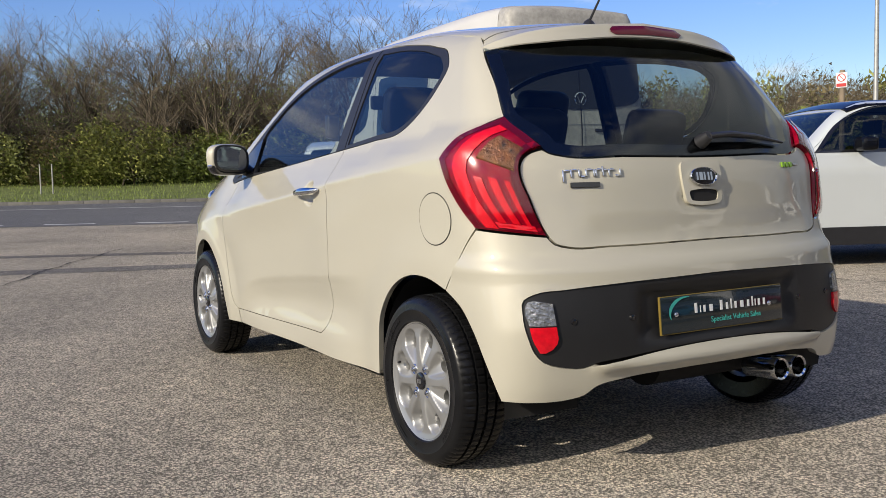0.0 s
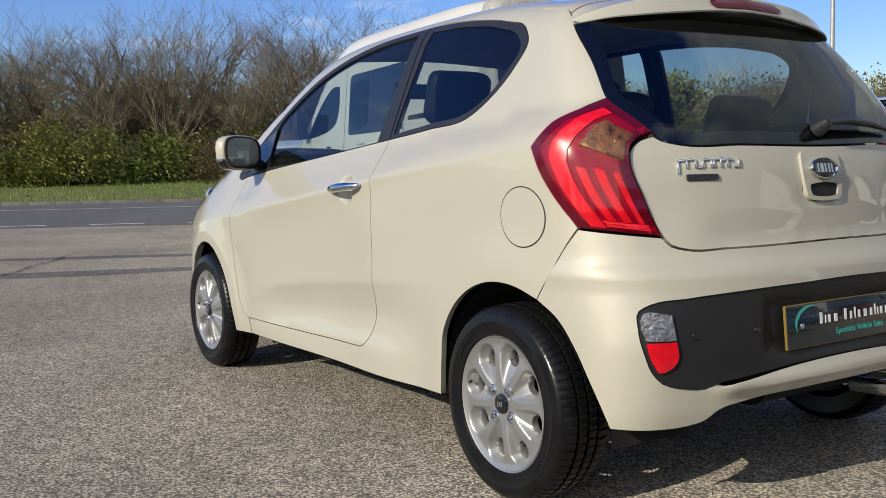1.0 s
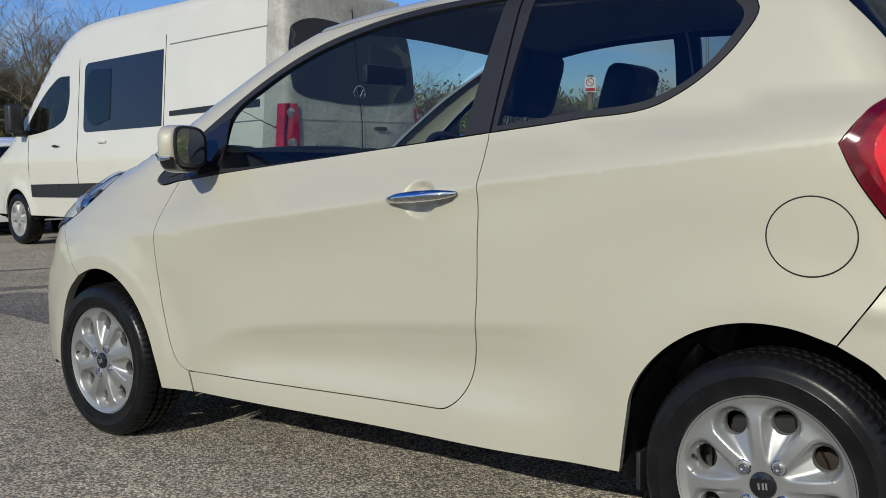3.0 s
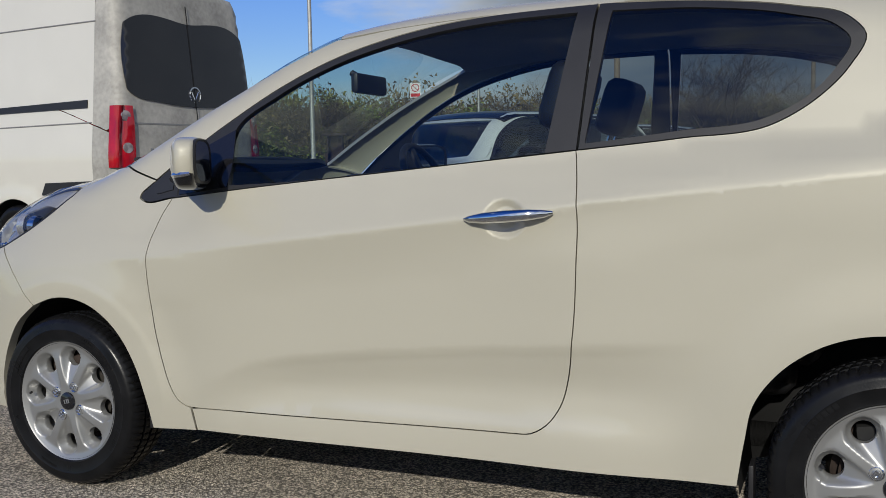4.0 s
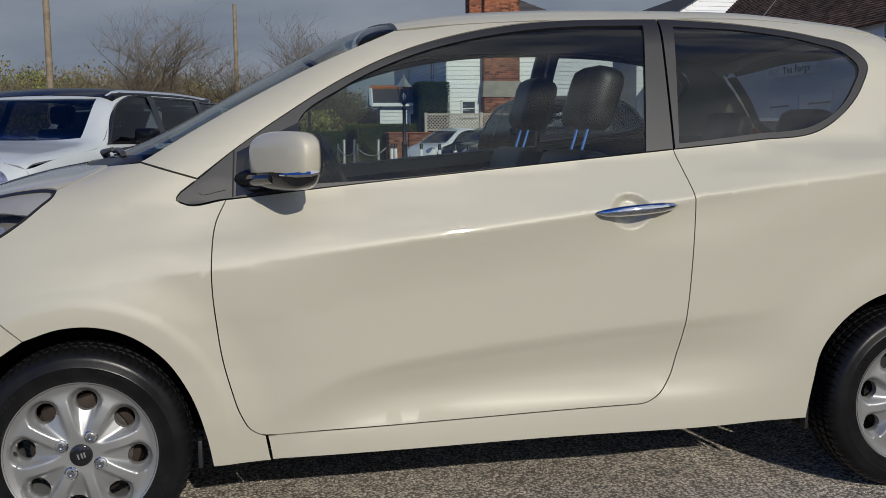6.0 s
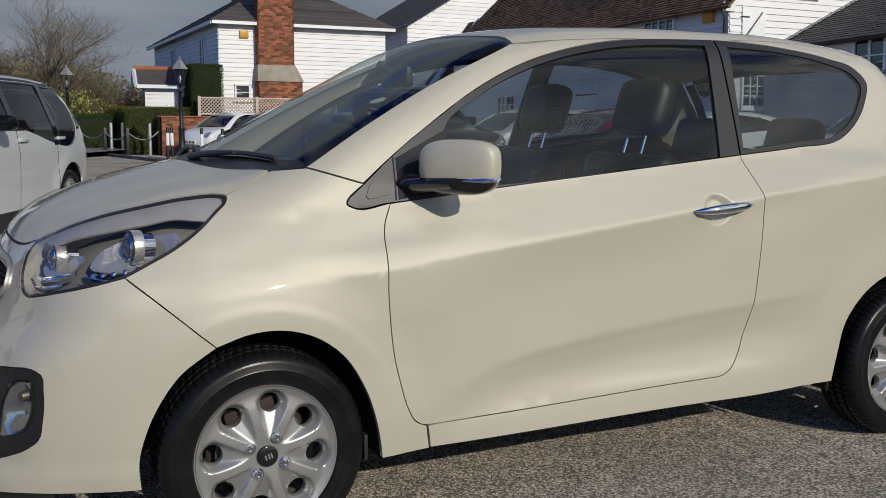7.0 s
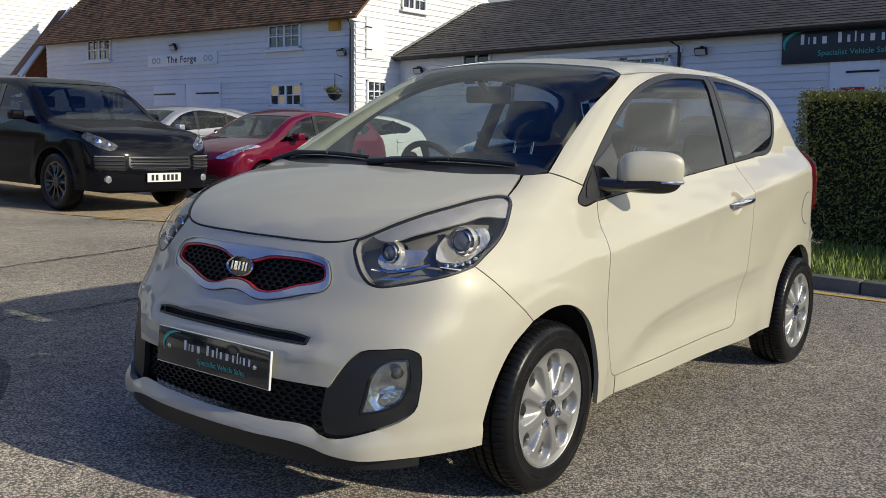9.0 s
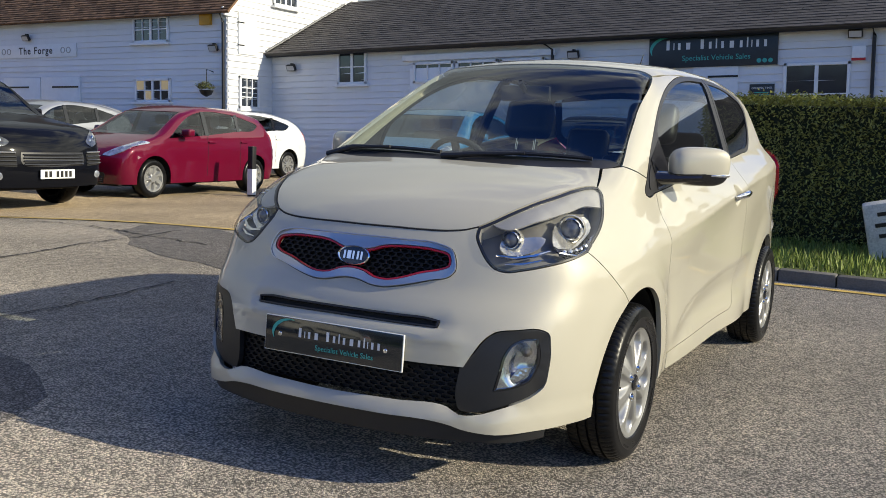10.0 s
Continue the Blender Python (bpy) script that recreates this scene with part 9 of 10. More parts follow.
    if rear_lamps:
        sh.panel("tail_lamp", "rear", [sh.conv(tail_l, "back", "rear")], M["red_glow"], car, "red tail lamp", lift=0.006, step=0.04, flange=0.012, mirror=True)
    if clad:
        cl = [(x, z) for x, z in clad]
        sh.panel("sill_cladding", "side", [[(*q, 1) for q in cl]], M["black_trim"], car, "black sill cladding", lift=0.006, step=0.08, mirror=True)
    if lower_dark:
        sh.panel("lower_bumper", "front", [sh.conv(both(lower_dark), "nose", "front")], M["black_trim"], car, lift=0.006, step=0.05)
    for sx in (1, -1):
        for s in (1, -1):
            w = new("wheel")
            w.parent = car
            w.matrix_basis = Matrix.Translation((sx * wb / 2, s * (W / 2 - 0.045), tyre)) @ pose(0, 0, 0, 0, 0, 0 if s > 0 else 180) @ Matrix.Diagonal((tyre / 0.277, 1.25, tyre / 0.277, 1))
            ty = new("tyre", TYRE_ME)
            ty.parent = w
            rv, rf = rim_mesh(spokes)
            put("rim", rv, rf, rim or M["alloy"], w, "spoked alloy rim", smooth=False)
            lathe("brake", [(0.0, -0.05), (0.13, -0.05), (0.14, -0.12)], M["dark"], w, seg=20, axis="Y")
            V = []
            for i in range(13):
                a = math.pi * i / 12
                for y in (W / 2 - 0.05, W / 2 - 0.45):
                    V.append((sx * wb / 2 + (ra + 0.02) * math.cos(a), s * y, tyre + (ra + 0.02) * math.sin(a)))
            V.append((sx * wb / 2, s * (W / 2 - 0.45), tyre))
            put("arch_liner", V, [(2 * i, 2 * i + 1, 2 * i + 3, 2 * i + 2) for i in range(12)] + [(2 * i + 1, 2 * i + 3, 26) for i in range(12)], M["dark"], car)
    zb = belt_z
    xs = max(p[0] for p in screen)
    for s in (1, -1):
        y0 = float(sh.at("side", np.array([(xs - 0.55, zb)]))[0][1])
        bm = bmesh.new()
        add_box(bm, (xs - 0.68, y0 + 0.03, zb - 0.01), (xs - 0.53, y0 + 0.21, zb + 0.11), 0.04, 3)
        add_box(bm, (xs - 0.63, y0 - 0.04, zb - 0.01), (xs - 0.56, y0 + 0.1, zb + 0.03), 0.01, 1)
        if s < 0:
            bmesh.ops.scale(bm, vec=(1, -1, 1), verts=bm.verts)
        part("door_mirror", bm, roof_paint or skin_paint, car, smooth=True) if pods else bm.free()
        for hx in ([p[0] - 0.10 for p in pillars[:2]] or [-0.2]):
            yh = float(sh.at("side", np.array([(hx, zb - 0.10)]))[0][1])
            box("door_handle", (hx - 0.09, s * (yh + 0.012) - 0.014, zb - 0.115), (hx + 0.09, s * (yh + 0.012) + 0.014, zb - 0.085), skin_paint, car, bevel=0.008)
        for px, w_ in pillars[:1] + ((pillars[-1],) if len(pillars) > 1 else ()):
            sh.panel("door_gap", "side", [[(px - 0.004, sill + 0.09, 1), (px + 0.004, sill + 0.09, 1), (px + 0.004, zb - 0.01, 1), (px - 0.004, zb - 0.01, 1)]], M["dark"], car, lift=0.0015, flange=0, step=0.1) if s > 0 else None
    # cabin and floor
    bm = bmesh.new()
    add_box(bm, (-hr + 0.35, -W / 2 + 0.35, sill - 0.05), (hf - 0.3, W / 2 - 0.35, sill + 0.25), 0.05, 2)
    add_box(bm, (-wb / 2 + tyre + 0.1, -W / 2 + 0.1, sill), (wb / 2 - tyre - 0.1, W / 2 - 0.1, sill + 0.12), 0.02, 1)
    part("floor_pan", bm, M["dark"], car, "black underbody")
    bm = bmesh.new()
    for x in (xs - 1.35, xs - 2.15):
        for y in (-0.36, 0.36):
            if x > -hr + 0.5:
                add_box(bm, (x - 0.12, y - 0.24, sill + 0.2), (x + 0.02, y + 0.24, zb + 0.12), 0.06, 2)
                add_box(bm, (x - 0.12, y - 0.12, zb + 0.16), (x - 0.02, y + 0.12, zb + 0.33), 0.04, 2)
                add_box(bm, (x - 0.12, y - 0.24, sill + 0.1), (x + 0.4, y + 0.24, sill + 0.3), 0.05, 2)
    part("seats", bm, M["seat"], car, "dark seats", smooth=True)
    box("dashboard", (xs - 0.62, -W / 2 + 0.2, zb - 0.4), (xs - 0.25, W / 2 - 0.2, zb - 0.02), M["dash"], car, bevel=0.06)
    # plate, with plain bars for its characters
    q = sh.at("nose", np.array([(0.0, plate_z)]))[0]
    pl = box("number_plate", (q[0] + 0.008, -0.26, plate_z - 0.055), (q[0] + 0.022, 0.26, plate_z + 0.055), plate_m or M["plate_white"], car, bevel=0.003)
    for k, y in enumerate((0.19, 0.125, 0.06, -0.005, -0.115, -0.18)):
        box("plate_bar", (q[0] + 0.022, y - 0.02, plate_z - 0.036), (q[0] + 0.0235, y + 0.02, plate_z + 0.036), M["iron"], pl)
    SKINS[name] = sh
    return car


def plain_tyre():
    prof = [(0.186, 0.0), (0.20, 0.011), (0.232, 0.016), (0.258, 0.009), (0.2715, -0.008), (0.277, -0.04), (0.277, -0.10), (0.266, -0.150), (0.19, -0.150)]
    V = [(r * math.cos(a), y, r * math.sin(a)) for a in np.linspace(0, 2 * math.pi, 49)[:-1] for r, y in prof]
    k = len(prof)
    return V, [], [(i * k + j, i * k + j + 1, (i + 1) % 48 * k + j + 1, (i + 1) % 48 * k + j) for i in range(48) for j in range(k - 1)]


TYRE_ME = bpy.data.meshes.new("car_tyre")
TYRE_ME.from_pydata(*plain_tyre())
TYRE_ME.materials.append(M["rubber"])
TYRE_ME.shade_smooth()

suv = car_kind("large_black_suv", "large black sports utility vehicle parked before the workshop", pose(-4.02, -11.02, dip(-4.0, -10.9), 0, 0, 90) @ Matrix.Diagonal((1.055, 1.0, 1.055, 1.0)), P_BLACK, 4.85, 1.95, 1.70, 2.89, 0.37, 1.13,
    [(-2.6, 1.05), (-2.3, 1.30), (-2.0, 1.50), (-1.5, 1.64), (-0.7, 1.70), (0.1, 1.69), (0.5, 1.62), (1.25, 1.17), (1.6, 1.11), (2.1, 1.03), (2.35, 0.93), (2.6, 0.72)],
    [(-1.75, 1.17), (-1.80, 1.30), (-1.45, 1.50), (-0.7, 1.585), (0.0, 1.57), (0.42, 1.49), (0.98, 1.17, 1)],
    [(0.48, 0.66, 1), (1.22, 0.76, 1), (1.33, 0.4), (1.36, 0), (1.33, -0.4), (1.22, -0.76, 1), (0.48, -0.66, 1), (0.53, 0)],
    [(0, 1.46), (0.5, 1.42), (0.62, 1.2), (0.55, 1.12), (0, 1.12)],
    [(0.585, 0.83), (0.66, 0.895), (0.78, 0.955), (0.88, 0.985), (0.915, 0.955), (0.88, 0.87), (0.78, 0.805), (0.66, 0.785)],
    [[(0, 0.715, 1), (0.47, 0.715, 1), (0.475, 0.60), (0.44, 0.555, 1), (0, 0.545, 1)]],
    [(0.55, 1.0), (0.85, 1.02), (0.88, 0.93), (0.55, 0.92)], pillars=((0.0, 0.05), (-0.95, 0.05)), spokes=10, rim=M["black_gloss"], plate_z=0.46, sill=0.30, xf=0.35, head_m=SUV_LAMP)
SUV_S = SKINS["large_black_suv"]
for z in (0.575, 0.615, 0.655, 0.695):
    q = SUV_S.at("nose", np.array([(y, z) for y in np.linspace(-0.45, 0.45, 11)]))
    bm = bmesh.new()
    add_tube(bm, [(a + 0.014, b, c) for a, b, c in q], 0.011, 6, 0.7)
    part("grille_slat", bm, GUN, suv, "dark grey grille slat", smooth=True)
for s in (1, -1):
    SUV_S.panel("air_duct", "front", [SUV_S.conv([(s * a, b, 1) for a, b in ((0.53, 0.545), (0.53, 0.695), (0.88, 0.715), (0.87, 0.565))], "nose", "front")], M["dark"], suv, "side air duct", lift=0.004, step=0.06)
    for z, mm, rr, nm in ((0.715, M["satin"], 0.013, "duct_blade"), (0.665, GUN, 0.010, "duct_slat"), (0.620, GUN, 0.010, "duct_slat"), (0.578, GUN, 0.010, "duct_slat")):
        q = SUV_S.at("front", SUV_S.uv("front", SUV_S.at("nose", np.array([(y, z) for y in np.linspace(0.54, 0.875, 6)]))))
        tube(nm, [(a + 0.012, s * b, c) for a, b, c in q], rr, mm, suv, "silver blade" if mm is M["satin"] else "", seg=6, flat=0.7)
    for y, z, rr in ((0.70, 0.85, 0.036), (0.80, 0.885, 0.044)):
        q = SUV_S.at("nose", np.array([(y, z)]))[0]
        lathe("headlamp_eye", [(0.0, 0.010), (rr * 0.6, 0.007), (rr * 0.95, 0.0), (rr, -0.02)], M["chrome"], suv, "round chrome lamp eye", seg=16, m=Matrix.Translation((q[0] + 0.004, s * q[1], z)) @ pose(0, 0, 0, 0, 80, s * 30))
    lathe("spot_lamp", [(0.0, 0.02), (0.045, 0.015), (0.05, -0.02)], HEADGLASS, suv, "round spot lamp", seg=16, m=pose(2.30, s * 0.74, 0.44, 0, 90, 0))

hatch_prof = [(-2.1, 0.96), (-1.9, 1.13), (-1.72, 1.25), (-1.4, 1.36), (-0.7, 1.452), (-0.1, 1.462), (0.35, 1.38), (1.15, 0.99), (1.35, 0.94), (1.75, 0.81), (2.1, 0.58)]
hatch_glass = [(-1.32, 1.105), (-1.40, 1.15), (-1.10, 1.265), (-0.6, 1.35), (-0.05, 1.365), (0.30, 1.29), (0.84, 0.985), (0.93, 0.925, 1), (0.0, 0.985), (-0.8, 1.055)]
hatch_screen = [(0.40, 0.56, 1), (1.10, 0.68, 1), (1.20, 0.35), (1.22, 0), (1.20, -0.35), (1.10, -0.68, 1), (0.40, -0.56, 1), (0.45, 0)]
hatch_rw = [(0, 1.31), (0.45, 1.28), (0.58, 1.10), (0.5, 1.04), (0, 1.03)]
hatch_head = [(0.43, 0.655), (0.55, 0.745), (0.68, 0.82), (0.785, 0.875), (0.815, 0.86), (0.79, 0.785), (0.70, 0.70), (0.56, 0.645)]
hatch_tail = [(0.58, 1.02), (0.70, 1.04), (0.76, 0.85), (0.66, 0.76), (0.60, 0.85)]


def hatch(name, label, at, p, **kw):
    a = dict(L=3.95, W=1.72, H=1.49, wb=2.49, tyre=0.30, belt_z=0.97, prof=hatch_prof, side_glass=hatch_glass, screen=hatch_screen, rear_win=hatch_rw, head=hatch_head,
             grille=[[(0, 0.36), (0.48, 0.36), (0.42, 0.24), (0, 0.22)], [(0, 0.68), (0.3, 0.68), (0.28, 0.64), (0, 0.64)]], tail_l=hatch_tail, pillars=((0.02, 0.045), (-0.82, 0.04)), plate_z=0.50)
    a.update(kw)
    return car_kind(name, label, at, p, **a)


red = hatch("red_hatchback", "dark cherry red five-door hatchback parked on the tan bay", pose(-7.79, -10.24, dip(-7.8, -10.2) + 0.006, 0, 0, 2), P_RED)
for s in (1, -1):
    lathe("fog_lamp", [(0.0, 0.02), (0.05, 0.015), (0.06, -0.02)], HEADGLASS, red, "round fog lamp", seg=16, m=pose(1.83, s * 0.60, 0.40, 0, 90, s * 14))
hatch("white_estate_car", "white estate car beside the sales building", pose(-11.9, -12.75, dip(-11.9, -12.75) + 0.006, 0, 0, 0), P_WHITE, L=4.3, wb=2.6, spokes=10)
hatch("silver_saloon", "silver hatchback parked by the workshop wall", pose(-8.9, -14.9, dip(-8.9, -14.9) + 0.006, 0, 0, 4), P_SILVER, L=4.2, wb=2.58)
hatch("blue_hatchback", "bright blue hatchback before the sales building", pose(-10.0, -6.2, dip(-10.0, -6.2) + 0.006, 0, 0, 6), P_BLUE)
hatch("black_estate_car", "black hatchback parked before the sales building", pose(-12.4, -4.3, dip(-12.4, -4.3) + 0.006, 0, 0, 4), P_BLACK, L=4.3, wb=2.6, spokes=10)
hatch("grey_hatchback", "grey hatchback in the row by the workshop", pose(-11.5, -17.6, dip(-11.5, -17.6) + 0.006, 0, 0, 3), P_SILVER)
mini_glass = [(-1.62, 1.02), (-1.64, 1.28), (-1.2, 1.335), (-0.4, 1.355), (0.25, 1.34), (0.42, 1.29), (0.78, 0.99, 1), (0.0, 1.0)]
mini_prof = [(-2.25, 0.95), (-2.05, 1.20), (-1.9, 1.36), (-1.5, 1.41), (-0.6, 1.44), (0.2, 1.43), (0.45, 1.36), (0.95, 1.02), (1.2, 0.98), (1.75, 0.90), (2.0, 0.78), (2.2, 0.55)]
mini_kw = dict(L=4.2, W=1.80, H=1.45, wb=2.67, tyre=0.31, belt_z=0.99, prof=mini_prof, side_glass=mini_glass, screen=[(0.47, 0.56, 1), (0.88, 0.66, 1), (1.0, 0.3), (1.02, 0), (1.0, -0.3), (0.88, -0.66, 1), (0.47, -0.56, 1), (0.5, 0)],
               rear_win=[(0, 1.33), (0.5, 1.31), (0.6, 1.10), (0.5, 1.04), (0, 1.03)], head=[(0.50, 0.72), (0.56, 0.82), (0.68, 0.84), (0.76, 0.76), (0.70, 0.66), (0.57, 0.64)], tail_l=[(0.60, 0.98), (0.72, 0.98), (0.74, 0.78), (0.62, 0.76)],
               grille=[[(0, 0.72), (0.4, 0.72), (0.44, 0.60), (0.35, 0.50), (0, 0.48)]], pillars=((-0.10, 0.05), (-0.98, 0.05)), clad=[(-1.0, 0.20), (1.0, 0.20), (1.0, 0.36), (-1.0, 0.36)], plate_z=0.42)
MZ = 1.05
mini_kw.update(H=1.52, belt_z=1.04, tyre=0.325, prof=[(x, z * MZ) for x, z in mini_prof], side_glass=[(x, z * MZ, *r) for x, z, *r in mini_glass], rear_win=[(y, z * MZ) for y, z in mini_kw["rear_win"]])
car_kind("white_compact_car", "white five-door compact car with a black roof and black sills", pose(2.34, -5.98, 0, 0, 0, 66), P_MINI, roof_paint=P_BLACK, **mini_kw)
car_kind("white_compact_car", "second white compact car with a black roof behind the first", pose(2.25, -9.8, dip(2.25, -9.8), 0, 0, 64), P_MINI, roof_paint=P_BLACK, **mini_kw)
small_kw = dict(L=3.55, W=1.63, H=1.48, wb=2.3, tyre=0.29, prof=[(x * 0.88, z) for x, z in hatch_prof], side_glass=[(x * 0.88, *r) for x, *r in hatch_glass], screen=[(x * 0.88, *r) for x, *r in hatch_screen], pillars=((-0.3, 0.05),), grille=[[(0, 0.38), (0.4, 0.38), (0.36, 0.28), (0, 0.27)]])
small_kw["head"] = [(0.58 + 0.105 * math.cos(a), 0.735 + 0.095 * math.sin(a)) for a in np.linspace(0, 2 * math.pi, 13)[:-1]]
for nm, lab, x, y, pt in (("small_white_car", "small rounded white hatchback facing the street", -5.88, -28.85, P_WHITE), ("small_black_car", "small rounded black hatchback facing the street", -6.62, -26.75, P_BLACK), ("small_black_car", "small rounded black hatchback parked beside its twin", -6.98, -24.9, P_BLACK)):
    c = hatch(nm, lab, pose(x, y, dip(x, y) + 0.006, 0, 0, 30), pt, group="small cars in a row", **small_kw)
    for s in (1, -1):
        lathe("fog_lamp", [(0.0, 0.02), (0.05, 0.015), (0.062, -0.02)], HEADGLASS, c, "round lower lamp", seg=16, m=pose(1.64, s * 0.56, 0.54, 0, 90, s * 16))

hatch("white_crossover", "white crossover parked ahead of the van", pose(14.1, -5.7, 0, 0, 0, -22), P_WHITE, L=4.3, H=1.55, wb=2.6, tyre=0.33, prof=[(x * 1.08, z * 1.06) for x, z in hatch_prof], side_glass=[(x * 1.05, z * 1.05, *r) for x, z, *r in hatch_glass], belt_z=1.02,
      rear_win=[(0, 1.42), (0.45, 1.40), (0.58, 1.18), (0.5, 1.10), (0, 1.09)], tail_l=[(0.42, 0.98), (0.55, 1.04), (0.74, 1.06), (0.78, 0.96), (0.60, 0.90)])

# the white panel van: origin midway between its axles, nose towards +x
VAN_AT = Matrix.Translation((7.42, -4.72, 0)) @ pose(0, 0, 0, 0, 0, -5) @ Matrix.Translation((0.805, 0, 0))
VX = -0.805
van = car_kind("white_panel_van", "tall white panel van with dark rear windows parked beside the car", VAN_AT, P_VAN, 6.73, 1.99, 2.79, 4.33, 0.345, 1.40,
    [(x + VX, z) for x, z in ((-2.9, 2.62), (-2.6, 2.73), (-1.5, 2.79), (0.6, 2.79), (1.15, 2.76), (1.5, 2.68), (1.85, 2.50), (2.2, 2.22), (2.6, 1.87), (3.0, 1.54), (3.2, 1.40), (3.65, 1.18), (3.9, 0.95), (4.1, 0.70))],
    [(x + VX, z, *r) for x, z, *r in ((1.47, 2.12, 1), (1.78, 2.11), (1.94, 2.04), (2.66, 1.50), (2.74, 1.42, 1), (2.1, 1.47), (1.75, 1.53), (1.55, 1.62), (1.47, 1.78))],
    [(x + VX, y, *r) for x, y, *r in ((1.62, 0.66, 1), (2.92, 0.80, 1), (3.06, 0.4), (3.09, 0), (3.06, -0.4), (2.92, -0.80, 1), (1.62, -0.66, 1), (1.66, 0))],
    None, [(0.55, 1.0), (0.70, 1.12), (0.84, 1.16), (0.88, 1.0), (0.80, 0.85), (0.60, 0.85)], [[(0, 1.02), (0.5, 1.02), (0.45, 0.78), (0, 0.76)]],
    [(0.80, 1.52), (0.90, 1.54), (0.90, 1.10), (0.84, 1.08)], tumble=0.085, nose_k=0.012, tail_k=0.0, spokes=6, rim=M["galv"], sill=0.40, xf=0.55, xr=0.36, plate_z=0.55,
    lower_dark=[(0, 0.68), (0.86, 0.70), (0.88, 0.42), (0, 0.38)], cat="van", shift=-0.19, rake=0.10, rear_lamps=False, round_k=0.10, drop=0.07, pods=False)
VS = SKINS["white_panel_van"]
# rear doors' white darkened by road dirt and by shade put into the colour
for ob in van.children:
    if ob.name.startswith("tail_end"):
        ob.data.materials[0] = mat("dirty_shaded_van_white", (0.37, 0.355, 0.32), 0.55, coat=0.2, var=0.3, var_scale=2.5, fine=0.15, fine_scale=25)


def van_side(name, pts, material, label="", lift=0.004, flange=0.006, step=0.15):
    return VS.panel(name, "side", [[(x + VX, z, *r) for x, z, *r in pts]], material, van, label, lift=lift, flange=flange, step=step, line=0.05)


def van_rear(name, pts, material, label="", lift=0.005, flange=0.008, step=0.06):
    return VS.panel(name, "rear", [VS.conv(pts, "back", "rear")], material, van, label, lift=lift, flange=flange, step=step, line=0.03)


van_rear("rear_window", [(0.73, 2.315), (0.0, 2.35), (-0.73, 2.315), (-0.765, 2.29), (-0.78, 2.24), (-0.81, 1.76), (-0.80, 1.70), (-0.76, 1.665), (-0.40, 1.60), (0.0, 1.575), (0.40, 1.60), (0.76, 1.665), (0.80, 1.70), (0.81, 1.76), (0.78, 2.24), (0.765, 2.29)], M["black_gloss"], "dark tinted rear door windows", step=0.06, lift=0.013, flange=0.012)
van_rear("door_seam", [(0.007, 2.52, 1), (0.007, 0.62, 1), (-0.007, 0.62, 1), (-0.007, 2.52, 1)], M["dark"], lift=0.0150, flange=0)
for s in (1, -1):
    V, F_ = [], []
    for z in np.linspace(1.02, 1.56, 15):
        for q in VS.at("rear", VS.uv("rear", VS.at("back", np.array([(y, z) for y in (0.78, 0.84, 0.90, 0.93)])))):
            V.append((q[0] - 0.020, q[1], q[2]))
        for x in (-2.70, -2.66, -2.60):
            q = VS.at("side", np.array([(x + VX, z)]))[0]
            V.append((q[0] - (0.020 if x < -2.64 else 0.0), q[1] + (0.026 if x < -2.64 else 0.014), q[2]))
    F_ = [(i * 7 + q, i * 7 + q + 1, (i + 1) * 7 + q + 1, (i + 1) * 7 + q) for i in range(14) for q in range(6)]
    V = [(x, s * y, z) for x, y, z in V]
    lm = put("tail_lamp", V, F_, mat("van_red_lens", (0.36, 0.004, 0.012), 0.12, coat=0.8, var=0.3, var_scale=9), van, "tall red tail lamp with round clear spots")
    for z in (1.47, 1.19):
        q = VS.at("back", np.array([(0.855, z)]))[0]
        lathe("lamp_spot", [(0.0, 0.012), (0.045, 0.008), (0.055, -0.01)], mat("clear_spot", (0.42, 0.36, 0.35), 0.12, 0.6, coat=1.0, var=0.3, var_scale=40), lm, "round clear lamp", seg=18, m=Matrix.Translation((q[0] - 0.012, s * q[1], z)) @ pose(0, 0, 0, 0, -90, -s * 12))
    for z in (0.95,):
        q = VS.at("back", np.array([(0.885, z)]))[0]
        box("rear_hinge", (q[0] - 0.03, s * 0.90 - 0.06, z - 0.03), (q[0] + 0.12, s * 0.90 + 0.05, z + 0.03), M["galv"], van, bevel=0.012)
q = VS.at("back", np.array([(0.0, 1.69)]))[0]
lathe("badge", [(0.062, -0.004), (0.075, 0.0), (0.078, 0.010), (0.066, 0.012)], M["chrome"], van, "round chrome badge ring", seg=28, m=Matrix.Translation((q[0] - 0.008, 0, 1.69)) @ pose(0, 0, 0, 0, -90, 0), close=True)
for a, b in (((-0.045, 0.03), (0.0, -0.05)), ((0.045, 0.03), (0.0, -0.05))):
    tube("badge_bar", [(q[0] - 0.014, a[0], 1.69 + a[1]), (q[0] - 0.014, b[0], 1.69 + b[1])], 0.006, M["chrome"], van, seg=6)
box("rear_handle", (q[0] - 0.05, -0.34, 1.325), (q[0] + 0.01, -0.18, 1.36), M["black_trim"], van, "black rear door handle", bevel=0.012)
# flat grey strip paints the shade line of the rear doors' groove
van_rear("rear_groove", [(0.86, 1.415, 1), (-0.86, 1.415, 1), (-0.86, 1.400, 1), (0.86, 1.400, 1)], M["lead"], lift=0.0015, flange=0)
for k in range(7):
    van_rear("badge_letter_bar", [(0.60 - k * 0.05, 1.19, 1), (0.60 - k * 0.05, 1.15, 1), (0.57 - k * 0.05, 1.15, 1), (0.57 - k * 0.05, 1.19, 1)], M["satin"], lift=0.004)
xb = -2.75 + VX
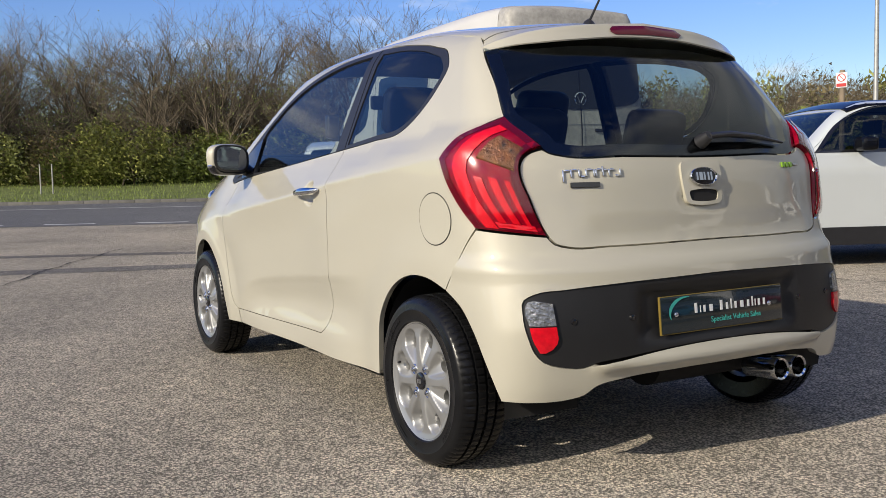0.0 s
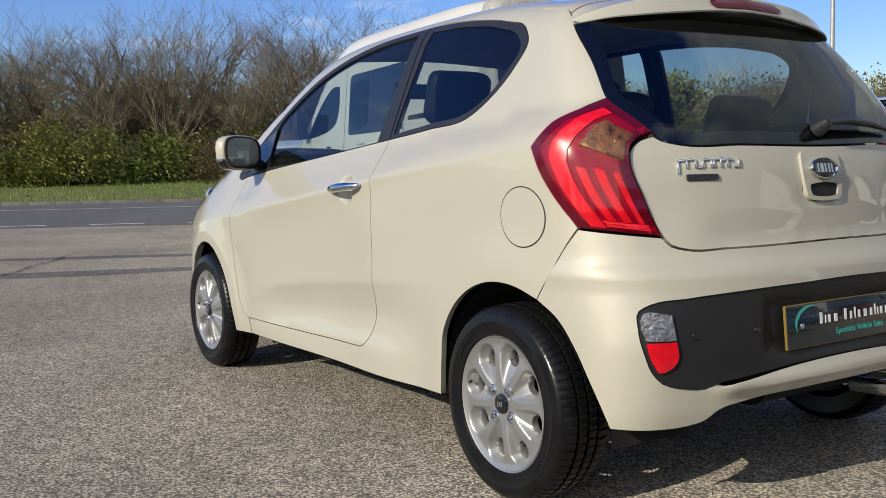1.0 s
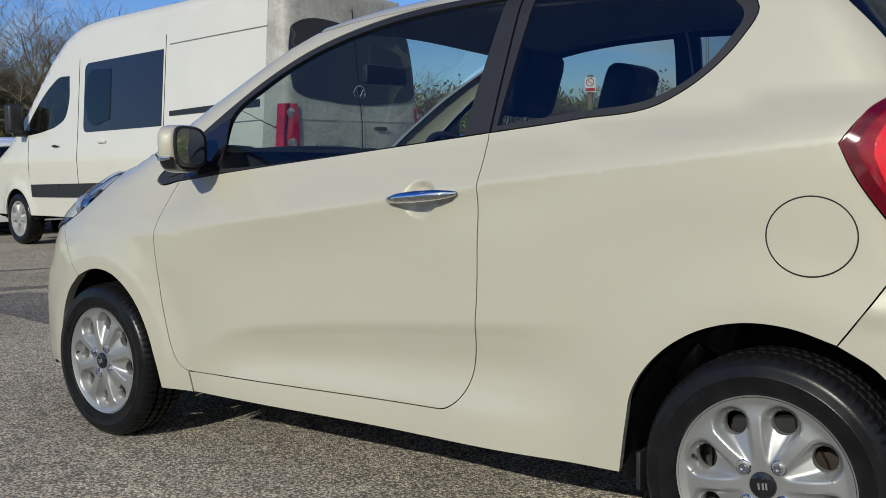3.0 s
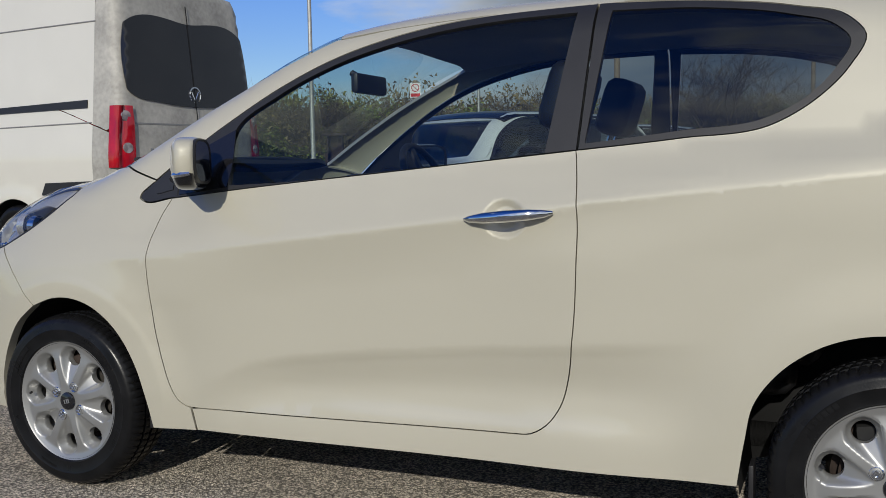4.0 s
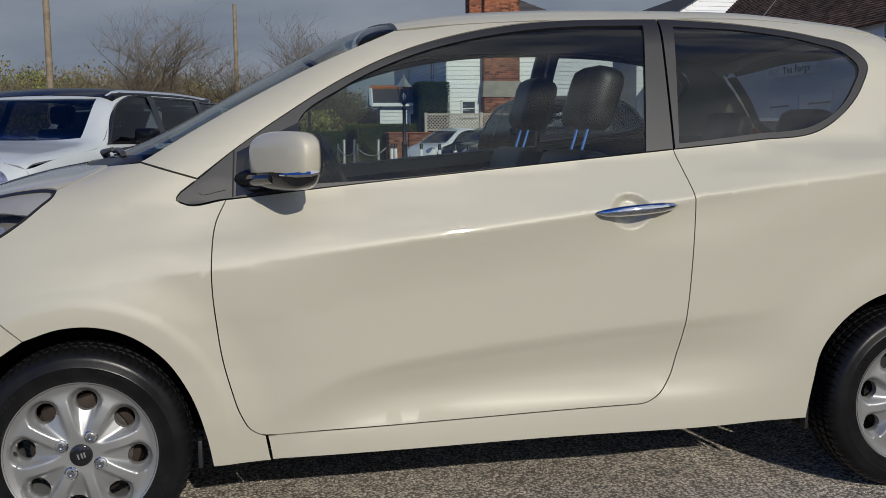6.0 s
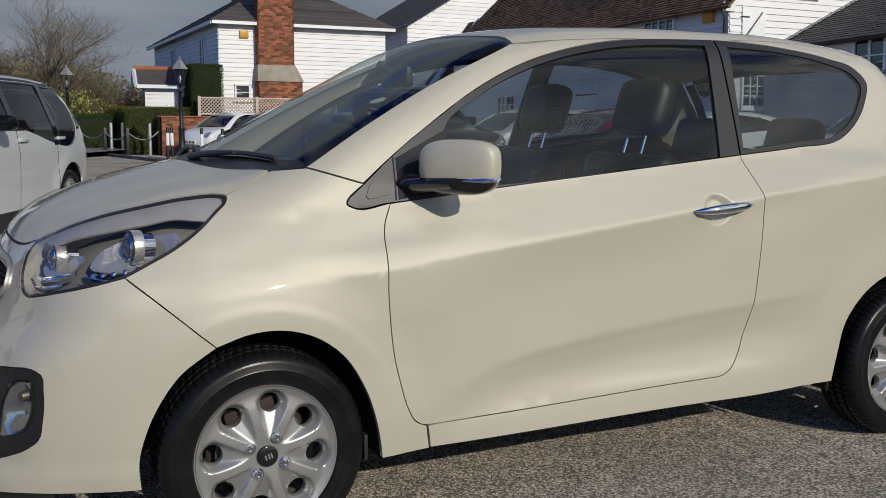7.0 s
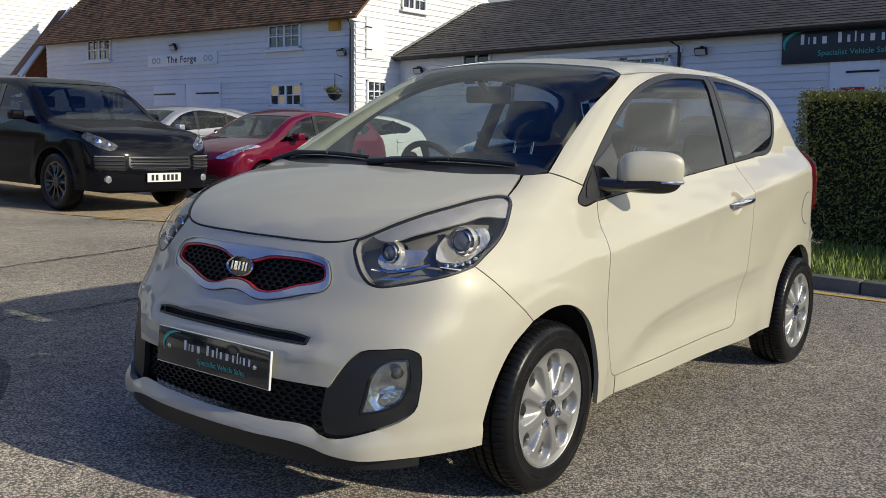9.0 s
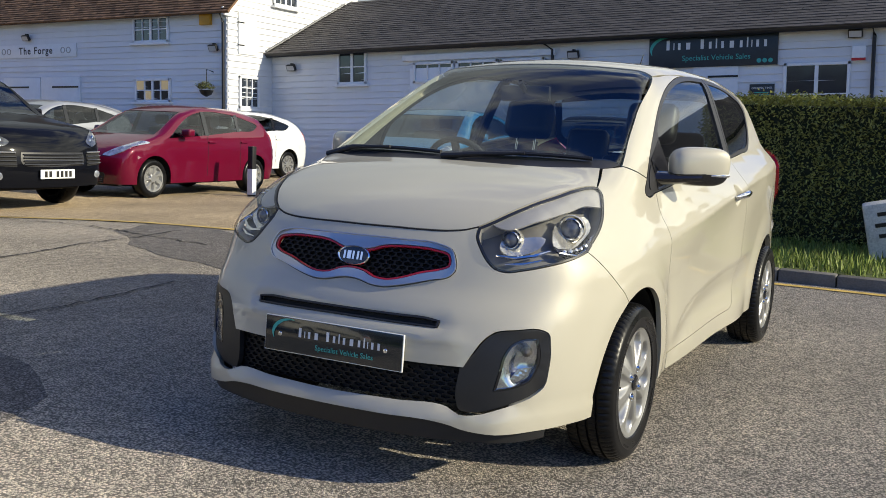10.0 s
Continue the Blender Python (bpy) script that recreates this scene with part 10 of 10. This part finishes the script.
box("rear_bumper", (xb - 0.10, -0.96, 0.44), (xb + 0.14, 0.96, 0.64), M["black_trim"], van, "black rear bumper", bevel=0.05)
box("tow_plate", (xb - 0.02, -0.26, 0.80), (xb + 0.03, 0.26, 0.91), mat("yellow_plate", (0.62, 0.45, 0.03), 0.4), van)
van_side("side_window_panel", [(1.08, 2.15, 1), (1.065, 2.20), (1.00, 2.235, 1), (-0.64, 2.25, 1), (-0.64, 1.43, 1), (1.00, 1.42, 1), (1.065, 1.445), (1.08, 1.50, 1)], M["black_gloss"], "dark sliding side window")
van_side("window_frame", [(0.98, 2.10), (0.45, 2.13, 1), (0.45, 1.55, 1), (0.92, 1.53), (0.98, 1.60)], M["glass_car"], "inner sliding pane", lift=0.012)
van_side("slide_rail", [(-2.33, 1.62, 1), (-2.33, 1.55, 1), (-0.80, 1.53, 1), (-0.80, 1.58, 1)], M["black_trim"], "black sliding door rail", lift=0.012)
van_side("rub_strip", [(-2.55, 0.91, 1), (-1.80, 0.89, 1), (-1.74, 0.78, 1), (-2.55, 0.78, 1)], M["black_trim"], "black rear corner cladding", lift=0.012)
van_side("rub_strip", [(-0.90, 0.84, 1), (2.50, 0.80, 1), (2.50, 0.64, 1), (-0.90, 0.66, 1)], M["black_trim"], "black rub strip", lift=0.012)
for x, z0, z1 in ((1.22, 0.62, 2.30), (-0.68, 0.62, 2.40), (2.55, 0.9, 1.42)):
    van_side("door_seam", [(x - 0.006, z0, 1), (x + 0.006, z0, 1), (x + 0.006, z1, 1), (x - 0.006, z1, 1)], M["dark"], lift=0.0015, flange=0)
# grey lines stand in for the shade along the pressed side creases
for z, x0, x1 in ((2.29, -0.76, -2.40), (1.40, -0.76, -2.38)):
    q = VS.at("side", np.array([(x + VX, z + 0.02 * k / 7) for k, x in enumerate(np.linspace(x0, x1, 8))]))
    tube("pressing", [tuple(v + np.array([0, 0.001, 0])) for v in q], 0.007, M["lead"], van, seg=6)
van_side("door_grip", [(1.66, 1.27), (1.80, 1.29), (1.86, 1.275), (1.80, 1.262)], M["black_trim"], lift=0.02)
for s in (1, -1):
    bm = bmesh.new()
    add_box(bm, (2.55 + VX, s * 1.10 - 0.10, 1.46), (2.72 + VX, s * 1.10 + 0.10, 1.83), 0.05, 3)
    add_box(bm, (2.58 + VX, s * 0.99 - 0.10, 1.42), (2.68 + VX, s * 0.99 + 0.12, 1.50), 0.02, 2)
    part("mirror_pod", bm, M["black_trim"], van, "tall black van mirror", smooth=True)
